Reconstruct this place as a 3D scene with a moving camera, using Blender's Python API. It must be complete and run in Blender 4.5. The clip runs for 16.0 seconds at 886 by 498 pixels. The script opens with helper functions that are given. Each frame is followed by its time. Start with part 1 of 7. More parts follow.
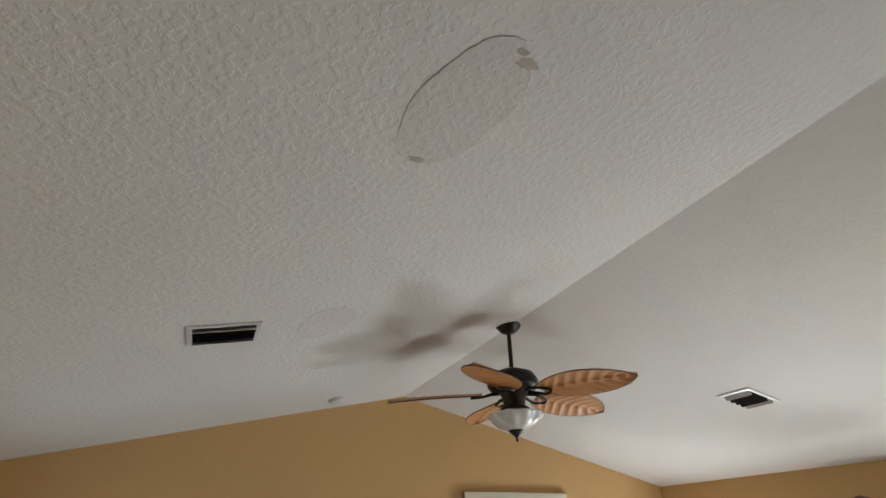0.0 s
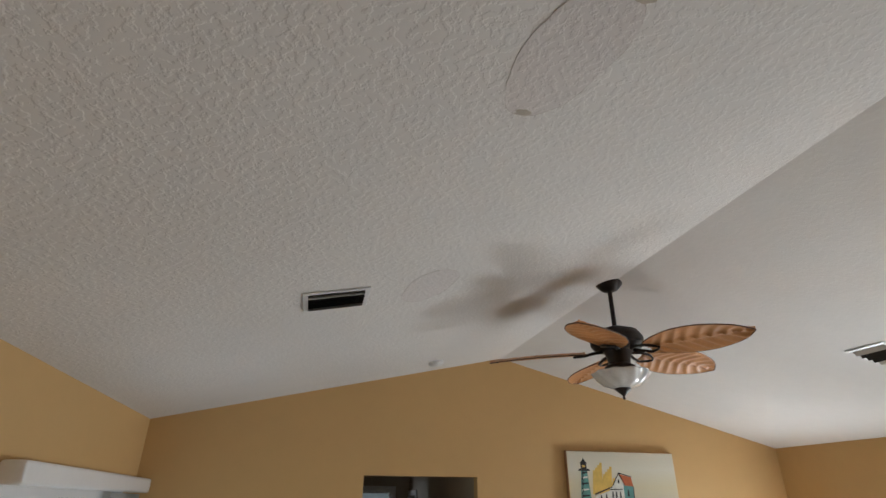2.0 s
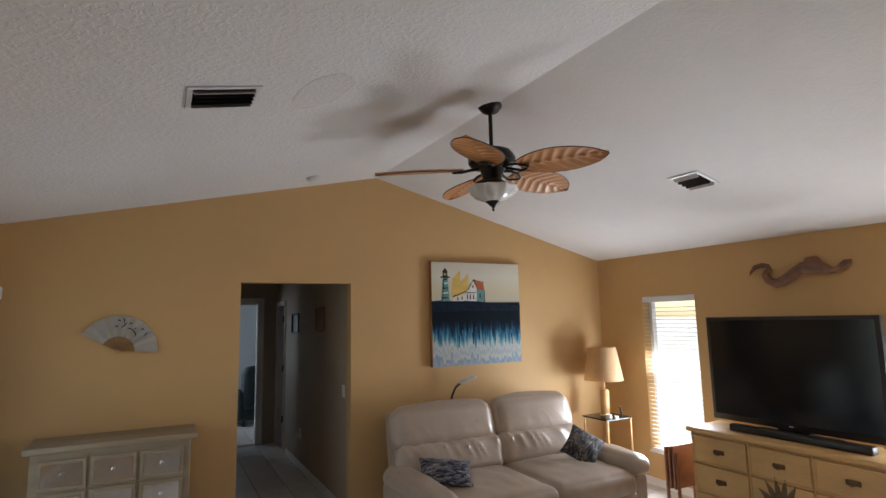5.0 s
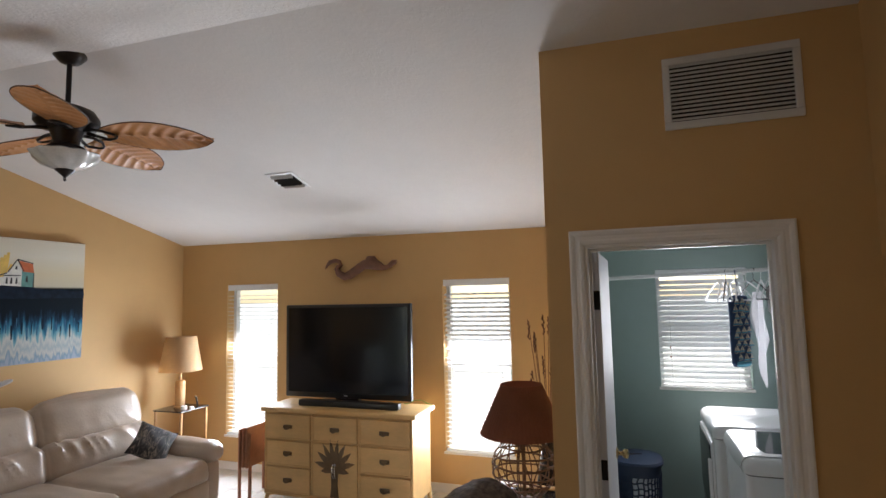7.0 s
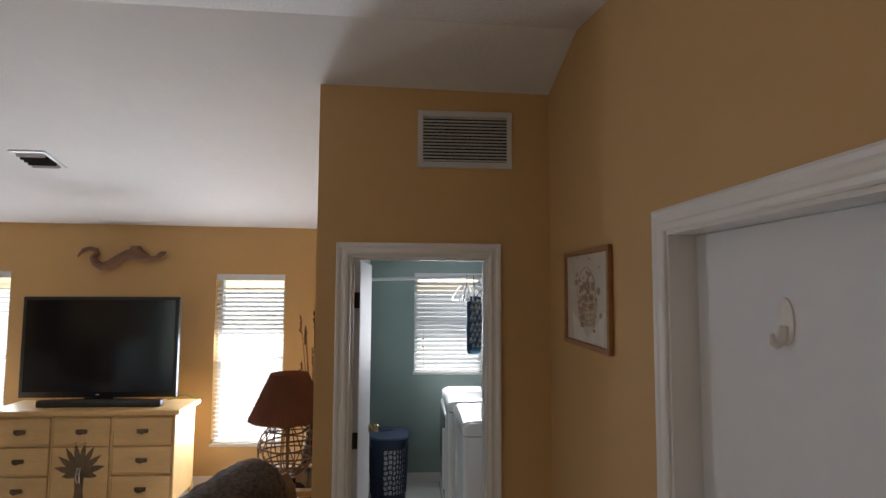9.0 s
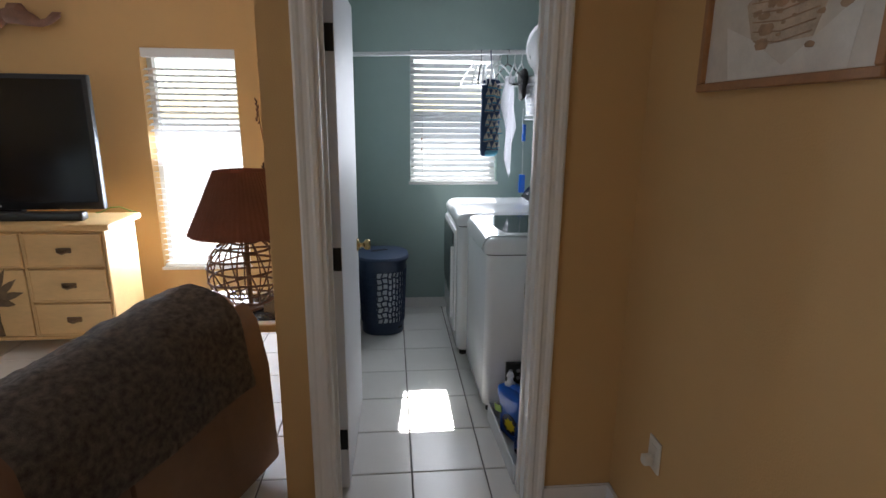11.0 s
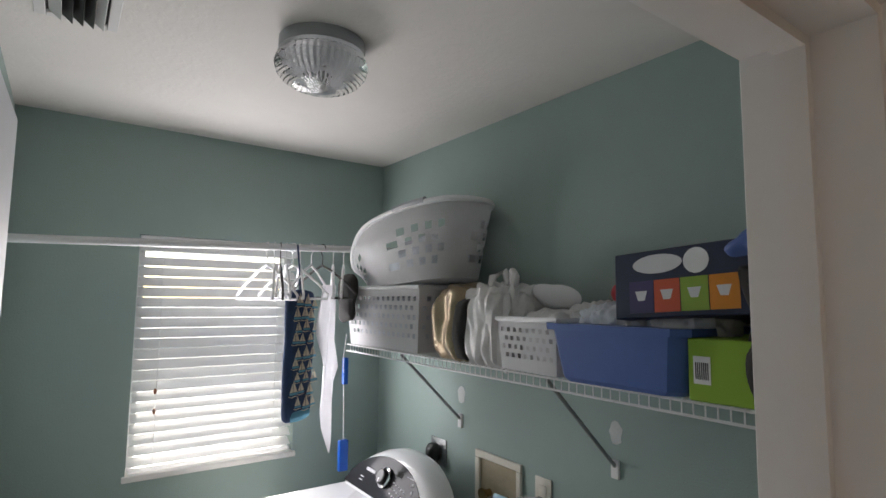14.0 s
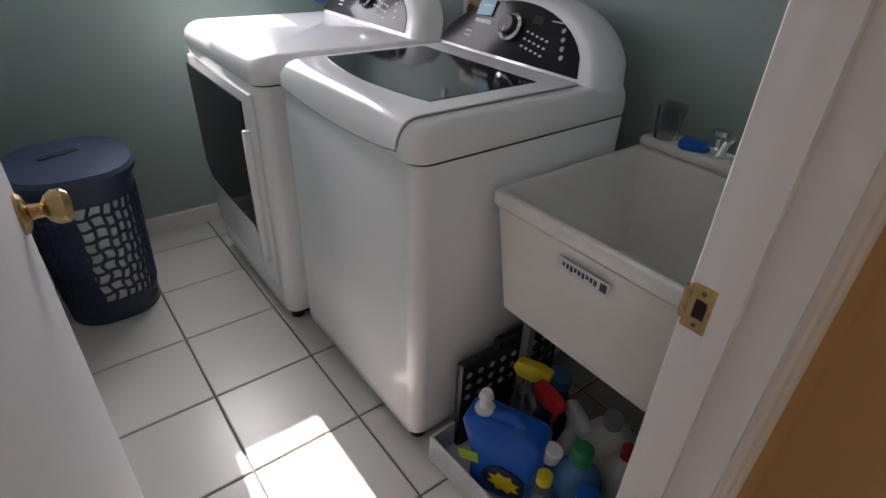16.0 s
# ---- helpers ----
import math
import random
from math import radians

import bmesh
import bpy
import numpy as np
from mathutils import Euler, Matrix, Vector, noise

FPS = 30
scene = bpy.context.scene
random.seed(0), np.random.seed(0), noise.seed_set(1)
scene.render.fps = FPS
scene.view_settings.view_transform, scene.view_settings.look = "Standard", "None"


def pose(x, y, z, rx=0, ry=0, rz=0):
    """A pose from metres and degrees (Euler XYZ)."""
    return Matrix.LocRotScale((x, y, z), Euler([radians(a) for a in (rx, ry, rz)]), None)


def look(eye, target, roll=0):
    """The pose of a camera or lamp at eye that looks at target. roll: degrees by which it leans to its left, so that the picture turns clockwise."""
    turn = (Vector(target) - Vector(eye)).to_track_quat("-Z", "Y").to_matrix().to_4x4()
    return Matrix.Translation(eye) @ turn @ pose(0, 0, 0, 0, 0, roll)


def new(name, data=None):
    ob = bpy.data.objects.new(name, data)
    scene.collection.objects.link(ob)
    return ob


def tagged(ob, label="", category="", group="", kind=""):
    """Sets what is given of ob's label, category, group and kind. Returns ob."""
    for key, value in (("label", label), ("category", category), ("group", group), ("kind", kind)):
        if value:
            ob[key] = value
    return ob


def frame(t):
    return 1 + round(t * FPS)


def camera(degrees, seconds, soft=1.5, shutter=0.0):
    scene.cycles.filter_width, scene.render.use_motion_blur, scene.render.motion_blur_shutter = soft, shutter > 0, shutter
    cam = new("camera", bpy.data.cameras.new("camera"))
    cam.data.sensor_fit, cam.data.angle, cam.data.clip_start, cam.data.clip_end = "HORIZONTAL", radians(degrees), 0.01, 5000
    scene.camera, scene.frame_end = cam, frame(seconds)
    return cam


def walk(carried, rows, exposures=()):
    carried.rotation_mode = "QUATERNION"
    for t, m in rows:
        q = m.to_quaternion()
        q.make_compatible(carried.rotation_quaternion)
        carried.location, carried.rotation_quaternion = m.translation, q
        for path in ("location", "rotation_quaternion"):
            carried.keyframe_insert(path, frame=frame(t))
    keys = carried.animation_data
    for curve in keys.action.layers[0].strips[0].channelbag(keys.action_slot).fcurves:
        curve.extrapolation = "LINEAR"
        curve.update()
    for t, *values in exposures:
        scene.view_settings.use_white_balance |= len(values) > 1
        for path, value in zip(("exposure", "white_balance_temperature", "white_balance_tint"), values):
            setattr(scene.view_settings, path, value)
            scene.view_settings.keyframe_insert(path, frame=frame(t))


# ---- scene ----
cam = camera(79.4, 16.0)
PATH = [
    (0, (0.33, 0.15, 1.96), (0.997, 1.767, 2.93), -1.1),
    (0.5, (0.332, 0.15, 1.954), (1.002, 1.808, 2.85), -1.4),
    (1, (0.323, 0.117, 1.991), (0.967, 1.721, 2.997), -1.8),
    (1.5, (0.287, 0.141, 1.962), (0.803, 1.827, 2.905), -0.4),
    (2, (0.252, 0.183, 1.93), (0.646, 1.943, 2.794), 0.4),
    (2.5, (0.246, 0.209, 1.92), (0.598, 2.012, 2.712), 0.7),
    (3, (0.251, 0.216, 1.907), (0.58, 2.05, 2.633), 0.6),
    (3.2, (0.25, 0.229, 1.881), (0.586, 2.095, 2.519), 0.7),
    (5.3, (0.041, 0.141, 1.793), (1.164, 1.782, 2.01), -1.5),
    (5.5, (0.022, 0.146, 1.799), (1.283, 1.684, 2.008), -1.8),
    (6, (-0.033, 0.169, 1.815), (1.464, 1.479, 2.022), -2.0),
    (6.5, (-0.04, 0.153, 1.819), (1.643, 1.213, 2.022), -1.4),
    (7, (-0.053, 0.117, 1.812), (1.826, 0.778, 1.99), -1.2),
    (7.5, (-0.163, 0.014, 1.82), (1.814, 0.283, 1.958), -0.2),
    (8, (-0.323, -0.062, 1.851), (1.669, -0.016, 2.02), 0.6),
    (8.5, (-0.434, -0.054, 1.895), (1.543, -0.159, 2.179), 0.1),
    (9, (-0.48, -0.013, 1.853), (1.511, -0.14, 1.998), 0.3),
    (9.5, (-0.474, 0.017, 1.749), (1.514, -0.06, 1.539), 0.7),
    (9.7, (-0.452, 0.029, 1.707), (1.516, -0.047, 1.358), 0.9),
    (11.8, (1.553, 0.147, 1.488), (3.427, -0.206, 0.895), -0.0),
    (12, (1.747, 0.169, 1.507), (3.575, -0.334, 0.887), 0.1),
    (12.5, (2.144, 0.168, 1.511), (3.849, -0.712, 0.973), -0.5),
    (13, (2.257, 0.168, 1.6), (3.947, -0.87, 1.344), 0.1),
    (13.5, (2.277, 0.178, 1.703), (3.945, -0.92, 1.801), 0.6),
    (14, (2.288, 0.174, 1.741), (3.913, -0.976, 1.932), 0.6),
    (14.5, (2.34, 0.167, 1.626), (3.915, -1.056, 1.465), 0.7),
    (15, (2.354, 0.155, 1.478), (3.842, -1.062, 0.927), 1.5),
    (15.5, (2.341, 0.168, 1.377), (3.731, -0.993, 0.528), 2.0),
    (16, (2.324, 0.185, 1.294), (3.648, -0.878, 0.238), 2.6),
]
walk(cam, [(t, look(eye, target, roll)) for t, eye, target, roll in PATH],
     [(0, 1.46, 6600, 3), (3.2, 1.38, 6550, 7), (5.5, 1.28, 6450, 10), (7.0, 1.34, 6400, 10), (9.0, 1.42, 6350, 10), (9.7, 1.42, 6250, 10), (11.8, 1.62, 6000, 9), (12.5, 1.55, 6000, 9), (14.0, 1.58, 6800, 13), (15.0, 1.70, 6800, 17), (16, 1.80, 6700, 18)])

# light of the openings, in watts
LAMP_E, LAMP_L, LAMP_B, LAMP_S = 17.5, 5.4, 14.0, 2.2

# ---- plan in metres ----
EAST, NORTH, SOUTH, WEST = 4.798, 5.035, -0.797, -1.055
LWALL, LEND, LSOUTH, LNORTH = 2.447, 0.487, -1.200, 0.367
RIDGE_X, EAVE_W = 1.92, 2.535
LCEIL = 2.455
W1, W2 = (3.723, 4.393, 0.36, 1.992), (1.183, 1.837, 0.37, 1.977)
WL = (-0.748, -0.070, 1.03, 2.0)
SLIDER = (3.04, 4.93, 0.0, 2.0)
HALL = (0.676, 1.659, 0.0, 2.148)
LDOOR = (-0.458, 0.318, -0.02, 2.035)
WDOOR = (0.29, 1.10, 0.0, 2.035)

# ---- world, sun and large lights ----
SUN_WAY = Vector((-1.34, 0.11, -1.0))
SUN_ELEV = math.atan2(1.0, math.hypot(1.34, 0.11))
world = bpy.data.worlds.new("sky")
scene.world = world
world.use_nodes = True
wn = world.node_tree
sky = wn.nodes.new("ShaderNodeTexSky")
sky.sky_type, sky.sun_disc = "NISHITA", False
sky.sun_elevation, sky.sun_rotation = SUN_ELEV, radians(95)
wn.nodes["Background"].inputs["Strength"].default_value = 0.075
wn.links.new(sky.outputs["Color"], wn.nodes["Background"].inputs["Color"])

sun = new("sun", bpy.data.lights.new("sun", "SUN"))
sun.data.energy, sun.data.angle, sun.data.color = 5.0, radians(0.5), (1.0, 0.95, 0.87)
sun.matrix_world = look((12, -1, 9), Vector((12, -1, 9)) + SUN_WAY)


def window_lamp(name, eye, target, sx, sz, watts, color):
    """Sky light that enters by one opening."""
    data = bpy.data.lights.new(name, "AREA")
    data.shape, data.size, data.size_y, data.energy, data.color = "RECTANGLE", sx, sz, watts, color
    ob = new(name, data)
    ob.matrix_world = look(eye, target)
    return ob


DAY = (0.85, 0.93, 1.06)
for yy in ((W1[0] + W1[1]) / 2, (W2[0] + W2[1]) / 2):
    window_lamp("skylight_window", (EAST - 0.025, yy, 0.92), (EAST - 3.0, yy, 1.35), 0.60, 0.90, LAMP_E, DAY)
window_lamp("skylight_laundry", (EAST - 0.06, -0.41, 1.54), (EAST - 3.0, -0.41, 1.60), 0.62, 0.80, LAMP_L, (0.95, 0.95, 1.0))
window_lamp("skylight_slider", (WEST + 0.016, 3.75, 1.0), (WEST + 3.0, 3.75, 1.0), 1.3, 1.8, LAMP_S, DAY)
window_lamp("skylight_back_room", (-0.35, 10.4, 1.4), (3, 10.4, 1.3), 0.9, 1.2, LAMP_B, DAY)


# ---- materials ----
def shade(name, color, rough=0.5, metal=0.0, vary=0.08, scale=6.0, bump=0.0, bump_scale=120.0, spec=0.5, grain=None, coat=0.0, per_object=0.0, rvary=1.0):
    """A procedural surface: colour with large and fine variation, a little roughness change, fine relief."""
    m = bpy.data.materials.new(name)
    m.use_nodes = True
    n, l = m.node_tree.nodes, m.node_tree.links
    b = n["Principled BSDF"]
    b.inputs["Metallic"].default_value = metal
    b.inputs["Specular IOR Level"].default_value = spec
    b.inputs["Coat Weight"].default_value = coat
    co = n.new("ShaderNodeTexCoord")
    mp = n.new("ShaderNodeMapping")
    if grain:
        mp.inputs["Scale"].default_value = grain
    l.new(co.outputs["Object"], mp.inputs["Vector"])
    big, fine = n.new("ShaderNodeTexNoise"), n.new("ShaderNodeTexNoise")
    big.inputs["Scale"].default_value, fine.inputs["Scale"].default_value = scale, scale * 9
    big.inputs["Detail"].default_value, fine.inputs["Detail"].default_value = 3, 2
    for t in (big, fine):
        l.new(mp.outputs["Vector"], t.inputs["Vector"])
    mix = n.new("ShaderNodeMath")
    mix.operation = "MULTIPLY_ADD"
    mix.inputs[1].default_value = 0.4
    l.new(fine.outputs["Fac"], mix.inputs[0])
    l.new(big.outputs["Fac"], mix.inputs[2])
    ramp = n.new("ShaderNodeMapRange")
    ramp.inputs["From Min"].default_value, ramp.inputs["From Max"].default_value = 0.45, 0.95
    ramp.inputs["To Min"].default_value, ramp.inputs["To Max"].default_value = 1 - vary, 1 + vary
    l.new(mix.outputs[0], ramp.inputs["Value"])
    value = ramp.outputs["Result"]
    if per_object:
        info, add = n.new("ShaderNodeObjectInfo"), n.new("ShaderNodeMath")
        add.operation = "MULTIPLY_ADD"
        add.inputs[1].default_value = per_object
        l.new(info.outputs["Random"], add.inputs[0])
        l.new(value, add.inputs[2])
        value = add.outputs[0]
    tint = n.new("ShaderNodeVectorMath")
    tint.operation = "SCALE"
    tint.inputs[0].default_value = color
    l.new(value, tint.inputs["Scale"])
    l.new(tint.outputs["Vector"], b.inputs["Base Color"])
    rr = n.new("ShaderNodeMapRange")
    rr.inputs["To Min"].default_value, rr.inputs["To Max"].default_value = max(0.02, rough - 0.06 * rvary), min(1, rough + 0.08 * rvary)
    l.new(big.outputs["Fac"], rr.inputs["Value"])
    l.new(rr.outputs["Result"], b.inputs["Roughness"])
    if bump:
        rel = n.new("ShaderNodeTexNoise")
        rel.inputs["Scale"].default_value, rel.inputs["Detail"].default_value = bump_scale, 3
        l.new(mp.outputs["Vector"], rel.inputs["Vector"])
        bp = n.new("ShaderNodeBump")
        bp.inputs["Strength"].default_value, bp.inputs["Distance"].default_value = bump, 0.004
        l.new(rel.outputs["Fac"], bp.inputs["Height"])
        l.new(bp.outputs["Normal"], b.inputs["Normal"])
    return m


def glass(name, color=(1, 1, 1), rough=0.0, ior=1.45):
    m = bpy.data.materials.new(name)
    m.use_nodes = True
    b = m.node_tree.nodes["Principled BSDF"]
    b.inputs["Base Color"].default_value = (*color, 1)
    b.inputs["Roughness"].default_value = rough
    b.inputs["Transmission Weight"].default_value = 1
    b.inputs["IOR"].default_value = ior
    return m


def knockdown(name, color, strength=0.36):
    """Ceiling paint over a sprayed knock-down texture."""
    m = shade(name, color, 0.9, vary=0.03, scale=1.3, spec=0.2)
    n, l = m.node_tree.nodes, m.node_tree.links
    co, v = n.new("ShaderNodeTexCoord"), n.new("ShaderNodeTexNoise")
    v.inputs["Scale"].default_value, v.inputs["Detail"].default_value = 42, 4
    r = n.new("ShaderNodeMapRange")
    r.inputs["From Min"].default_value, r.inputs["From Max"].default_value = 0.47, 0.58
    bp = n.new("ShaderNodeBump")
    bp.inputs["Strength"].default_value, bp.inputs["Distance"].default_value = strength, 0.005
    l.new(co.outputs["Object"], v.inputs["Vector"])
    l.new(v.outputs["Fac"], r.inputs["Value"])
    l.new(r.outputs["Result"], bp.inputs["Height"])
    l.new(bp.outputs["Normal"], n["Principled BSDF"].inputs["Normal"])
    return m


M_TAN = shade("tan_wall_paint", (0.60, 0.385, 0.168), 0.62, vary=0.03, scale=1.2, bump=0.25, bump_scale=190, spec=0.35)
M_CEIL = knockdown("ceiling_paint", (0.74, 0.71, 0.68))
M_CEIL_SMOOTH = knockdown("worn_smooth_ceiling_paint", (0.74, 0.71, 0.68), 0.12)
M_AQUA = shade("aqua_wall_paint", (0.315, 0.40, 0.375), 0.6, vary=0.04, scale=1.4, bump=0.3, bump_scale=170, spec=0.35)
M_WHITE = shade("white_gloss_paint", (0.80, 0.78, 0.76), 0.34, vary=0.03, scale=3, bump=0.06, bump_scale=60)
M_DOOR = shade("white_door_paint", (0.76, 0.77, 0.80), 0.52, vary=0.03, scale=2, bump=0.08, bump_scale=90)
M_TILE = shade("glazed_floor_tile", (0.72, 0.70, 0.67), 0.26, vary=0.022, scale=9, bump=0.10, bump_scale=26, per_object=0.04, rvary=0.15)
M_GROUT = shade("grey_grout", (0.16, 0.145, 0.13), 0.9, vary=0.2, scale=8)
M_VINYL = shade("white_vinyl_frame", (0.82, 0.83, 0.84), 0.4, vary=0.02)
M_SLAT = shade("white_blind_slat", (0.84, 0.84, 0.83), 0.45, vary=0.03, scale=9)
_n, _l = M_SLAT.node_tree.nodes, M_SLAT.node_tree.links
_tr, _mx = _n.new("ShaderNodeBsdfTranslucent"), _n.new("ShaderNodeMixShader")
_tr.inputs["Color"].default_value = (0.92, 0.93, 0.96, 1)
_mx.inputs["Fac"].default_value = 0.40
_l.new(_n["Principled BSDF"].outputs["BSDF"], _mx.inputs[1])
_l.new(_tr.outputs["BSDF"], _mx.inputs[2])
_l.new(_mx.outputs["Shader"], _n["Material Output"].inputs["Surface"])
M_ALU = shade("bronze_aluminium_frame", (0.16, 0.15, 0.14), 0.4, metal=0.7, vary=0.1)
M_GLASS = glass("clear_glass", (0.97, 1, 0.99), ior=1.02)
M_BLACK = shade("black_metal", (0.018, 0.016, 0.015), 0.42, metal=0.3, vary=0.2, scale=20)
M_BRASS = shade("polished_brass", (0.50, 0.36, 0.17), 0.25, metal=1.0, vary=0.12, scale=30)
# tan made darker: the dim hall's shade is put into the paint
M_DARKHALL = shade("shaded_hall_paint", (0.42, 0.34, 0.25), 0.55, vary=0.05, scale=1.2, bump=0.2, bump_scale=150)
M_BLUEROOM = shade("blue_grey_wall_paint", (0.36, 0.40, 0.41), 0.6, vary=0.03, scale=1.2)


# ---- building helpers ----
def link(name, bm, material, parent=None, label="", smooth=False):
    me = bpy.data.meshes.new(name)
    bmesh.ops.recalc_face_normals(bm, faces=bm.faces)
    bm.to_mesh(me)
    bm.free()
    if smooth:
        me.polygons.foreach_set("use_smooth", [True] * len(me.polygons))
        me.set_sharp_from_angle(angle=radians(38))
    me.materials.append(material)
    ob = new(name, me)
    if parent:
        ob.parent = parent
    if label:
        ob["label"] = label
    return ob


def part(name, bm, material, parent, label="", smooth=True):
    """One mesh under a thing or under a part."""
    return link(name, bm, material, parent, label, smooth)


def structure(ob, label):
    return tagged(ob, label, kind="structure")


def thing(name, m, label, category, group="", kind=""):
    ob = new(name)
    ob.empty_display_size = 0.1
    ob.matrix_world = m
    return tagged(ob, label, category, group, kind)


def add_box(bm, x0, x1, y0, y1, z0, z1, bevel=0.0, seg=2, m=None):
    made = bmesh.ops.create_cube(bm, size=1.0)
    vs = made["verts"]
    mid = Vector(((x0 + x1) / 2, (y0 + y1) / 2, (z0 + z1) / 2))
    for v in vs:
        v.co = Vector((v.co.x * (x1 - x0), v.co.y * (y1 - y0), v.co.z * (z1 - z0))) + mid
    if bevel:
        edges = list({e for v in vs for e in v.link_edges})
        out = bmesh.ops.bevel(bm, geom=edges, offset=bevel, segments=seg, profile=0.5, affect="EDGES")
        vs = list({v for v in vs if v.is_valid} | set(out["verts"]))
    if m is not None:
        bmesh.ops.transform(bm, matrix=m, verts=vs)
    return vs


def box(x0, x1, y0, y1, z0, z1, bevel=0.0, seg=2, m=None):
    bm = bmesh.new()
    add_box(bm, x0, x1, y0, y1, z0, z1, bevel, seg, m)
    return bm


def add_lathe(bm, profile, n=32, m=None, sx=1.0, sy=1.0, cap=True):
    """Turn (radius, height) pairs about z."""
    rings = []
    for r, z in profile:
        rings.append([bm.verts.new((sx * r * math.cos(2 * math.pi * i / n), sy * r * math.sin(2 * math.pi * i / n), z)) for i in range(n)])
    for a, b in zip(rings, rings[1:]):
        for i in range(n):
            bm.faces.new((a[i], a[(i + 1) % n], b[(i + 1) % n], b[i]))
    if cap:
        for ring in (rings[0], rings[-1]):
            bm.faces.new(ring)
    vs = [v for r in rings for v in r]
    if m is not None:
        bmesh.ops.transform(bm, matrix=m, verts=vs)
    return vs


def lathe(profile, n=32, m=None, sx=1.0, sy=1.0, cap=True):
    bm = bmesh.new()
    add_lathe(bm, profile, n, m, sx, sy, cap)
    return bm


def add_tube(bm, pts, r, n=8, closed=False):
    """A round bar along a line of points; r is one radius or one for each point."""
    pts = [Vector(p) for p in pts]
    k = len(pts)
    rs = r if isinstance(r, (list, tuple)) else [r] * k
    rings, up = [], None
    for i, p in enumerate(pts):
        a, b = pts[i - 1] if i or closed else p, pts[(i + 1) % k] if i < k - 1 or closed else p
        d = (b - a).normalized()
        if up is None:
            up = d.orthogonal().normalized()
        side = d.cross(up).normalized()
        up = side.cross(d).normalized()
        rings.append([bm.verts.new(p + rs[i] * (math.cos(t) * up + math.sin(t) * side)) for t in (2 * math.pi * j / n for j in range(n))])
    for i in range(k if closed else k - 1):
        a, b = rings[i], rings[(i + 1) % k]
        for j in range(n):
            bm.faces.new((a[j], a[(j + 1) % n], b[(j + 1) % n], b[j]))
    if not closed:
        bm.faces.new(rings[0])
        bm.faces.new(rings[-1])


def tube(pts, r, n=8, closed=False):
    bm = bmesh.new()
    add_tube(bm, pts, r, n, closed)
    return bm


def add_prism(bm, outline, d0, d1, axis="z", m=None):
    """A flat outline of (a, b) pairs pushed out along an axis. x: a=y, b=z; y: a=x, b=z; z: a=x, b=y."""
    def at(a, b, d):
        return {"x": (d, a, b), "y": (a, d, b), "z": (a, b, d)}[axis]
    low = [bm.verts.new(at(a, b, d0)) for a, b in outline]
    top = [bm.verts.new(at(a, b, d1)) for a, b in outline]
    bm.faces.new(low)
    bm.faces.new(top)
    k = len(outline)
    for i in range(k):
        bm.faces.new((low[i], low[(i + 1) % k], top[(i + 1) % k], top[i]))
    if m is not None:
        bmesh.ops.transform(bm, matrix=m, verts=low + top)
    return low + top


def prism(outline, d0, d1, axis="z", m=None, bevel=0.0):
    bm = bmesh.new()
    add_prism(bm, outline, d0, d1, axis, m)
    if bevel:
        bmesh.ops.recalc_face_normals(bm, faces=bm.faces)
        bmesh.ops.bevel(bm, geom=list(bm.edges), offset=bevel, segments=2, profile=0.5, affect="EDGES")
    return bm


def rings_mesh(rings, closed_ends=True):
    """A skin over rings of points that all have the same number."""
    bm = bmesh.new()
    vs = [[bm.verts.new(p) for p in r] for r in rings]
    n = len(vs[0])
    for a, b in zip(vs, vs[1:]):
        for i in range(n):
            bm.faces.new((a[i], a[(i + 1) % n], b[(i + 1) % n], b[i]))
    if closed_ends:
        bm.faces.new(vs[0])
        bm.faces.new(vs[-1])
    return bm


# ---- the rooms ----


def ridge_z(y):
    """The ridge and the east eave climb a little towards the gable."""
    return 3.075 + 0.022 * (y + 0.8)


def eave_z(y):
    return 2.41 + 0.009 * (y + 0.8)


def roof_z(x, y):
    if x >= RIDGE_X:
        return ridge_z(y) + (eave_z(y) - ridge_z(y)) * (x - RIDGE_X) / (EAST - RIDGE_X)
    return ridge_z(y) + (EAVE_W - ridge_z(y)) * (RIDGE_X - x) / (RIDGE_X - WEST)


def roof_slab(bm, xa, xb, ya, yb, thick=0.15, n=12):
    """A slab of the roof, in steps that follow its slight twist."""
    grid = [[[bm.verts.new((x, y, roof_z(x, y) + d)) for d in (0, thick)] for y in (ya + (yb - ya) * j / n for j in range(n + 1))] for x in (xa + (xb - xa) * i / n for i in range(n + 1))]
    for i in range(n):
        for j in range(n):
            for d in (0, 1):
                bm.faces.new([grid[i][j][d], grid[i + 1][j][d], grid[i + 1][j + 1][d], grid[i][j + 1][d]])
    for k in range(n):
        for p, q in ((grid[k][0], grid[k + 1][0]), (grid[k][n], grid[k + 1][n]), (grid[0][k], grid[0][k + 1]), (grid[n][k], grid[n][k + 1])):
            bm.faces.new([p[0], q[0], q[1], p[1]])


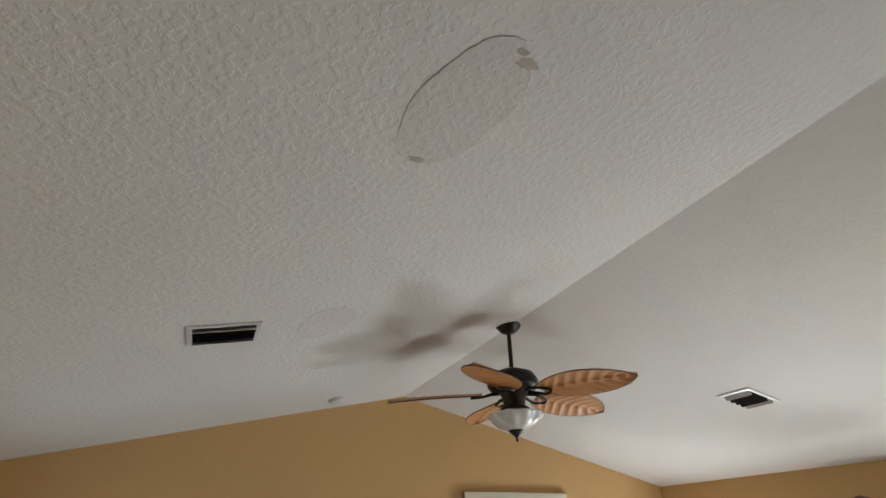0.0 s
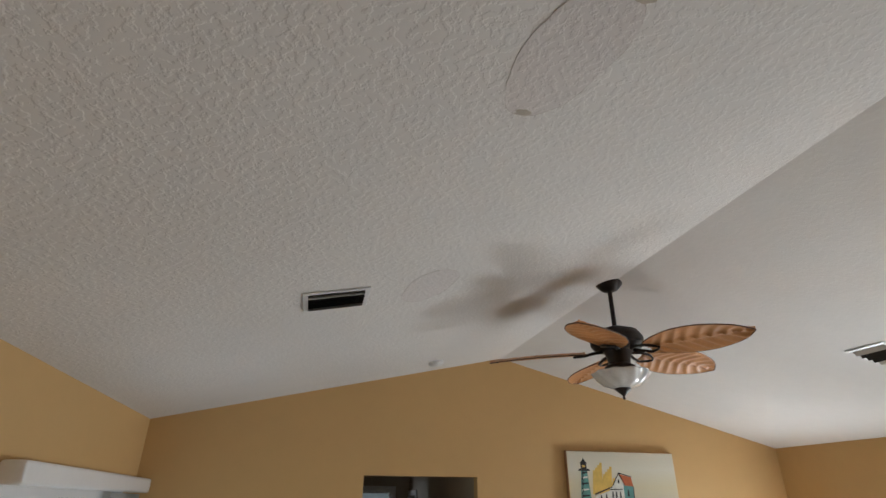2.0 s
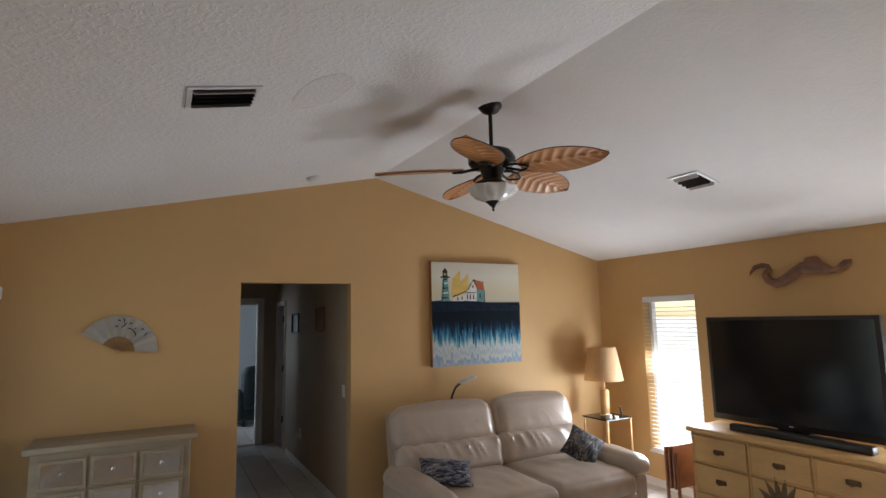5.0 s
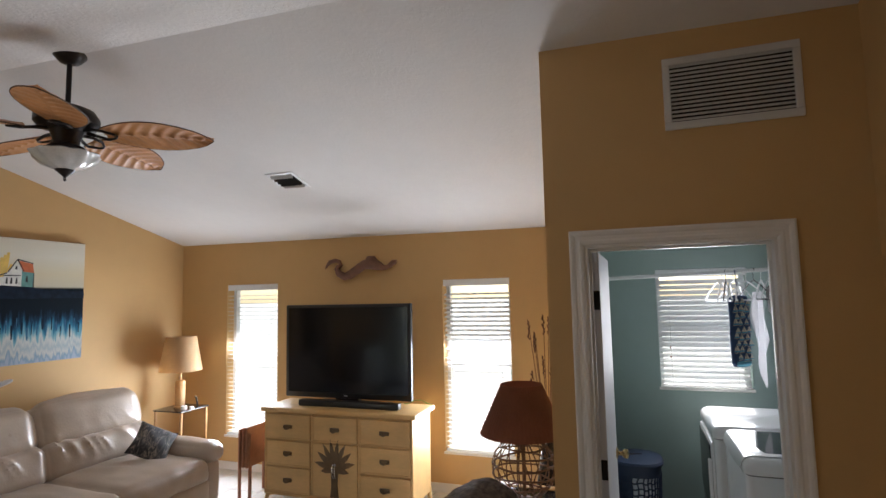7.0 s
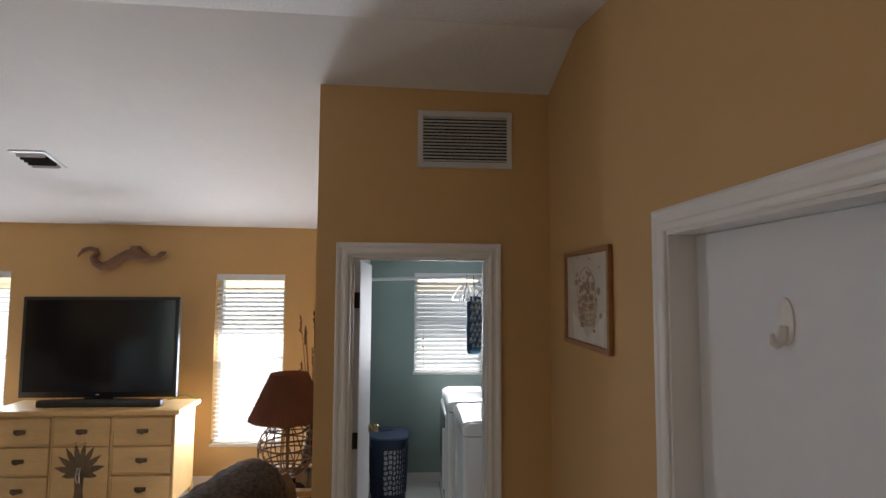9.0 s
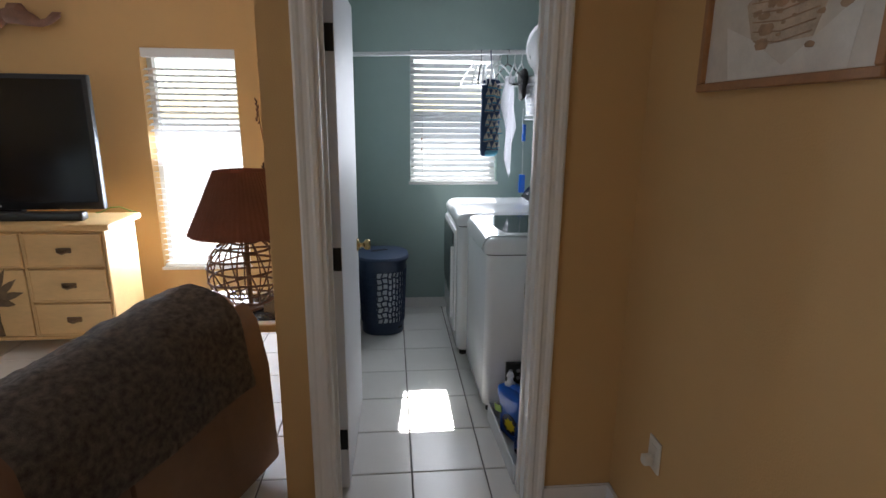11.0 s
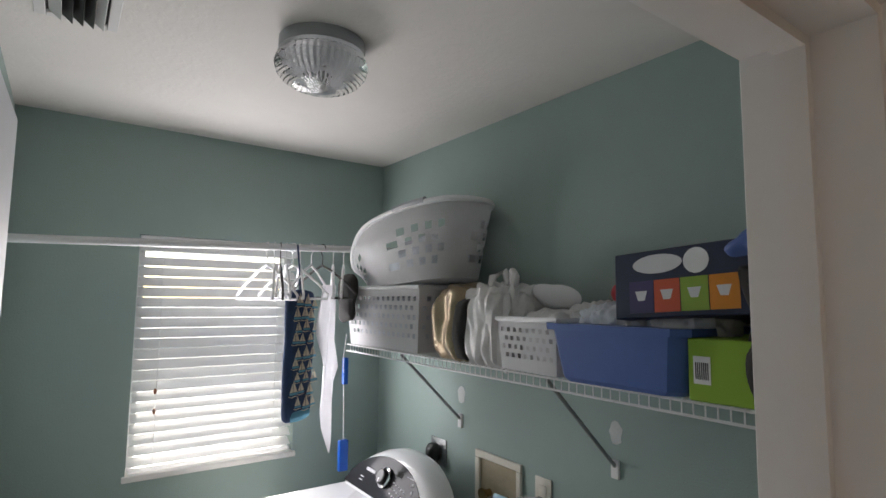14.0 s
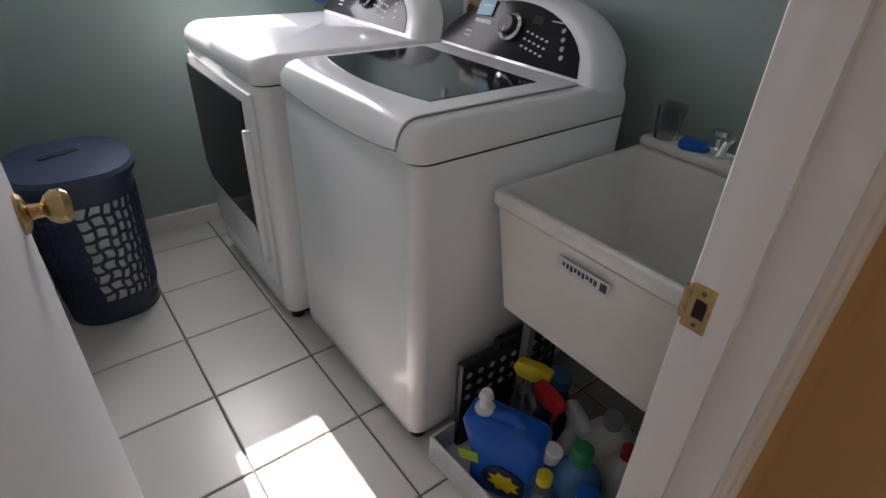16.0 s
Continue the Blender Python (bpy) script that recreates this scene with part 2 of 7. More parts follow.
def wall(name, axis, d0, d1, a0, a1, top, material, label, holes=(), breaks=()):
    """A wall between depths d0 and d1, along a0 to a1; top: height at a place; holes: (a0, a1, z0, z1)."""
    bm = bmesh.new()
    cuts = sorted({a0, a1, *breaks, *(h for hole in holes for h in hole[:2])})
    for p, q in zip(cuts, cuts[1:]):
        spans, z = [], -0.02
        for h in sorted((h for h in holes if h[0] < (p + q) / 2 < h[1]), key=lambda h: h[2]):
            if h[2] > z:
                spans.append((z, z, h[2], h[2]))
            z = h[3]
        spans.append((z, z, top(p), top(q)))
        for zp0, zq0, zp1, zq1 in spans:
            add_prism(bm, [(p, zp0), (q, zq0), (q, zq1), (p, zp1)], d0, d1, axis)
    bmesh.ops.remove_doubles(bm, verts=bm.verts, dist=1e-5)
    return structure(link(name, bm, material), label)



flat = lambda z: (lambda a: z)
wall("wall_east", "x", EAST, EAST + 0.2, LEND - 0.06, NORTH + 0.12, lambda a: eave_z(a) + 0.02, M_TAN, "tan painted outer wall with two tall windows", [W1, W2])
wall("wall_east_laundry", "x", EAST, EAST + 0.2, LSOUTH - 0.12, LEND - 0.06, flat(LCEIL + 0.02), M_AQUA, "grey-green painted laundry wall with a window", [WL])
wall("wall_north", "y", NORTH, NORTH + 0.12, WEST - 0.2, EAST, lambda a: roof_z(a, NORTH) + 0.05, M_TAN, "tan painted gable wall with a hallway opening", [HALL], [RIDGE_X])
wall("wall_west", "x", WEST - 0.2, WEST, SOUTH - 0.12, NORTH, flat(EAVE_W + 0.02), M_TAN, "tan painted wall with a sliding patio door", [SLIDER])
wall("wall_south", "y", SOUTH - 0.12, SOUTH, WEST, LWALL, lambda a: roof_z(a, SOUTH) + 0.05, M_TAN, "tan painted wall with a white door", [WDOOR], [RIDGE_X])
wall("wall_laundry_front", "x", LWALL, LWALL + 0.06, SOUTH - 0.12, LEND, lambda a: roof_z(LWALL, a) + 0.03, M_TAN, "tan painted partition with the laundry door", [LDOOR])
wall("wall_laundry_inside", "x", LWALL + 0.06, LWALL + 0.12, LSOUTH, LNORTH, flat(LCEIL + 0.02), M_AQUA, "grey-green painted inner side of the laundry door wall", [LDOOR])
wall("wall_laundry_north", "y", LNORTH + 0.06, LEND, LWALL + 0.06, EAST, lambda a: roof_z(a, LEND) + 0.03, M_TAN, "tan painted partition between living room and laundry")
wall("wall_laundry_north_inside", "y", LNORTH, LNORTH + 0.06, LWALL + 0.12, EAST, flat(LCEIL + 0.02), M_AQUA, "grey-green painted laundry wall")
wall("wall_laundry_south", "y", LSOUTH - 0.12, LSOUTH, LWALL + 0.06, EAST, flat(LCEIL + 0.02), M_AQUA, "grey-green painted laundry wall behind the machines")

bm = bmesh.new()
roof_slab(bm, WEST - 0.4, RIDGE_X, SOUTH - 0.12, NORTH + 0.12)
structure(link("ceiling_west", bm, M_CEIL), "white knock-down textured sloping ceiling with repaired water stains")
bm = bmesh.new()
roof_slab(bm, RIDGE_X, LWALL + 0.06, SOUTH - 0.12, NORTH + 0.12)
roof_slab(bm, LWALL + 0.06, EAST + 0.4, LEND - 0.06, NORTH + 0.12)
structure(link("ceiling_east", bm, M_CEIL_SMOOTH), "white textured sloping ceiling")
structure(link("ceiling_laundry", box(LWALL + 0.06, EAST + 0.2, LSOUTH - 0.12, LNORTH + 0.06, LCEIL, LCEIL + 0.12), M_CEIL_SMOOTH), "white flat laundry ceiling")

# added eave, never in view, sized to keep the sun off the upper east windows
structure(link("eave", box(EAST + 0.2, EAST + 1.22, LSOUTH - 0.3, NORTH + 0.3, 2.25, 2.37, 0.004, 1), M_VINYL), "white boarded overhang added out of view to shade the east windows")

# hallway and the room at its end
HX0, HX1, HY1 = 0.40, 1.68, 8.74
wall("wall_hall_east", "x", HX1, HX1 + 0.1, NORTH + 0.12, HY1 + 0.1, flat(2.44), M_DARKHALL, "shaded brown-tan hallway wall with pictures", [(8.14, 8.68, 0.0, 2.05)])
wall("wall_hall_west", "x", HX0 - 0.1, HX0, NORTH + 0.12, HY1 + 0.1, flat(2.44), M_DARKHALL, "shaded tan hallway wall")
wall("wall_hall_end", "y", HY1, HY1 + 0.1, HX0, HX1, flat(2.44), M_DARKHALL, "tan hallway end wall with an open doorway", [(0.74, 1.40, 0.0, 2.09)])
structure(link("ceiling_hall", box(HX0 - 0.1, 2.9, NORTH + 0.12, HY1 + 0.1, 2.42, 2.54), M_CEIL), "white hallway ceiling")
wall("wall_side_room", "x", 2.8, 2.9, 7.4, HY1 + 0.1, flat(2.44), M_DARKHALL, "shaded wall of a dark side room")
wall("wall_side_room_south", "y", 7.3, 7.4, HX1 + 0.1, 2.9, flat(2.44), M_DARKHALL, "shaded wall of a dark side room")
wall("wall_back_room_north", "y", 11.6, 11.7, -0.1, 2.9, flat(2.44), M_BLUEROOM, "blue-grey bedroom wall")
wall("wall_back_room_east", "x", 2.8, 2.9, HY1 + 0.1, 11.6, flat(2.44), M_BLUEROOM, "blue-grey bedroom wall")
wall("wall_back_room_west", "x", -0.1, 0.0, HY1 + 0.1, 11.7, flat(2.44), M_BLUEROOM, "blue-grey bedroom wall with a window", [(9.9, 10.8, 0.8, 2.0)])
wall("wall_back_room_south", "y", HY1 + 0.02, HY1 + 0.1, 0.0, HX0 - 0.1, flat(2.44), M_BLUEROOM, "blue-grey bedroom wall")
wall("wall_back_room_south_east", "y", HY1 + 0.02, HY1 + 0.1, HX1 + 0.1, 2.8, flat(2.44), M_BLUEROOM, "blue-grey bedroom wall")
structure(link("ceiling_back_room", box(-0.1, 2.9, HY1 + 0.1, 11.7, 2.42, 2.54), M_CEIL), "white bedroom ceiling")


def inside(bm, parent):
    """Move a mesh that was made in the room's axes into its thing's own axes."""
    root = parent
    while root.parent:
        root = root.parent
    bm.transform(root.matrix_basis.inverted())
    return bm


def wpart(name, bm, material, parent, label="", smooth=True):
    return part(name, inside(bm, parent), material, parent, label, smooth)


def cushion(x0, x1, y0, y1, z0, z1, r=0.06, puff=0.03, wrinkle=0.006, seed=0, cuts=11, freq=(9, 3, 9), crease=0.0, away=-1):
    """A stuffed block: rounded, swollen and creased."""
    bm = bmesh.new()
    bmesh.ops.create_cube(bm, size=2.0)
    bmesh.ops.subdivide_edges(bm, edges=bm.edges, cuts=cuts, use_grid_fill=True)
    half = Vector(((x1 - x0) / 2, (y1 - y0) / 2, (z1 - z0) / 2))
    mid = Vector(((x0 + x1) / 2, (y0 + y1) / 2, (z0 + z1) / 2))
    r = min(r, *half)
    for v in bm.verts:
        p = v.co.copy()
        q = Vector([p[i] * half[i] for i in range(3)])
        core = Vector([max(-half[i] + r, min(half[i] - r, q[i])) for i in range(3)])
        d = q - core
        if d.length > 1e-9:
            q = core + d.normalized() * r
        for i in range(3):
            j, k = (i + 1) % 3, (i + 2) % 3
            if abs(p[i]) > 0.99:
                q[i] += math.copysign(puff, p[i]) * (1 - p[j] ** 2) * (1 - p[k] ** 2)
        n = noise.noise(Vector((q.x * freq[0] + seed * 7.3, q.y * freq[1] + seed, q.z * freq[2])))
        q += (q.normalized() if q.length else Vector((0, 0, 1))) * (wrinkle * n)
        if crease:
            near = max(0.0, 1 - abs(p.z - away) / 1.1)
            fold = 1 - abs(noise.noise(Vector((q.x * 11 + seed * 3 + q.z * 5, q.y * 3, q.z * 2)))) * 2.2
            q.y -= crease * near * max(0.0, fold) ** 2
        v.co = q + mid
    return bm


# ---- more materials ----
M_LEATHER = shade("beige_leather", (0.46, 0.375, 0.30), 0.30, vary=0.06, scale=8, bump=0.35, bump_scale=55, spec=0.5)
M_BROWN = shade("brown_leather", (0.36, 0.195, 0.12), 0.36, vary=0.07, scale=9, bump=0.3, bump_scale=60)
M_MICRO = shade("brown_suede_back", (0.22, 0.13, 0.08), 0.85, vary=0.10, scale=4, bump=0.2, bump_scale=200)
M_THROW = shade("grey_brown_knit", (0.19, 0.15, 0.12), 0.95, vary=0.55, scale=45, bump=1.0, bump_scale=260)
M_RATTAN = shade("honey_rattan_wood", (0.64, 0.41, 0.17), 0.45, vary=0.12, scale=7, bump=0.12, bump_scale=50, grain=(1, 0.25, 1))
M_PALM = shade("dark_palm_inlay", (0.13, 0.08, 0.035), 0.6, vary=0.3, scale=25)
M_PULL = shade("bronze_pull", (0.16, 0.10, 0.05), 0.35, metal=0.6, vary=0.2)
M_SCREEN = shade("black_tv_screen", (0.008, 0.008, 0.010), 0.12, vary=0.05, spec=0.5)
M_PLASTIC = shade("black_plastic", (0.015, 0.015, 0.016), 0.35, vary=0.1)
M_BLADE = shade("carved_teak_blade", (0.50, 0.22, 0.075), 0.45, vary=0.16, scale=6, bump=0.15, bump_scale=80)
M_BLADE_EDGE = shade("dark_blade_edge", (0.07, 0.028, 0.012), 0.6, vary=0.2)
M_FROST = shade("ribbed_alabaster_glass", (0.72, 0.72, 0.70), 0.16, vary=0.16, scale=14, coat=0.6)
M_BRONZE = shade("oil_rubbed_bronze", (0.022, 0.015, 0.012), 0.38, metal=0.5, vary=0.2)
M_SHADE1 = shade("parchment_shade", (0.62, 0.42, 0.22), 0.8, vary=0.06, scale=10, bump=0.2)
M_SHADE2 = shade("pleated_russet_shade", (0.26, 0.105, 0.06), 0.85, vary=0.10, scale=8, bump=0.2)
M_WICKER = shade("dark_wicker", (0.17, 0.08, 0.035), 0.6, vary=0.3, scale=40, bump=0.4)
M_BAMBOO = shade("tan_wood_turned", (0.52, 0.30, 0.12), 0.4, vary=0.14, scale=12)
M_WALNUT = shade("reddish_folding_wood", (0.30, 0.12, 0.06), 0.5, vary=0.18, scale=10)
M_GREYWOOD = shade("weathered_grey_wood", (0.30, 0.235, 0.15), 0.6, vary=0.15, scale=8, bump=0.2, grain=(0.3, 1, 2))
M_MIRROR = shade("mirror_panel", (0.75, 0.77, 0.78), 0.06, metal=1.0, vary=0.02)
M_PAPER = shade("cream_paper", (0.72, 0.68, 0.62), 0.8, vary=0.06, scale=14)
M_INK = shade("black_ink", (0.02, 0.02, 0.022), 0.7, vary=0.1)
M_FRAMEWOOD = shade("oak_picture_frame", (0.34, 0.16, 0.06), 0.4, vary=0.2, scale=20)
M_VENT = shade("white_vent_metal", (0.66, 0.65, 0.64), 0.4, vary=0.05)
# near-black that paints the shade inside vents, holes and gaps; also the display
M_DARK = shade("gap_shade_and_display_black", (0.012, 0.011, 0.010), 0.8, vary=0.1)
M_MERMAID = shade("weathered_carved_wood", (0.20, 0.095, 0.055), 0.6, vary=0.25, scale=12, bump=0.4, bump_scale=60)
M_STAIN = shade("tan_water_stain", (0.47, 0.41, 0.34), 0.9, vary=0.25, scale=18)
M_CRACK = shade("peeling_paint_edge", (0.40, 0.33, 0.27), 0.9, vary=0.3, scale=40)
M_PATCH = knockdown("repaired_ceiling_patch", (0.70, 0.655, 0.63))
M_TEAL = shade("dark_teal_upholstery", (0.03, 0.045, 0.05), 0.8, vary=0.15)
M_GREEN = shade("sage_pillow_cloth", (0.22, 0.25, 0.13), 0.9, vary=0.12, scale=20)
M_OUTLET = shade("ivory_plastic", (0.74, 0.70, 0.62), 0.35, vary=0.03)
M_CHROME = shade("chrome", (0.75, 0.75, 0.76), 0.12, metal=1.0, vary=0.05)
M_STEM = shade("dried_stem", (0.12, 0.05, 0.03), 0.8, vary=0.3)


def camo(name, a, b, c, scale):
    """Cloth with irregular blotches in three colours."""
    m = shade(name, a, 0.85, vary=0.1, scale=20, bump=0.2)
    n, l = m.node_tree.nodes, m.node_tree.links
    co, t, r = n.new("ShaderNodeTexCoord"), n.new("ShaderNodeTexNoise"), n.new("ShaderNodeValToRGB")
    t.inputs["Scale"].default_value, t.inputs["Detail"].default_value, t.inputs["Distortion"].default_value = scale, 2.5, 1.2
    mp = n.new("ShaderNodeMapping")
    mp.inputs["Scale"].default_value = (0.8, 2.6, 2.6)
    l.new(co.outputs["Object"], mp.inputs["Vector"])
    l.new(mp.outputs["Vector"], t.inputs["Vector"])
    r.color_ramp.interpolation = "CONSTANT"
    e = r.color_ramp.elements
    e[0].color, e[1].color, e[1].position = (*a, 1), (*b, 1), 0.47
    e.new(0.56).color = (*c, 1)
    e.new(0.60).color = (*b, 1)
    e.new(0.66).color = (*c, 1)
    l.new(t.outputs["Fac"], r.inputs["Fac"])
    l.new(r.outputs["Color"], n["Principled BSDF"].inputs["Base Color"])
    return m


M_PILLOW1 = camo("blue_grey_print_cloth", (0.02, 0.023, 0.035), (0.10, 0.11, 0.15), (0.40, 0.36, 0.31), 14)
M_PILLOW2 = camo("charcoal_print_cloth", (0.015, 0.014, 0.014), (0.05, 0.045, 0.045), (0.24, 0.20, 0.16), 13)


def painting(name, z0, z1):
    """Loose sea-cliff painting: pale foam, blue streaks, navy rock, cream sky, by height on the canvas."""
    m = shade(name, (0.7, 0.66, 0.55), 0.8, vary=0.05, bump=0.4, bump_scale=70, spec=0.15)
    n, l = m.node_tree.nodes, m.node_tree.links
    co, sep = n.new("ShaderNodeTexCoord"), n.new("ShaderNodeSeparateXYZ")
    l.new(co.outputs["Object"], sep.inputs["Vector"])
    rng = n.new("ShaderNodeMapRange")
    rng.inputs["From Min"].default_value, rng.inputs["From Max"].default_value = z0, z1
    l.new(sep.outputs["Z"], rng.inputs["Value"])
    mp, t = n.new("ShaderNodeMapping"), n.new("ShaderNodeTexNoise")
    mp.inputs["Scale"].default_value = (34, 34, 5)
    t.inputs["Scale"].default_value, t.inputs["Detail"].default_value = 1.0, 3
    l.new(co.outputs["Object"], mp.inputs["Vector"])
    l.new(mp.outputs["Vector"], t.inputs["Vector"])
    centre, add = n.new("ShaderNodeMath"), n.new("ShaderNodeMath")
    centre.operation, add.operation = "SUBTRACT", "MULTIPLY_ADD"
    centre.inputs[1].default_value = 0.5
    add.inputs[1].default_value = 0.30
    l.new(t.outputs["Fac"], centre.inputs[0])
    l.new(centre.outputs[0], add.inputs[0])
    l.new(rng.outputs["Result"], add.inputs[2])
    keep = n.new("ShaderNodeMapRange")
    keep.inputs["From Min"].default_value, keep.inputs["From Max"].default_value = 0.42, 0.50
    l.new(rng.outputs["Result"], keep.inputs["Value"])
    mixv = n.new("ShaderNodeMix")
    l.new(keep.outputs["Result"], mixv.inputs[0])
    l.new(add.outputs[0], mixv.inputs[2])
    l.new(rng.outputs["Result"], mixv.inputs[3])
    r = n.new("ShaderNodeValToRGB")
    e = r.color_ramp.elements
    e[0].color, e[1].color, e[1].position = (0.34, 0.39, 0.46, 1), (0.62, 0.58, 0.47, 1), 1.0
    for p, c in ((0.04, (0.20, 0.30, 0.38)), (0.08, (0.50, 0.49, 0.45)), (0.13, (0.34, 0.40, 0.42)), (0.18, (0.52, 0.52, 0.48)), (0.23, (0.16, 0.34, 0.40)), (0.28, (0.03, 0.16, 0.26)), (0.34, (0.010, 0.035, 0.07)), (0.40, (0.004, 0.010, 0.018)), (0.60, (0.004, 0.008, 0.012)), (0.615, (0.55, 0.50, 0.38)), (0.72, (0.62, 0.55, 0.38)), (0.86, (0.66, 0.63, 0.53))):
        e.new(p).color = (*c, 1)
    l.new(mixv.outputs[0], r.inputs["Fac"])
    l.new(r.outputs["Color"], n["Principled BSDF"].inputs["Base Color"])
    return m


# ---- baseboards and door casings ----
def baseboard(axis, d, out, a0, a1):
    lo, hi = sorted((d, d + out * 0.014))
    bm = bmesh.new()
    add_prism(bm, [(a0, 0.0), (a1, 0.0), (a1, 0.082), (a0, 0.082)], lo, hi, axis)
    bmesh.ops.recalc_face_normals(bm, faces=bm.faces)
    bmesh.ops.bevel(bm, geom=[e for e in bm.edges if all(v.co.z > 0.08 for v in e.verts)], offset=0.005, segments=2, affect="EDGES")
    structure(link("baseboard", bm, M_WHITE), "white painted wooden baseboard")


baseboard("x", EAST, -1, LEND, NORTH)
baseboard("x", EAST, -1, LSOUTH, LNORTH)
baseboard("y", NORTH, -1, WEST, HALL[0])
baseboard("y", NORTH, -1, HALL[1], EAST)
baseboard("y", SOUTH, 1, WDOOR[1] + 0.07, LWALL)
baseboard("y", SOUTH, 1, WEST, WDOOR[0] - 0.07)
baseboard("x", LWALL, -1, SOUTH, LDOOR[0] - 0.065)
baseboard("x", LWALL, -1, LDOOR[1] + 0.065, LEND)
baseboard("y", LEND, 1, LWALL, EAST)
baseboard("x", WEST, 1, SOUTH, SLIDER[0])
baseboard("x", HX1, -1, NORTH + 0.12, 7.95)
baseboard("y", LNORTH, -1, LWALL + 0.12, EAST)
baseboard("y", LSOUTH, 1, LWALL + 0.12, EAST)

CASING = [(0.0, 0.0), (0.068, 0.0), (0.068, 0.016), (0.060, 0.019), (0.048, 0.017), (0.040, 0.013), (0.026, 0.013), (0.018, 0.016), (0.006, 0.014), (0.0, 0.010)]


def casing(parent, axis, d, out, a0, a1, top, w=1.0):
    """Moulded trim round an opening, mitred: two legs and a head."""
    def bar(name, lines):
        bm = bmesh.new()
        vs = [[bm.verts.new(p) for p in line] for line in lines]
        k = len(CASING)
        for i in range(k):
            bm.faces.new((vs[0][i], vs[0][(i + 1) % k], vs[1][(i + 1) % k], vs[1][i]))
        bm.faces.new(vs[0])
        bm.faces.new(vs[1])
        part(name, bm, M_WHITE, parent, smooth=False)

    def at(a, z, depth):
        return (d + out * depth, a, z) if axis == "x" else (a, d + out * depth, z)
    bar("trim_leg", [[at(a0 - w * u, 0.0, v) for u, v in CASING], [at(a0 - w * u, top + w * u, v) for u, v in CASING]])
    bar("trim_leg", [[at(a1 + w * u, 0.0, v) for u, v in CASING], [at(a1 + w * u, top + w * u, v) for u, v in CASING]])
    bar("trim_head", [[at(a0 - w * u, top + w * u, v) for u, v in CASING], [at(a1 + w * u, top + w * u, v) for u, v in CASING]])


def knob(parent, m, plate=0.032):
    kn = part("door_knob", lathe([(plate, 0), (plate, 0.004), (plate * 0.8, 0.010), (0.012, 0.014), (0.011, 0.03), (0.020, 0.036), (0.027, 0.046), (0.027, 0.058), (0.020, 0.066), (0.006, 0.068)], 28, m), M_BRASS, parent, "polished brass door knob")
    return kn


# laundry door
LEAF = -1.1
door1 = thing("door_1", pose(LWALL, LDOOR[1], 0), "white flush laundry door standing open, with brass knob and black hinges", "door", kind="structure")
bm = bmesh.new()
t0, t1 = 0.0, 0.125
ja, jb, jt = LDOOR[0] - LDOOR[1], 0.0, LDOOR[3]
add_box(bm, t0 - 0.002, t1, ja, ja + 0.018, 0, jt)
add_box(bm, t0 - 0.002, t1, jb - 0.018, jb, 0, jt)
add_box(bm, t0 - 0.002, t1, ja + 0.018, jb - 0.018, jt - 0.018, jt)
add_box(bm, t0 + 0.055, t0 + 0.085, ja + 0.018, ja + 0.030, 0, jt - 0.018)
add_box(bm, t0 + 0.055, t0 + 0.085, jb - 0.030, jb - 0.018, 0, jt - 0.018)
add_box(bm, t0 + 0.055, t0 + 0.085, ja + 0.030, jb - 0.030, jt - 0.030, jt - 0.018)
part("jamb", bm, M_WHITE, door1, smooth=False)
casing(door1, "x", 0.0, -1, ja + 0.006, jb - 0.006, jt - 0.006)
casing(door1, "x", 0.12, 1, ja + 0.006, jb - 0.006, jt - 0.006)
leaf_m = pose(0.140, -0.021, 0, 0, 0, LEAF)
leaf = part("leaf", box(0.0, 0.72, -0.036, 0.0, 0.012, 2.008, 0.002, 1, leaf_m), M_DOOR, door1, "white flush door leaf with a slight sheen", False)
for sgn, turn in ((-0.036, 90), (0.0, -90)):
    knob(leaf, leaf_m @ pose(0.655, sgn, 0.90, turn))
part("latch", box(0.7185, 0.722, -0.030, -0.006, 0.86, 0.94, 0, 1, leaf_m), M_BRASS, leaf)
for hz in (0.24, 1.0, 1.78):
    bm = bmesh.new()
    add_box(bm, 0.092, 0.140, jb - 0.0205, jb - 0.0175, hz - 0.045, hz + 0.045)
    add_lathe(bm, [(0.008, hz - 0.046), (0.008, hz + 0.046)], 12, pose(0.134, jb - 0.016, 0))
    add_box(bm, -0.003, 0.0, -0.034, -0.002, hz - 0.045, hz + 0.045, 0, 1, leaf_m)
    part("hinge", bm, M_BLACK, door1, "black steel hinge")
bm = box(0.084, 0.124, ja + 0.0165, ja + 0.0205, 0.828, 0.900, 0.001, 1)
add_lathe(bm, [(0.010, 0.840), (0.010, 0.888)], 12, pose(0.124, ja + 0.0115, 0))
strike = part("strike_plate", bm, M_BRASS, door1, "worn brass strike plate")
part("latch_hole", box(0.096, 0.112, ja + 0.018, ja + 0.0215, 0.850, 0.878), M_DARK, strike)
for sz in (0.838, 0.890):
    part("screw", lathe([(0.004, 0), (0.003, 0.0015)], 10, pose(0.105, ja + 0.0205, sz, -90)), M_PULL, strike)

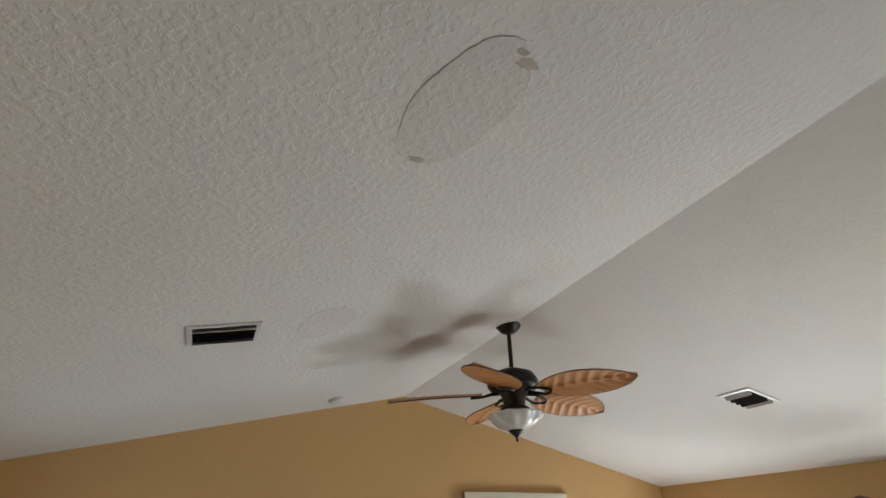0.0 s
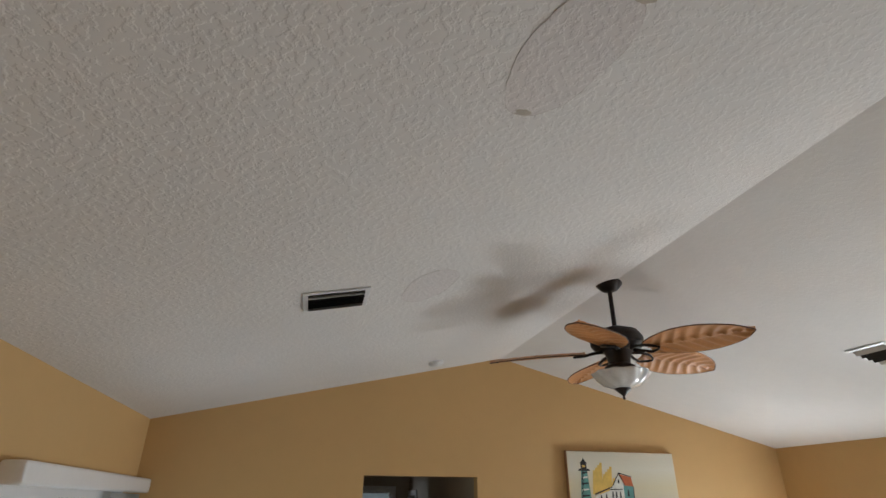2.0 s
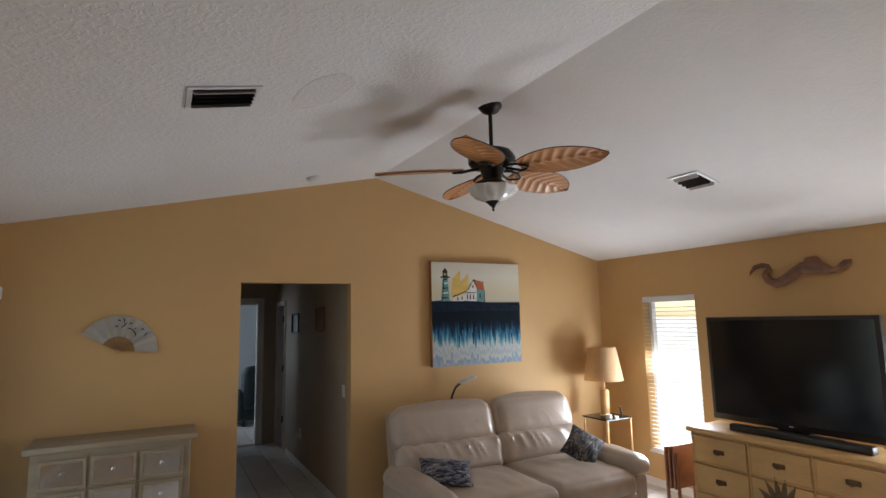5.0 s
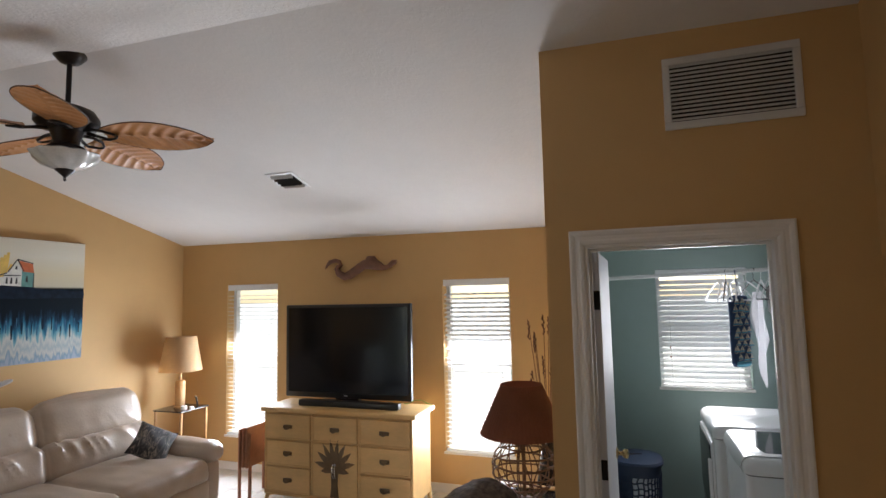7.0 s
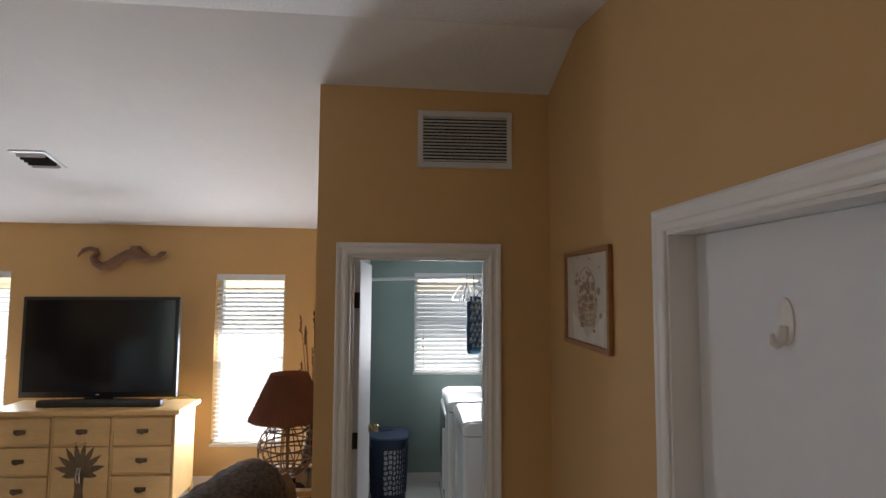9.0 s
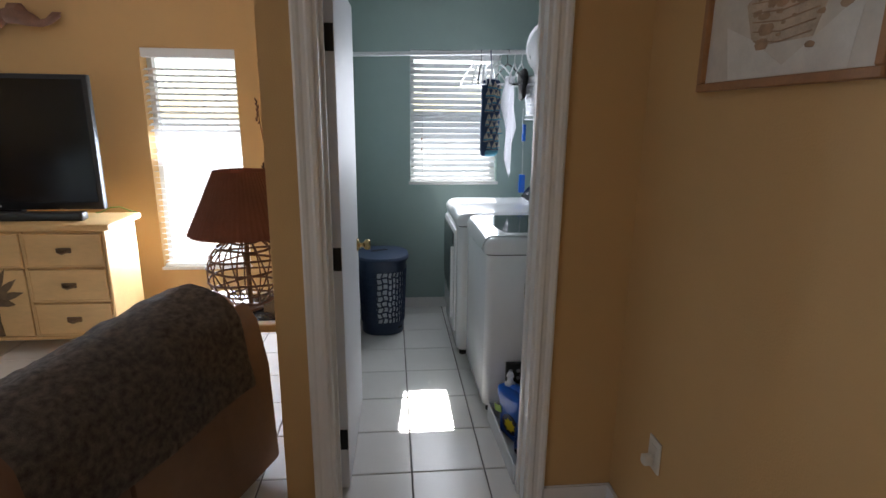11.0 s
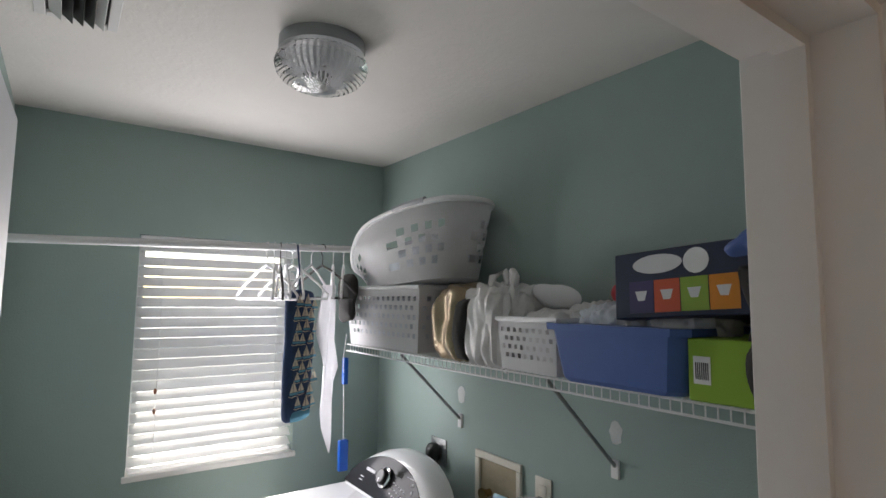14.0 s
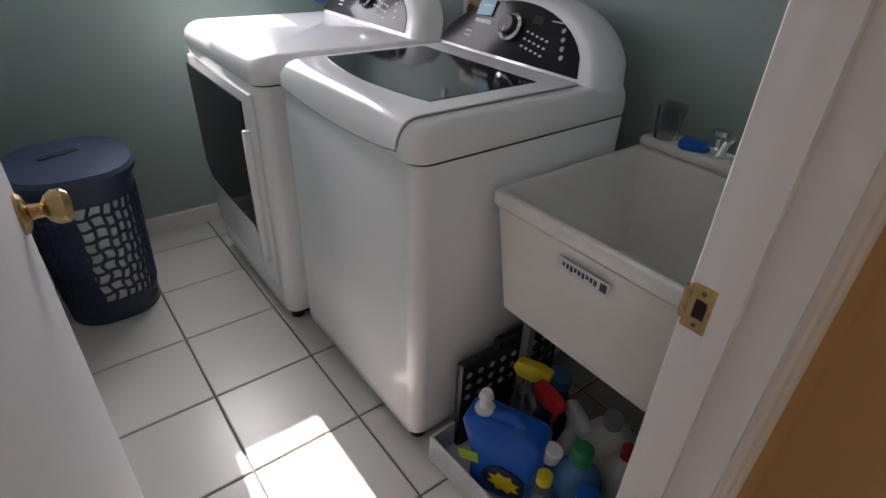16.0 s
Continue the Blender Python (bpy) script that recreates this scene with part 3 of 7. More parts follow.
# closed white door in the south wall
door2 = thing("door_2", pose(WDOOR[0], SOUTH, 0), "closed white flush door with brass knob in a white moulded frame", "door", kind="structure")
w2 = WDOOR[1] - WDOOR[0]
bm = bmesh.new()
add_box(bm, 0, 0.018, -0.122, 0.002, 0, WDOOR[3])
add_box(bm, w2 - 0.018, w2, -0.122, 0.002, 0, WDOOR[3])
add_box(bm, 0.018, w2 - 0.018, -0.122, 0.002, WDOOR[3] - 0.018, WDOOR[3])
part("jamb", bm, M_WHITE, door2, smooth=False)
casing(door2, "y", 0.0, 1, 0.006, w2 - 0.006, WDOOR[3] - 0.006)
leaf2 = part("leaf", box(0.021, w2 - 0.025, -0.118, -0.082, 0.012, WDOOR[3] - 0.021, 0.002, 1), M_DOOR, door2, smooth=False)
knob(leaf2, pose(w2 - 0.085, -0.082, 0.935, -90))
hook = thing("adhesive_hook", pose(0.70, SOUTH - 0.082, 1.77), "white plastic adhesive hook on the white door", "hook")
part("back_plate", prism([(-0.028 * math.cos(a), 0.055 * math.sin(a) + 0.01) for a in [i * math.pi / 10 for i in range(20)]], 0.0, 0.006, "y", bevel=0.002), M_WHITE, hook)
part("hook_arm", tube([(0, 0.004, 0.0), (0.002, 0.010, -0.036), (0.004, 0.024, -0.044), (0.006, 0.032, -0.036), (0.007, 0.033, -0.018)], [0.014, 0.013, 0.011, 0.009, 0.006], 10), M_WHITE, hook)


# ---- windows with blinds ----
def window(name, hole, tilt, label):
    """Two sashes in a white frame, a sill, and a slatted blind inside. tilt: degrees of the slats at a height."""
    y0, y1, z0, z1 = hole
    w = thing(name, pose(EAST, (y0 + y1) / 2, z0), label, "window", kind="structure")
    hw, h = (y1 - y0) / 2, z1 - z0
    bm = bmesh.new()
    for a, b, c, d in ((-hw, -hw + 0.035, 0, h), (hw - 0.035, hw, 0, h), (-hw + 0.035, hw - 0.035, 0, 0.035), (-hw + 0.035, hw - 0.035, h - 0.035, h)):
        add_box(bm, 0.11, 0.17, a, b, c, d)
    part("window_frame", bm, M_VINYL, w, smooth=False)
    mid = h * 0.5
    part("meeting_rail", box(0.115, 0.165, -hw + 0.035, hw - 0.035, mid - 0.025, mid + 0.025), M_VINYL, w, smooth=False)
    for c, d in ((0.035, mid - 0.025), (mid + 0.025, h - 0.035)):
        pane = part("pane", box(0.138, 0.142, -hw + 0.035, hw - 0.035, c, d), M_GLASS, w, smooth=False)
        pane.visible_shadow = False
    part("window_sill", box(-0.012, 0.11, -hw - 0.012, hw + 0.012, -0.022, 0.002, 0.003, 1), M_WHITE, w, smooth=False)
    part("headrail", box(0.005, 0.065, -hw + 0.004, hw - 0.004, h - 0.064, h - 0.002, 0.003, 1), M_SLAT, w, smooth=False)
    part("bottom_rail", box(0.012, 0.058, -hw + 0.008, hw - 0.008, 0.006, 0.024, 0.004, 1), M_SLAT, w, smooth=False)
    bm = bmesh.new()
    outline = [(-0.025, -0.0012), (0, -0.0005), (0.025, -0.0012), (0.025, 0.0008), (0, 0.0016), (-0.025, 0.0008)]
    low = [bm.verts.new((a, -hw + 0.008, b)) for a, b in outline]
    top = [bm.verts.new((a, hw - 0.008, b)) for a, b in outline]
    bm.faces.new(low)
    bm.faces.new(top)
    for i in range(6):
        bm.faces.new((low[i], low[(i + 1) % 6], top[(i + 1) % 6], top[i]))
    first = part("slat", bm, M_SLAT, w, smooth=False)
    count = int((h - 0.11) / 0.043)
    for i in range(count):
        ob = first if i == 0 else first.copy()
        if i:
            scene.collection.objects.link(ob)
        z = 0.045 + i * 0.043
        ob.matrix_basis = pose(0.035, 0, z, 0, tilt(z0 + z) + random.uniform(-1.6, 1.6), 0)
    for yy in (-hw * 0.72, hw * 0.72):
        part("ladder_cord", tube([(0.008, yy, 0.02), (0.008, yy, h - 0.05)], 0.0012, 5), M_SLAT, w)
    return w


window("window_1", W1, lambda z: 4, "tall white window with half-closed white slatted blind")
window("window_2", W2, lambda z: -20 if z > 1.40 else 4, "tall white window with partly open white slatted blind")
lw = window("window_3", WL, lambda z: -47 if z > 1.37 else -34, "small white laundry window with half tilted slatted blind")
for zz in (0.235, 0.315):
    part("cord_tassel", lathe([(0.003, 0), (0.007, 0.012), (0.004, 0.022)], 10, pose(-0.004, 0.25, zz)), M_WALNUT, lw)

# ---- sliding patio door ----
sl = thing("door_3", pose(WEST, SLIDER[0], 0), "aluminium sliding glass patio door with vertical blinds drawn aside", "sliding door", kind="structure")
sw = SLIDER[1] - SLIDER[0]
bm = bmesh.new()
for a, b, c, d in ((0, 0.05, 0, 2.0), (sw - 0.05, sw, 0, 2.0), (0.05, sw - 0.05, 1.95, 2.0), (0.05, sw - 0.05, 0, 0.03)):
    add_box(bm, -0.16, -0.04, a, b, c, d)
part("door_frame", bm, M_VINYL, sl, smooth=False)
for k, (a, b, xo) in enumerate(((0.05, sw * 0.5 + 0.03, -0.12), (sw * 0.5 - 0.03, sw - 0.05, -0.075))):
    bm = bmesh.new()
    for p, q, c, d in ((a, a + 0.045, 0.03, 1.95), (b - 0.045, b, 0.03, 1.95), (a + 0.045, b - 0.045, 1.90, 1.95), (a + 0.045, b - 0.045, 0.03, 0.10)):
        add_box(bm, xo - 0.02, xo + 0.02, p, q, c, d)
    sash = part("sash", bm, M_ALU if k else M_VINYL, sl, smooth=False)
    g = part("pane", box(xo - 0.003, xo + 0.003, a + 0.045, b - 0.045, 0.10, 1.90), M_GLASS, sash, smooth=False)
    g.visible_shadow = False
val = thing("blind_valance", pose(WEST, 2.985, 1.995), "white fabric-covered valance box over the patio door", "valance")
part("box", box(0.0, 0.115, 0, 2.04, 0, 0.100, 0.018, 3), M_WHITE, val)
M_VANE = shade("pearl_grey_vane", (0.50, 0.49, 0.47), 0.35, vary=0.12, scale=6)
vb = thing("vertical_blind", pose(WEST + 0.06, 4.67, 0.03), "pearly vertical blind vanes stacked beside the patio door", "blind")
for i in range(9):
    a = [(-0.044, 0), (-0.02, 0.008), (0, 0.010), (0.02, 0.008), (0.044, 0), (0.044, 0.002), (0, 0.012), (-0.044, 0.002)]
    part("vane", prism(a, 0, 1.955, "z", pose(0, -0.19 + i * 0.042, 0, 0, 0, 8 + 5 * math.sin(i * 2.1))), M_VANE, vb)

# ---- ceiling fan ----
fan = thing("ceiling_fan", pose(1.898, 2.91, 2.468), "dark bronze ceiling fan with five carved leaf-shaped blades", "ceiling fan")
part("canopy", lathe([(0.022, 0.628), (0.05, 0.640), (0.078, 0.672), (0.084, 0.70), (0.084, 0.72)], 28), M_BRONZE, fan)
part("downrod", lathe([(0.013, 0.36), (0.013, 0.65)], 16), M_BRONZE, fan)
part("motor_housing", lathe([(0.03, 0.41), (0.06, 0.40), (0.125, 0.375), (0.15, 0.335), (0.15, 0.30), (0.13, 0.275), (0.08, 0.262), (0.065, 0.22), (0.06, 0.19), (0.085, 0.175), (0.09, 0.155), (0.05, 0.15)], 36), M_BRONZE, fan)


def blade_mesh():
    bm = bmesh.new()
    n, k = 72, 18
    top, bot = [], []
    for i in range(n + 1):
        s = i / n
        half = 0.018 + 0.128 * math.sin(math.pi * min(1, s * 0.92 + 0.08)) ** 0.75
        half *= 1 - 0.018 * ((s * 7.0) % 1) ** 3
        if s > 0.86:
            half *= math.sqrt(max(0.0, 1 - ((s - 0.86) / 0.145) ** 2))
        half = max(half, 0.006)
        for row, sign in ((top, 1), (bot, -1)):
            line = []
            for j in range(k + 1):
                w = -1 + 2 * j / k
                y = w * half
                rib = (0.0060 * max(0, math.cos(2 * math.pi * (s * 8 - abs(w) * 1.3))) ** 0.7 + 0.006 * math.exp(-(w / 0.08) ** 2)) * (1 - w ** 8)
                z = sign * (0.0025 + (rib if sign < 0 else 0.3 * rib)) - 0.022 * s ** 2 + 0.012 * (1 - w * w)
                line.append(bm.verts.new((0.185 + 0.555 * s, y, z)))
            row.append(line)
    for row in (top, bot):
        for a, b in zip(row, row[1:]):
            for j in range(k):
                bm.faces.new((a[j], a[j + 1], b[j + 1], b[j]))
    for i in range(n):
        for j in (0, k):
            bm.faces.new((top[i][j], top[i + 1][j], bot[i + 1][j], bot[i][j]))
    for i in (0, n):
        for j in range(k):
            bm.faces.new((top[i][j], top[i][j + 1], bot[i][j + 1], bot[i][j]))
    return bm


for i in range(5):
    turn = pose(0, 0, 0.250, 0, 0, -61 + 72 * i) @ pose(0, 0, 0, -13)
    bm = blade_mesh()
    bm.transform(turn)
    bl = part("blade", bm, M_BLADE, fan, "carved leaf-shaped teak blade")
    edge = bmesh.new()
    pts = []
    for s in range(0, 45):
        u = s / 44
        half = 0.018 + 0.128 * math.sin(math.pi * min(1, u * 0.92 + 0.08)) ** 0.75
        if u > 0.86:
            half *= math.sqrt(max(0.0, 1 - ((u - 0.86) / 0.145) ** 2))
        pts.append((0.185 + 0.555 * u, half, -0.022 * u * u))
    add_tube(edge, [turn @ Vector(p) for p in pts] + [turn @ Vector((x, -y, z)) for x, y, z in pts[::-1]], 0.0032, 6)
    part("blade_edge", edge, M_BLADE_EDGE, bl)
    arm = bmesh.new()
    for sy in (-1, 1):
        add_tube(arm, [turn @ Vector(p) for p in ((0.09, 0.012 * sy, 0.012), (0.14, 0.035 * sy, 0.006), (0.19, 0.045 * sy, -0.006), (0.235, 0.02 * sy, -0.010), (0.25, 0.0, -0.011))], [0.010, 0.009, 0.008, 0.007, 0.006], 8)
    part("blade_arm", arm, M_BRONZE, bl, "scrolled dark bronze blade bracket")
bm = bmesh.new()
n = 60
prof = [(0.05, 0.155), (0.145, 0.145), (0.158, 0.137), (0.145, 0.112), (0.105, 0.075), (0.055, 0.054), (0.03, 0.05)]
rings = []
for r, z in prof:
    rings.append([(r * (1 + 0.05 * math.cos(10 * a + z * 30)) * math.cos(a), r * (1 + 0.05 * math.cos(10 * a + z * 30)) * math.sin(a), z) for a in (2 * math.pi * i / n for i in range(n))])
bm.free()
part("glass_bowl", rings_mesh(rings), M_FROST, fan, "ribbed white glass light bowl")
part("finial", lathe([(0.001, -0.01), (0.008, -0.004), (0.006, 0.012), (0.014, 0.02), (0.03, 0.034), (0.048, 0.05), (0.044, 0.06)], 20), M_BRONZE, fan)


# ---- ceiling fixtures ----
def slope(x, y, turn=0):
    """A pose flat on the sloping ceiling, its z pointing into the room."""
    dx = (roof_z(x + 0.01, y) - roof_z(x - 0.01, y)) / 0.02
    dy = (roof_z(x, y + 0.01) - roof_z(x, y - 0.01)) / 0.02
    down = Vector((dx, dy, -1)).normalized()
    along = Vector((1, 0, dx)).normalized()
    side = down.cross(along)
    m = Matrix((along, side, down)).transposed().to_4x4()
    m.translation = (x, y, roof_z(x, y) - 0.0005)
    return m @ pose(0, 0, 0, 0, 0, turn)


def register(name, m, w, d, tilt, label):
    v = thing(name, m, label, "air vent")
    bm = bmesh.new()
    for a, b, c, e in ((-w / 2, w / 2, -d / 2, -d / 2 + 0.025), (-w / 2, w / 2, d / 2 - 0.025, d / 2), (-w / 2, -w / 2 + 0.025, -d / 2 + 0.025, d / 2 - 0.025), (w / 2 - 0.025, w / 2, -d / 2 + 0.025, d / 2 - 0.025)):
        add_box(bm, a, b, c, e, 0, 0.008, 0.002, 1)
    part("frame", bm, M_VENT, v, smooth=False)
    part("backing", box(-w / 2 + 0.02, w / 2 - 0.02, -d / 2 + 0.02, d / 2 - 0.02, 0.0005, 0.0015), M_DARK, v, smooth=False)
    for i in range(5):
        y = -d / 2 + 0.045 + i * (d - 0.09) / 4
        part("slat", box(-w / 2 + 0.025, w / 2 - 0.025, -0.018, 0.018, -0.001, 0.001, 0, 1, pose(0, y, 0.012, tilt)), M_VENT if i in (0, 4) else M_BLACK, v, smooth=False)
    return v


register("ceiling_vent", slope(0.28, 2.635), 0.31, 0.26, 42, "white metal supply register on the sloping ceiling")
register("ceiling_vent", slope(3.49, 2.66, 90), 0.25, 0.26, -42, "white metal supply register on the sloping ceiling")
sm = thing("smoke_detector", slope(1.19, 4.62), "white round smoke detector near the gable wall", "smoke detector")
part("body", lathe([(0.062, 0), (0.062, 0.022), (0.045, 0.036), (0.012, 0.038)], 28), M_VENT, sm)
rl = thing("recessed_light", slope(1.44, 0.27), "white recessed ceiling light that is switched off", "ceiling light")
part("trim_ring", lathe([(0.058, 0.0), (0.085, 0.0), (0.088, 0.004), (0.06, 0.010), (0.056, 0.004)], 32, cap=False), M_VENT, rl)
part("lamp", lathe([(0.057, 0.0005), (0.045, 0.003)], 28), M_ALU, rl)

# stained and repaired places of the ceiling
def blotch(name, cx, cy, a, b, turn, label, edge, seed, hot=()):
    """A repaired oval on the west slope: patch, cracked rim, brown spots."""
    m = slope(cx, cy, turn)
    t = thing(name, m, label, "ceiling stain")
    def rim(i, n, k=1.0):
        u = 2 * math.pi * i / n
        w = 1 + 0.10 * noise.noise(Vector((math.cos(u) * 1.5, math.sin(u) * 1.5, seed))) + 0.03 * noise.noise(Vector((math.cos(u) * 9, math.sin(u) * 9, seed)))
        return (a * k * w * math.cos(u), b * k * w * math.sin(u))
    part("patch", prism([rim(i, 60) for i in range(60)], 0.0, 0.0012), M_PATCH, t, smooth=False)
    for j in range(20):
        i0 = j * 3
        if noise.noise(Vector((j * 1.7, seed, 3))) < -0.12:
            continue
        seg = [(*rim(i, 60, 1 + 0.02 * noise.noise(Vector((i * 0.9, seed, 0)))), 0.0009) for i in range(i0, i0 + 4)]
        part("crack", tube(seg, [edge * (0.4 + 0.8 * abs(noise.noise(Vector((i * 0.7, seed, 8))))) for i in range(4)], 5), M_CRACK, t)
    for u, r in hot:
        u = radians(u)
        c = (a * 0.95 * math.cos(u), b * 0.95 * math.sin(u))
        pts = []
        for i in range(24):
            v = 2 * math.pi * i / 24
            w = r * (1 + 0.5 * noise.noise(Vector((math.cos(v) * 1.6, math.sin(v) * 1.6, seed + u))))
            pts.append((c[0] + 1.3 * w * math.cos(v + u), c[1] + 0.7 * w * math.sin(v + u)))
        part("brown_stain", prism(pts, 0.0, 0.0016), M_STAIN, t, smooth=False)
    return t


blotch("ceiling_stain", 0.745, 1.03, 0.130, 0.228, -8, "oval repaired water stain with cracked brown rim on the ceiling", 0.0011, 2.0, ((58, 0.022), (75, 0.014), (-95, 0.018)))
blotch("ceiling_stain", 0.725, 2.59, 0.12, 0.23, -12, "fainter oval repaired patch on the ceiling", 0.0014, 7.0)

# return air grille above the laundry door
gr = thing("return_grille", pose(LWALL, -0.32, 2.68), "white louvred return air grille high on the tan wall", "air vent")
bm = bmesh.new()
for a, b, c, d in ((-0.265, 0.265, 0.128, 0.162), (-0.265, 0.265, -0.162, -0.128), (-0.265, -0.235, -0.128, 0.128), (0.235, 0.265, -0.128, 0.128)):
    add_box(bm, -0.012, 0.0, a, b, c, d, 0.003, 1)
part("frame", bm, M_VENT, gr, smooth=False)
part("backing", box(-0.001, 0.0, -0.24, 0.24, -0.13, 0.13), M_DARK, gr, smooth=False)
bm = box(-0.0055, 0.0055, -0.235, 0.235, -0.0008, 0.0008)
first = part("slat", bm, M_VENT, gr, smooth=False)
for i in range(14):
    ob = first if i == 0 else first.copy()
    if i:
        scene.collection.objects.link(ob)
    ob.matrix_basis = pose(-0.008, 0, -0.120 + i * 0.0185, 0, 35, 0)


# ---- pictures and wall pieces ----
cv = thing("lighthouse_painting", pose(3.03, NORTH, 1.320), "large canvas painting of a lighthouse on a dark cliff", "painting")
M_CANVAS = painting("sea_cliff_painting", 0.0, 1.06)
part("canvas", box(-0.54, 0.54, -0.05, -0.002, 0, 1.06, 0.003, 1), M_CANVAS, cv, smooth=False)
part("stretcher_side", box(-0.5435, -0.5405, -0.048, -0.003, 0, 1.06), M_FRAMEWOOD, cv, smooth=False)
part("top_edge", box(-0.54, 0.54, -0.048, -0.003, 1.061, 1.064), M_FRAMEWOOD, cv, smooth=False)


def dab(pts, material, d=0.0015):
    part("brush_mark", prism([(x, z) for x, z in pts], -0.05 - d, -0.05, "y"), material, cv, smooth=False)


M_P_TEAL, M_P_RED = shade("teal_paint", (0.10, 0.26, 0.24), 0.6, vary=0.3, scale=25), shade("orange_red_paint", (0.50, 0.12, 0.04), 0.6, vary=0.2, scale=25)
M_P_YEL, M_P_WHITE = shade("yellow_paint", (0.66, 0.44, 0.10), 0.6, vary=0.2, scale=9), shade("pale_paint", (0.66, 0.65, 0.60), 0.6, vary=0.15, scale=25)
M_P_SEA = shade("deep_sea_paint", (0.02, 0.10, 0.19), 0.7, vary=0.4, scale=22)
M_P_NAVY = shade("navy_paint", (0.008, 0.015, 0.028), 0.8, vary=0.4, scale=18, spec=0.15)
def stroke(x0, z0, x1, z1, wide, material, d=0.002):
    """One brush stroke from point to point."""
    k = Vector((z0 - z1, x1 - x0)).normalized() * wide / 2
    dab([(x0 - k.x, z0 - k.y), (x1 - 0.6 * k.x, z1 - 0.6 * k.y), (x1 + 0.6 * k.x, z1 + 0.6 * k.y), (x0 + k.x, z0 + k.y)], material, d)


# glow of the sky, dark cliff line, tower, keeper's house
for i in range(9):
    stroke(-0.30 + 0.022 * i, 0.70 + 0.012 * (i % 3), -0.285 + 0.024 * i, 0.90 + 0.03 * ((i * 5) % 4) - 0.008 * i, 0.036, M_P_YEL, 0.0006 + 0.00005 * i)
dab([(-0.54, 0.60), (-0.54, 0.655), (-0.40, 0.668), (-0.30, 0.655), (-0.18, 0.665), (-0.02, 0.645), (0.12, 0.64), (0.22, 0.618), (0.33, 0.632), (0.42, 0.612), (0.54, 0.615), (0.54, 0.55), (-0.54, 0.55)], M_P_NAVY, 0.0010)
dab([(-0.435, 0.655), (-0.335, 0.655), (-0.355, 0.90), (-0.412, 0.90)], M_P_TEAL, 0.0014)
for i, z in enumerate((0.685, 0.735, 0.785, 0.835, 0.875)):
    stroke(-0.425 + 0.006 * i, z, -0.352, z + 0.008, 0.017, M_P_WHITE if i % 2 else M_INK, 0.0018)
for i in range(6):
    stroke(-0.425 + 0.004 * i, 0.66 + 0.04 * i, -0.412 + 0.004 * i, 0.70 + 0.04 * i, 0.012, M_INK, 0.0021)
dab([(-0.440, 0.893), (-0.325, 0.893), (-0.332, 0.910), (-0.432, 0.910)], M_INK, 0.0022)
dab([(-0.412, 0.910), (-0.356, 0.910), (-0.356, 0.955), (-0.412, 0.955)], M_INK, 0.0018)
stroke(-0.398, 0.932, -0.368, 0.932, 0.022, M_P_YEL, 0.0021)
dab([(-0.422, 0.955), (-0.346, 0.955), (-0.375, 0.985), (-0.384, 1.005), (-0.393, 0.985)], M_INK, 0.0022)
dab([(-0.30, 0.655), (-0.14, 0.655), (-0.14, 0.735), (-0.21, 0.715), (-0.29, 0.685)], M_P_WHITE, 0.0012)
stroke(-0.30, 0.70, -0.12, 0.765, 0.014, M_INK, 0.0020)
dab([(-0.15, 0.65), (-0.01, 0.645), (-0.01, 0.79), (-0.05, 0.865), (-0.10, 0.79), (-0.15, 0.745)], M_P_WHITE, 0.0014)
dab([(-0.01, 0.645), (0.085, 0.64), (0.085, 0.775), (-0.01, 0.79)], M_P_TEAL, 0.0015)
dab([(-0.045, 0.872), (0.075, 0.845), (0.088, 0.770), (0.0, 0.778)], M_P_RED, 0.0022)
for x0, z0, x1, z1 in ((-0.115, 0.775, -0.047, 0.88), (-0.047, 0.88, 0.005, 0.785), (-0.15, 0.742, -0.02, 0.745), (-0.045, 0.88, 0.08, 0.85), (0.085, 0.64, 0.088, 0.77)):
    stroke(x0, z0, x1, z1, 0.010, M_INK, 0.0026)
for x, z, h in ((-0.125, 0.675, 0.05), (-0.09, 0.675, 0.05), (-0.05, 0.675, 0.05), (-0.055, 0.795, 0.03), (0.03, 0.69, 0.05), (-0.24, 0.665, 0.03), (-0.19, 0.67, 0.035)):
    stroke(x, z, x + 0.002, z + h, 0.017, M_INK, 0.0024)
stroke(-0.17, 0.655, 0.10, 0.642, 0.012, M_P_NAVY, 0.0027)
for i in range(26):
    x, z = -0.52 + 0.0408 * i, 0.30 + 0.10 * ((i * 11) % 7) / 7
    stroke(x, z, x + 0.004 * ((i % 3) - 1), z - 0.08 - 0.05 * ((i * 5) % 4) / 4, 0.007 + 0.004 * (i % 3), M_P_NAVY if i % 2 else M_P_SEA, 0.0016 + 0.00002 * i)


def framed(name, m, w, h, bar, material, label, picture, depth=0.022):
    """A flat picture in a bar frame; local x along the wall, y out of it."""
    t = thing(name, m, label, "picture")
    bm = bmesh.new()
    for a, b, c, d in ((-w / 2, w / 2, -h / 2, -h / 2 + bar), (-w / 2, w / 2, h / 2 - bar, h / 2), (-w / 2, -w / 2 + bar, -h / 2 + bar, h / 2 - bar), (w / 2 - bar, w / 2, -h / 2 + bar, h / 2 - bar)):
        add_box(bm, a, b, 0.001, depth, c, d, 0.003, 1)
    part("frame", bm, material, t, smooth=False)
    part("print", box(-w / 2 + bar, w / 2 - bar, 0.002, 0.008, -h / 2 + bar, h / 2 - bar), picture, t, smooth=False)
    return t


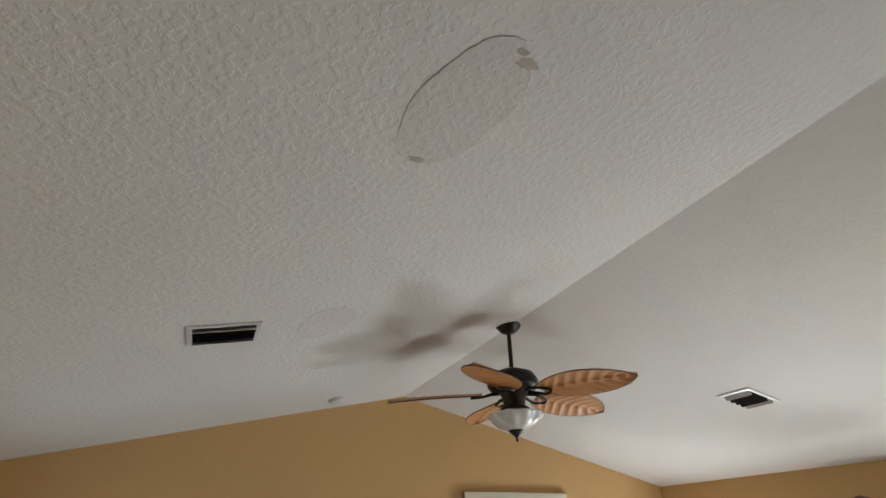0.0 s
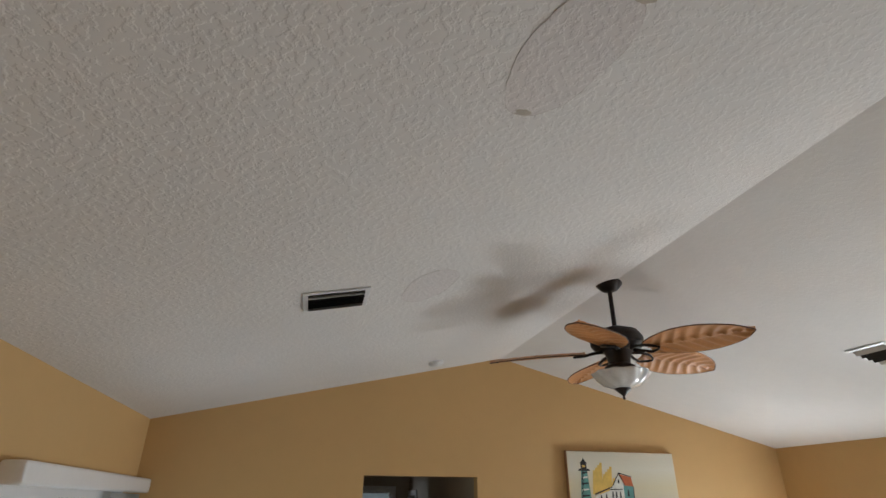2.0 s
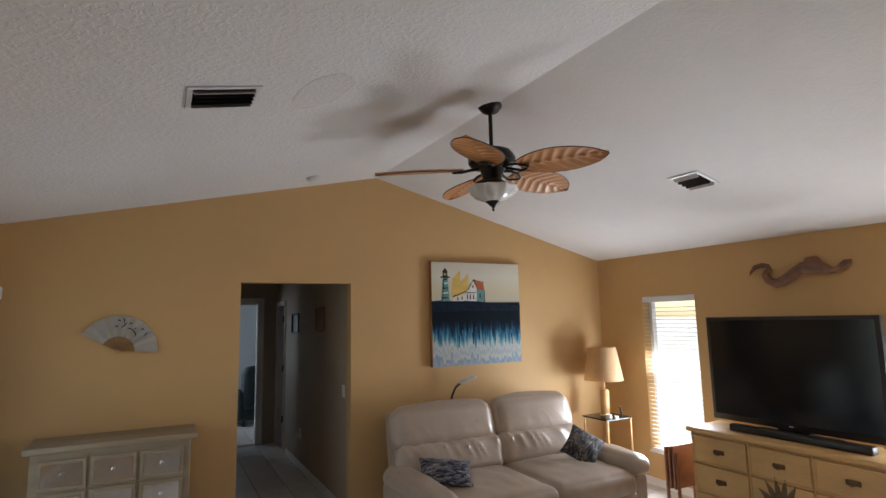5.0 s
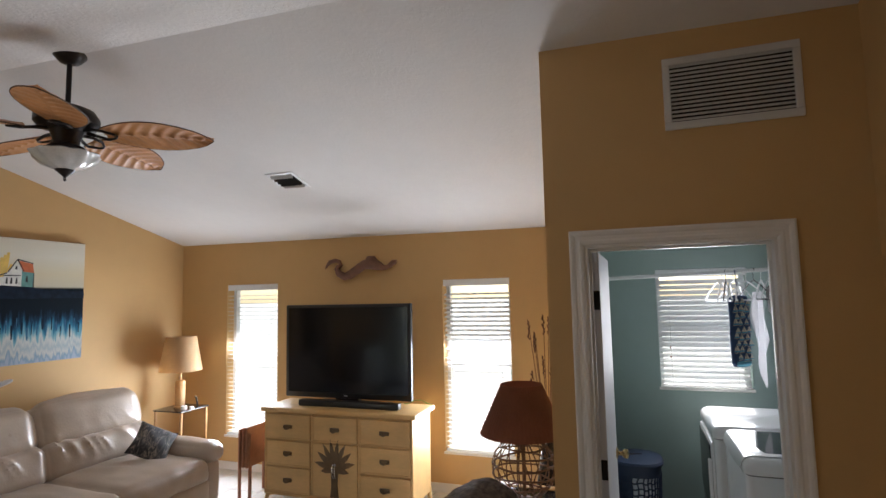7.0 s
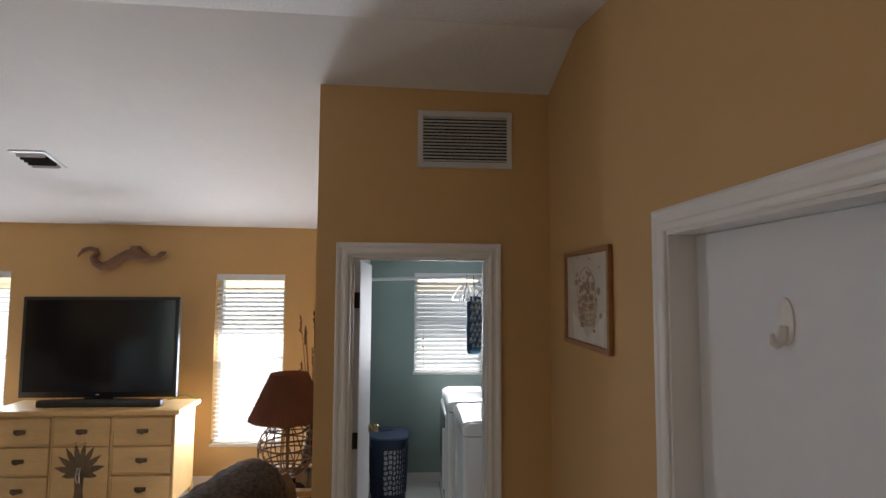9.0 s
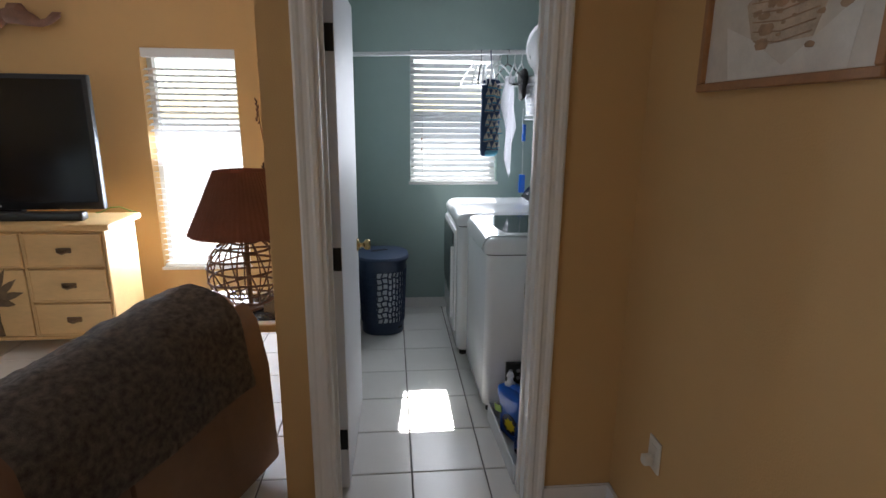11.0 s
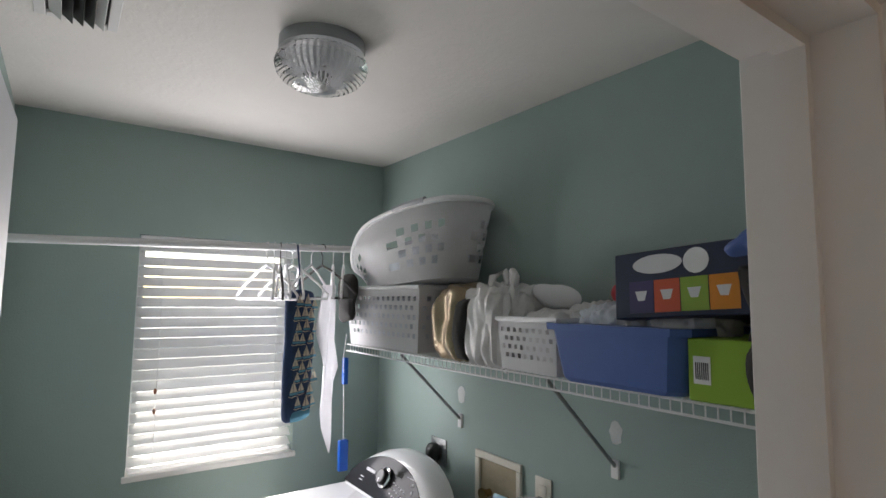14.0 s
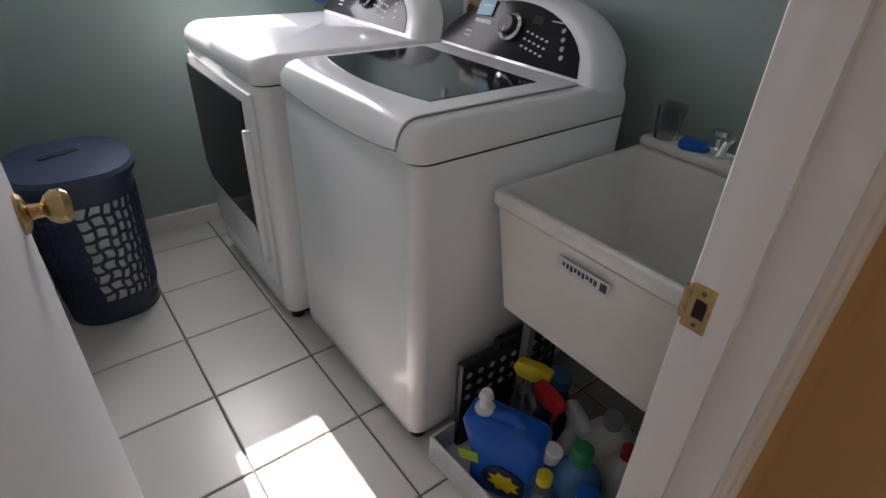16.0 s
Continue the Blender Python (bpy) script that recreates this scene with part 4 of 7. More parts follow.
M_SKETCH = shade("pale_ink_print", (0.62, 0.57, 0.50), 0.35, vary=0.10, scale=8, coat=0.5)
p2 = framed("framed_print", pose(1.82, SOUTH, 1.81), 0.587, 0.430, 0.022, M_FRAMEWOOD, "oak framed pale print of a basket still life", M_SKETCH)
M_SEPIA = shade("sepia_print_ink", (0.36, 0.24, 0.15), 0.6, vary=0.3, scale=30)
for pts in ([(-0.20, -0.19), (0.17, -0.19), (0.20, -0.06), (0.10, -0.10), (-0.02, -0.17), (-0.14, -0.10), (-0.22, -0.05)],):
    part("drawn_cloth", prism(pts, 0.008, 0.0086, "y"), shade("print_white", (0.70, 0.67, 0.62), 0.5, vary=0.08, scale=20), p2, smooth=False)
M_SEPIA2 = shade("pale_sepia_wash", (0.50, 0.40, 0.30), 0.6, vary=0.25, scale=24)
part("drawn_basket", prism([(-0.10, -0.12), (0.09, -0.12), (0.13, -0.02), (0.08, 0.01), (-0.09, 0.01), (-0.14, -0.02)], 0.008, 0.0084, "y"), M_SEPIA2, p2, smooth=False)
for k in range(5):
    part("drawn_weave", tube([(-0.12 + 0.006 * k, 0.0086, -0.02 - 0.022 * k), (0.0, 0.0086, -0.03 - 0.022 * k), (0.11 - 0.006 * k, 0.0086, -0.02 - 0.022 * k)], 0.0016, 5), M_SEPIA, p2)
part("drawn_handle", tube([(0.12 * math.cos(a), 0.0086, 0.005 + 0.13 * math.sin(a)) for a in [i * math.pi / 14 for i in range(15)]], 0.003, 5), M_SEPIA2, p2)
for i in range(64):
    u, v = random.gauss(0.0, 0.085), random.gauss(0.01, 0.06)
    s = random.uniform(0.006, 0.022)
    part("drawn_leaf", prism([(u + s * math.cos(a) * 1.2, v + s * math.sin(a) * random.uniform(0.4, 0.9)) for a in [k * math.pi / 4 for k in range(8)]], 0.008, 0.0088 + 0.0002 * (i % 4), "y"), M_SEPIA, p2, smooth=False)
framed("wall_picture", pose(WEST, 2.63, 1.95, 0, 0, -90), 0.20, 0.17, 0.014, M_FRAMEWOOD, "small wood framed picture on the tan wall", M_PAPER)
sf = framed("wall_picture", pose(WEST, 2.80, 1.575, 0, 0, -90), 0.24, 0.20, 0.016, M_FRAMEWOOD, "small wood framed picture on the tan wall", M_PAPER)
part("drawn_mark", prism([(-0.07, -0.05), (-0.05, -0.05), (-0.055, 0.05), (-0.07, 0.05)], 0.008, 0.009, "y"), M_INK, sf, smooth=False)
framed("hall_picture", pose(HX1, 7.44, 1.78, 0, 0, 90), 0.40, 0.27, 0.02, M_BLACK, "black framed glossy picture reflecting daylight in the hallway", M_MIRROR)
framed("hall_picture", pose(HX1, 6.18, 1.82, 0, 0, 90), 0.36, 0.27, 0.03, M_WALNUT, "dark wood framed picture in the hallway", shade("dim_print", (0.22, 0.18, 0.14), 0.4, vary=0.2, scale=12))

# folded paper hand fan on the wall
hf = thing("hand_fan", pose(-0.21, NORTH - 0.002, 1.60), "open cream paper hand fan hung on the wall", "hand fan")
n = 16
ra, rb = 0.115, 0.275
angs = [radians(-4 + i * (154 / n)) for i in range(n + 1)]
bm = bmesh.new()
vs = [[bm.verts.new((r * math.cos(a), -0.012 - (0.010 if i % 2 else 0), r * math.sin(a))) for r in (ra, rb)] for i, a in enumerate(angs)]
for a, b in zip(vs, vs[1:]):
    bm.faces.new((a[0], b[0], b[1], a[1]))
bmesh.ops.solidify(bm, geom=list(bm.faces), thickness=0.0012)
part("paper", bm, M_PAPER, hf, "cream pleated paper with black ink branches", False)
bm = bmesh.new()
vs = [[bm.verts.new((r * math.cos(a), -0.010 - (0.006 if i % 2 else 0), r * math.sin(a))) for r in (0.012, ra + 0.004)] for i, a in enumerate(angs)]
for a, b in zip(vs, vs[1:]):
    bm.faces.new((a[0], b[0], b[1], a[1]))
bmesh.ops.solidify(bm, geom=list(bm.faces), thickness=0.002)
part("ribs", bm, M_BAMBOO, hf, "brown wooden fan ribs", False)
part("guard_stick", box(0, 0.275, -0.026, -0.020, -0.012, 0.0, 0, 1, pose(0, 0, 0, 0, 4, 0)), M_BAMBOO, hf, smooth=False)
part("pivot", lathe([(0.016, 0), (0.016, 0.02)], 16, pose(0, -0.028, -0.002, -90)), M_BAMBOO, hf)
for i in range(11):
    a, r = radians(40 + 5.5 * i + random.uniform(-5, 5)), random.uniform(0.17, 0.26)
    p = Vector((r * math.cos(a), -0.0245, r * math.sin(a)))
    q = p + Vector((random.uniform(-0.035, 0.035), 0, random.uniform(-0.045, 0.02)))
    part("ink_branch", tube([p, (p + q) / 2 + Vector((0.004, 0, 0.003)), q], [0.003, 0.005, 0.002], 5), M_INK, hf)

# carved mermaid
bm = bmesh.new()
path = [(0.40, 2.16), (0.36, 2.20), (0.30, 2.215), (0.25, 2.20), (0.235, 2.165), (0.26, 2.15), (0.275, 2.125), (0.25, 2.075), (0.19, 2.045), (0.13, 2.06), (0.06, 2.10), (0.0, 2.14), (-0.05, 2.17), (-0.09, 2.19)]
add_tube(bm, [(0, a, b) for a, b in path], [0.010, 0.022, 0.020, 0.022, 0.024, 0.026, 0.030, 0.036, 0.040, 0.044, 0.046, 0.044, 0.042, 0.03], 10)
add_tube(bm, [(0, 0.40, 2.16), (0, 0.415, 2.13)], [0.012, 0.004], 8)
add_tube(bm, [(0, -0.05, 2.16), (-0.01, -0.12, 2.17), (0, -0.20, 2.14), (0, -0.26, 2.12), (0, -0.32, 2.135), (0, -0.39, 2.175)], [0.05, 0.062, 0.045, 0.026, 0.022, 0.012], 10)
add_tube(bm, [(-0.005, -0.08, 2.20), (-0.01, -0.14, 2.195), (-0.008, -0.20, 2.16)], [0.045, 0.052, 0.016], 10)
add_tube(bm, [(0, -0.30, 2.15), (0, -0.35, 2.18), (0, -0.40, 2.19)], [0.006, 0.016, 0.004], 8)
bm.transform(pose(EAST - 0.035, 2.695, -0.008))
mm = tagged(link("wall_carving", bm, M_MERMAID, smooth=True), "carved and weathered wooden sea-maiden wall ornament above the television", "wall art")

# ---- television and dresser ----
dr = thing("dresser", pose(4.32, 2.603, 0) @ Matrix.Diagonal((1, 0.812, 1, 1)), "honey-coloured rattan dresser with seven drawers and a palm motif door", "dresser")
part("body", box(-0.215, 0.205, -0.885, 0.885, 0.10, 0.805, 0.006, 1), M_RATTAN, dr, smooth=False)
part("top", box(-0.245, 0.215, -0.94, 0.94, 0.807, 0.848, 0.012, 3), M_RATTAN, dr)
part("plinth_rail", tube([(-0.222, -0.88, 0.098), (-0.222, 0.88, 0.098)], 0.014, 10), M_RATTAN, dr)
for a in (-0.885, -0.285, 0.285, 0.885):
    part("corner_post", tube([(-0.218, a, 0.09), (-0.218, a, 0.806)], 0.013, 10), M_RATTAN, dr)
for sx, sy in ((-0.20, -0.87), (-0.20, 0.87), (0.19, -0.87), (0.19, 0.87)):
    part("leg", tube([(sx, sy, 0.14), (sx, sy, 0.08), (sx - 0.015, sy + (0.02 if sy > 0 else -0.02), 0.0)], [0.024, 0.022, 0.018], 10), M_RATTAN, dr)
    if sx < 0:
        s = 1 if sy > 0 else -1
        part("curved_brace", tube([(sx - 0.01, sy, 0.03), (sx - 0.012, sy - 0.03 * s, 0.075), (sx - 0.014, sy - 0.12 * s, 0.094)], 0.009, 8), M_RATTAN, dr)
for col, (a, b) in enumerate(((0.30, 0.87), (-0.27, 0.27), (-0.87, -0.30))):
    for row, (c, d) in enumerate(((0.575, 0.790), (0.345, 0.560), (0.115, 0.330))):
        if col == 1 and row:
            continue
        dw = part("drawer", box(-0.232, -0.213, a, b, c, d, 0.004, 1), M_RATTAN, dr, smooth=False)
        bm = bmesh.new()
        for p, q, r, s in ((a, b, c, c + 0.012), (a, b, d - 0.012, d), (a, a + 0.012, c + 0.012, d - 0.012), (b - 0.012, b, c + 0.012, d - 0.012)):
            add_box(bm, -0.238, -0.231, p, q, r, s, 0.003, 1)
        part("drawer_bead", bm, M_RATTAN, dw, smooth=False)
        m = (a + b) / 2, (c + d) / 2
        bm = bmesh.new()
        add_tube(bm, [(-0.232, m[0] - 0.05, m[1] + 0.005), (-0.255, m[0] - 0.035, m[1] - 0.004), (-0.258, m[0], m[1] - 0.012), (-0.255, m[0] + 0.035, m[1] - 0.004), (-0.232, m[0] + 0.05, m[1] + 0.005)], [0.008, 0.007, 0.010, 0.007, 0.008], 8)
        add_box(bm, -0.240, -0.232, m[0] - 0.055, m[0] + 0.055, m[1] - 0.016, m[1] + 0.018, 0.006, 2)
        part("pull", bm, M_PULL, dw, "bronze leaf drawer pull")
pd = part("door", box(-0.232, -0.213, -0.27, 0.27, 0.115, 0.560, 0.004, 1), M_RATTAN, dr, smooth=False)
for i, ang in enumerate((-78, -55, -32, -10, 12, 35, 58, 80, 100, -100)):
    a = radians(ang)
    ln = 0.245 if abs(ang) < 90 else 0.17
    ax = Vector((math.sin(a), math.cos(a)))
    sd = Vector((ax.y, -ax.x))
    o = Vector((0.0, 0.36))
    pts = [o, o + ax * ln * 0.35 + sd * 0.030, o + ax * ln * 0.7 + sd * 0.022, o + ax * ln, o + ax * ln * 0.7 - sd * 0.020, o + ax * ln * 0.35 - sd * 0.028]
    part("palm_frond", prism([(p.x, p.y) for p in pts], -0.2345 - 0.0003 * i, -0.232, "x"), M_PALM, pd, smooth=False)
part("palm_trunk", prism([(-0.05, 0.12), (0.05, 0.12), (0.035, 0.22), (0.045, 0.36), (0.0, 0.40), (-0.045, 0.36), (-0.035, 0.22)], -0.2385, -0.232, "x"), M_PALM, pd, smooth=False)
for s in (-1, 1):
    part("pull", tube([(-0.236, 0.012 * s, 0.28), (-0.252, 0.014 * s, 0.31), (-0.252, 0.014 * s, 0.37), (-0.236, 0.012 * s, 0.40)], 0.007, 8), M_CHROME, pd, "bright metal door pull")

tv = thing("television", pose(4.40, 2.655, 0.848), "large black flat television on a wide low stand", "television")
part("case", box(-0.02, 0.03, -0.657, 0.657, 0.045, 0.912, 0.008, 2), M_PLASTIC, tv)
part("screen", box(-0.0225, -0.019, -0.625, 0.625, 0.095, 0.882), M_SCREEN, tv, "glossy black screen that is off", False)
part("rear_housing", box(0.03, 0.085, -0.45, 0.45, 0.15, 0.7, 0.02, 2), M_PLASTIC, tv)
part("stand_neck", box(0.0, 0.05, -0.12, 0.12, 0.012, 0.06), M_PLASTIC, tv)
part("stand_base", box(-0.13, 0.10, -0.30, 0.30, 0.0, 0.014, 0.005, 2), M_PLASTIC, tv)
part("maker_mark", box(-0.0235, -0.0220, -0.016, 0.016, 0.066, 0.076), M_VENT, tv, smooth=False)
sb = thing("sound_bar", pose(4.24, 2.55, 0.848), "slim black sound bar in front of the television", "sound bar")
part("body", box(-0.04, 0.04, -0.50, 0.50, 0.0, 0.055, 0.012, 3), M_PLASTIC, sb)
cb = thing("green_cable", pose(4.48, 2.05, 0.848), "thin green cable curling beside the television", "cable")
part("wire", tube([(0, 0.06, 0.006), (-0.02, 0.02, 0.012), (-0.03, -0.05, 0.045), (-0.02, -0.11, 0.05), (0.0, -0.16, 0.02), (0.02, -0.2, 0.006)], 0.004, 8), shade("green_plastic", (0.16, 0.32, 0.06), 0.4), cb)

ft = thing("folding_tray_table", pose(4.24, 3.50, 0), "stack of reddish wooden folding tray tables beside the dresser", "folding table")
for i in range(3):
    part("tray", box(-0.20, 0.20, -0.018 + 0.04 * i, 0.0 + 0.04 * i, 0.30, 0.66 - 0.01 * i, 0.005, 2), M_WALNUT, ft)
for x in (-0.17, 0.17):
    for y in (-0.03, 0.085):
        part("leg", box(x - 0.012, x + 0.012, y - 0.012, y + 0.012, 0, 0.60, 0.003, 1), M_WALNUT, ft)

# ---- beige recliner sofa ----
so = thing("recliner_sofa", pose(2.87, 4.261, 0), "beige leather two-seat reclining sofa with creased cushions", "sofa")
part("base", box(-0.90, 0.90, -0.58, 0.50, 0.05, 0.32, 0.02, 2), M_LEATHER, so)
bk = part("back_shell", prism([(0.28, 0.06), (0.50, 0.06), (0.66, 0.92), (0.56, 0.96), (0.30, 0.40)], -0.93, 0.93, "x", bevel=0.02), M_LEATHER, so)
for k, (a, b) in enumerate(((-0.87, 0.027), (0.033, 0.87))):
    part("seat_cushion", cushion(a, b, -0.66, 0.24, 0.27, 0.475, 0.075, 0.035, 0.015, k + 1, 31, (9, 6, 6)), M_LEATHER, so)
    part("footrest_panel", cushion(a + 0.01, b - 0.01, -0.655, -0.57, 0.07, 0.30, 0.03, 0.012, 0.006, k + 3), M_LEATHER, so)
    a, b = (a - 0.10, b + 0.012) if k == 0 else (a + 0.012, b + 0.10)
    bm = cushion(a, b, -0.11, 0.12, -0.165, 0.150, 0.08, 0.035, 0.014, k + 5, 46, (8, 6, 3), 0.020, 0.7)
    bm.transform(pose(0, 0.25, 0.575, -17))
    part("lumbar_cushion", bm, M_LEATHER, so)
    bm = cushion(a, b, -0.125, 0.12, -0.215, 0.190, 0.115, 0.030, 0.012, k + 9, 46, (5, 5, 3), 0.011, -1)
    bm.transform(pose(0, 0.37, 0.833, -20))
    part("head_cushion", bm, M_LEATHER, so)
for s in (-1, 1):
    a, b = sorted((0.865 * s, 1.065 * s))
    part("arm", cushion(a, b, -0.60, 0.42, 0.04, 0.44, 0.07, 0.012, 0.008, 20 + s), M_LEATHER, so)
    a, b = sorted((0.845 * s, 1.085 * s))
    part("arm_pad", cushion(a, b, -0.64, 0.36, 0.40, 0.575, 0.085, 0.018, 0.016, 30 + s, 13), M_LEATHER, so)
for s in (-0.85, 0.85):
    for y in (-0.5, 0.42):
        part("foot", lathe([(0.022, 0.0), (0.028, 0.055)], 12, pose(s, y, 0)), M_PLASTIC, so)
def pillow(w, d, h, seed, n=16):
    """A soft square cushion with drawn-out corners and a thin seam."""
    bm = bmesh.new()
    sides = []
    for sign in (1, -1):
        grid = []
        for i in range(n + 1):
            u = -1 + 2 * i / n
            row = []
            for j in range(n + 1):
                v = -1 + 2 * j / n
                x, y = w * u * (1 - 0.10 * (1 - v * v)), d * v * (1 - 0.10 * (1 - u * u))
                z = sign * (0.003 + h * ((1 - abs(u) ** 2.2) * (1 - abs(v) ** 2.2)) ** 0.6)
                z += 0.010 * noise.noise(Vector((x * 11 + seed, y * 11, sign)))
                row.append(bm.verts.new((x, y, z)))
            grid.append(row)
        sides.append(grid)
        for i in range(n):
            for j in range(n):
                bm.faces.new((grid[i][j], grid[i + 1][j], grid[i + 1][j + 1], grid[i][j + 1]))
    a, b = sides
    for k in range(n):
        for p, q in (((k, 0), (k + 1, 0)), ((k, n), (k + 1, n)), ((0, k), (0, k + 1)), ((n, k), (n, k + 1))):
            bm.faces.new((a[p[0]][p[1]], a[q[0]][q[1]], b[q[0]][q[1]], b[p[0]][p[1]]))
    return bm


for m, mat, label in ((pose(2.14, 4.10, 0.580, 22, 4, -24), M_PILLOW1, "blue-grey patterned throw pillow on the sofa"), (pose(3.575, 4.09, 0.605, 30, -24, 30), M_PILLOW2, "charcoal patterned throw pillow on the sofa")):
    p = thing("throw_pillow", m, label, "pillow", "pillows on the sofa")
    part("cover", pillow(0.215, 0.165, 0.055, 3), mat, p)

gl = thing("gooseneck_lamp", pose(2.67, 4.966, 0), "floor reading lamp with black gooseneck and silver head behind the sofa", "floor lamp")
part("base", lathe([(0.05, 0), (0.05, 0.012), (0.02, 0.02)], 24), M_BLACK, gl)
part("stem", tube([(0, 0, 0.01), (0, 0, 0.95), (0.01, -0.01, 1.03), (0.04, -0.03, 1.11), (0.09, -0.05, 1.16)], 0.011, 10), M_BLACK, gl)
bm = cushion(-0.09, 0.09, -0.03, 0.03, -0.014, 0.014, 0.014, 0.006, 0.0, 0, 7)
bm.transform(pose(0.16, -0.07, 1.185, 0, -18, -20))
part("head", bm, M_VENT, gl, "silver lamp head")

# ---- corner table and lamp ----
st = thing("side_table", pose(4.47, 4.687, 0), "small wood side table with a dark glass top in the corner", "side table")
M_DGLASS = shade("dark_glass_top", (0.02, 0.022, 0.024), 0.08, vary=0.05)
part("top", box(-0.19, 0.19, -0.19, 0.19, 0.685, 0.70, 0.004, 1), M_DGLASS, st)
part("shelf", box(-0.17, 0.17, -0.17, 0.17, 0.25, 0.265), M_BAMBOO, st)
for x in (-0.17, 0.17):
    for y in (-0.17, 0.17):
        part("leg", tube([(x, y, 0), (x, y, 0.685)], 0.014, 10), M_BAMBOO, st)
tl = thing("table_lamp", pose(4.47, 4.707, 0.70), "table lamp with turned wood base and parchment drum shade", "table lamp")
part("base", lathe([(0.062, 0), (0.062, 0.012), (0.05, 0.02), (0.05, 0.265), (0.042, 0.28), (0.012, 0.29), (0.010, 0.40)], 28), M_BAMBOO, tl)
bm = lathe([(0.215, 0.385), (0.15, 0.745)], 40, cap=False)
bmesh.ops.solidify(bm, geom=list(bm.faces), thickness=0.003)
part("shade", bm, M_SHADE1, tl, "tan parchment shade")
ph = thing("photo_frame", pose(4.57, 4.565, 0.70, 0, 0, 50), "small dark framed photo on the side table", "photo frame")
part("frame", box(-0.045, 0.045, -0.008, 0.008, 0, 0.11, 0.003, 1, pose(0, 0, 0, -10)), M_BLACK, ph)
for x, y, r, h in ((4.38, 4.56, 0.03, 0.04), (4.42, 4.50, 0.022, 0.03)):
    cn = thing("small_candle", pose(x, y, 0.70), "small white candle on the side table", "candle")
    part("wax", lathe([(r, 0), (r, h), (r * 0.7, h), (r * 0.6, h - 0.006)], 18), M_PAPER, cn)

# ---- brown loveseat with a throw ----
LV = pose(2.085, 0.835, 0, 0, 0, -20.5)
lv = thing("loveseat", LV, "brown leather reclining loveseat seen from behind, with suede back panels", "loveseat")


def sag(bm):
    """The worn back sinks towards its far end."""
    for v in bm.verts:
        v.co.z -= (0.082 - 0.105 * max(-0.3, v.co.x)) * min(1.0, max(0.0, (v.co.z - 0.40) / 0.40))


for a, b in ((-0.775, -0.004), (0.004, 0.735)):
    bm = prism([(0.0, 0.05), (0.30, 0.05), (0.34, 0.60), (0.12, 0.78), (0.06, 0.70), (0.02, 0.5)], a, b, "x", bevel=0.018)
    sag(bm)
    part("back_panel", bm, M_MICRO, lv, "brown suede back panel")
    bm = cushion(a - 0.01, b + 0.01 if a < 0 else b - 0.05, 0.07, 0.36, 0.56, 0.865, 0.12, 0.02, 0.022, a * 9, 19, (6, 6, 6), 0.012)
    if a < 0:
        for v in bm.verts:
            v.co.z -= 0.10 * max(0.0, -v.co.x / 0.78) ** 1.6 * max(0.0, (v.co.z - 0.5) / 0.36)
    sag(bm)
    part("head_cushion", bm, M_BROWN, lv)
    part("lumbar_cushion", cushion(a, b, 0.25, 0.46, 0.34, 0.62, 0.09, 0.03, 0.02, a * 5, 11), M_BROWN, lv)
    part("seat_cushion", cushion(a + 0.02, b - 0.02, 0.36, 0.92, 0.22, 0.40, 0.07, 0.03, 0.016, a * 3, 13), M_BROWN, lv)
part("base", box(-0.74, 0.74, 0.10, 0.86, 0.04, 0.30, 0.02, 2), M_BROWN, lv)
for s in (-1, 1):
    a, b = sorted((0.62 * s, 0.785 * s))
    part("arm", cushion(a, b, 0.22, 0.90, 0.04, 0.47, 0.08, 0.012, 0.012, 40 + s, 13), M_BROWN, lv)
th = thing("knit_throw", LV, "grey-brown knitted throw draped over the back of the loveseat", "throw blanket")
prof = [(0.345, 0.64), (0.385, 0.77), (0.33, 0.865), (0.22, 0.896), (0.11, 0.865), (0.045, 0.80), (0.02, 0.70), (0.005, 0.60), (-0.012, 0.50)]
bm = bmesh.new()
rows = []
for i in range(57):
    u = i / 56
    x = -0.30 + 0.86 * u
    line = []
    for j in range(33):
        v = j / 32 * (len(prof) - 1)
        k = min(int(v), len(prof) - 2)
        f = v - k
        y, z = (prof[k][c] * (1 - f) + prof[k + 1][c] * f for c in (0, 1))
        n = noise.noise(Vector((x * 9, y * 5, z * 3))) * 0.014 + noise.noise(Vector((x * 40, y * 40, z * 40))) * 0.004
        drop = 0.035 * noise.noise(Vector((x * 4, 1, 1))) * max(0, v - 6) / 2
        line.append(bm.verts.new((x, y - (0.012 + abs(n)) * (1 if v > 3 else -0.6), z + (0.010 + abs(n)) * (1 if 1 < v < 6 else 0.2) + drop)))
    rows.append(line)
for a, b in zip(rows, rows[1:]):
    for j in range(32):
        bm.faces.new((a[j], a[j + 1], b[j + 1], b[j]))
sag(bm)
bmesh.ops.solidify(bm, geom=list(bm.faces), thickness=0.010)
part("cloth", bm, M_THROW, th)
pw = thing("throw_pillow", LV @ pose(-0.50, 0.43, 0.45, 30, 6, 20), "sage green pillow on the brown loveseat", "pillow")
part("cover", cushion(-0.18, 0.18, -0.16, 0.16, -0.012, 0.012, 0.012, 0.05, 0.01, 8), M_GREEN, pw)

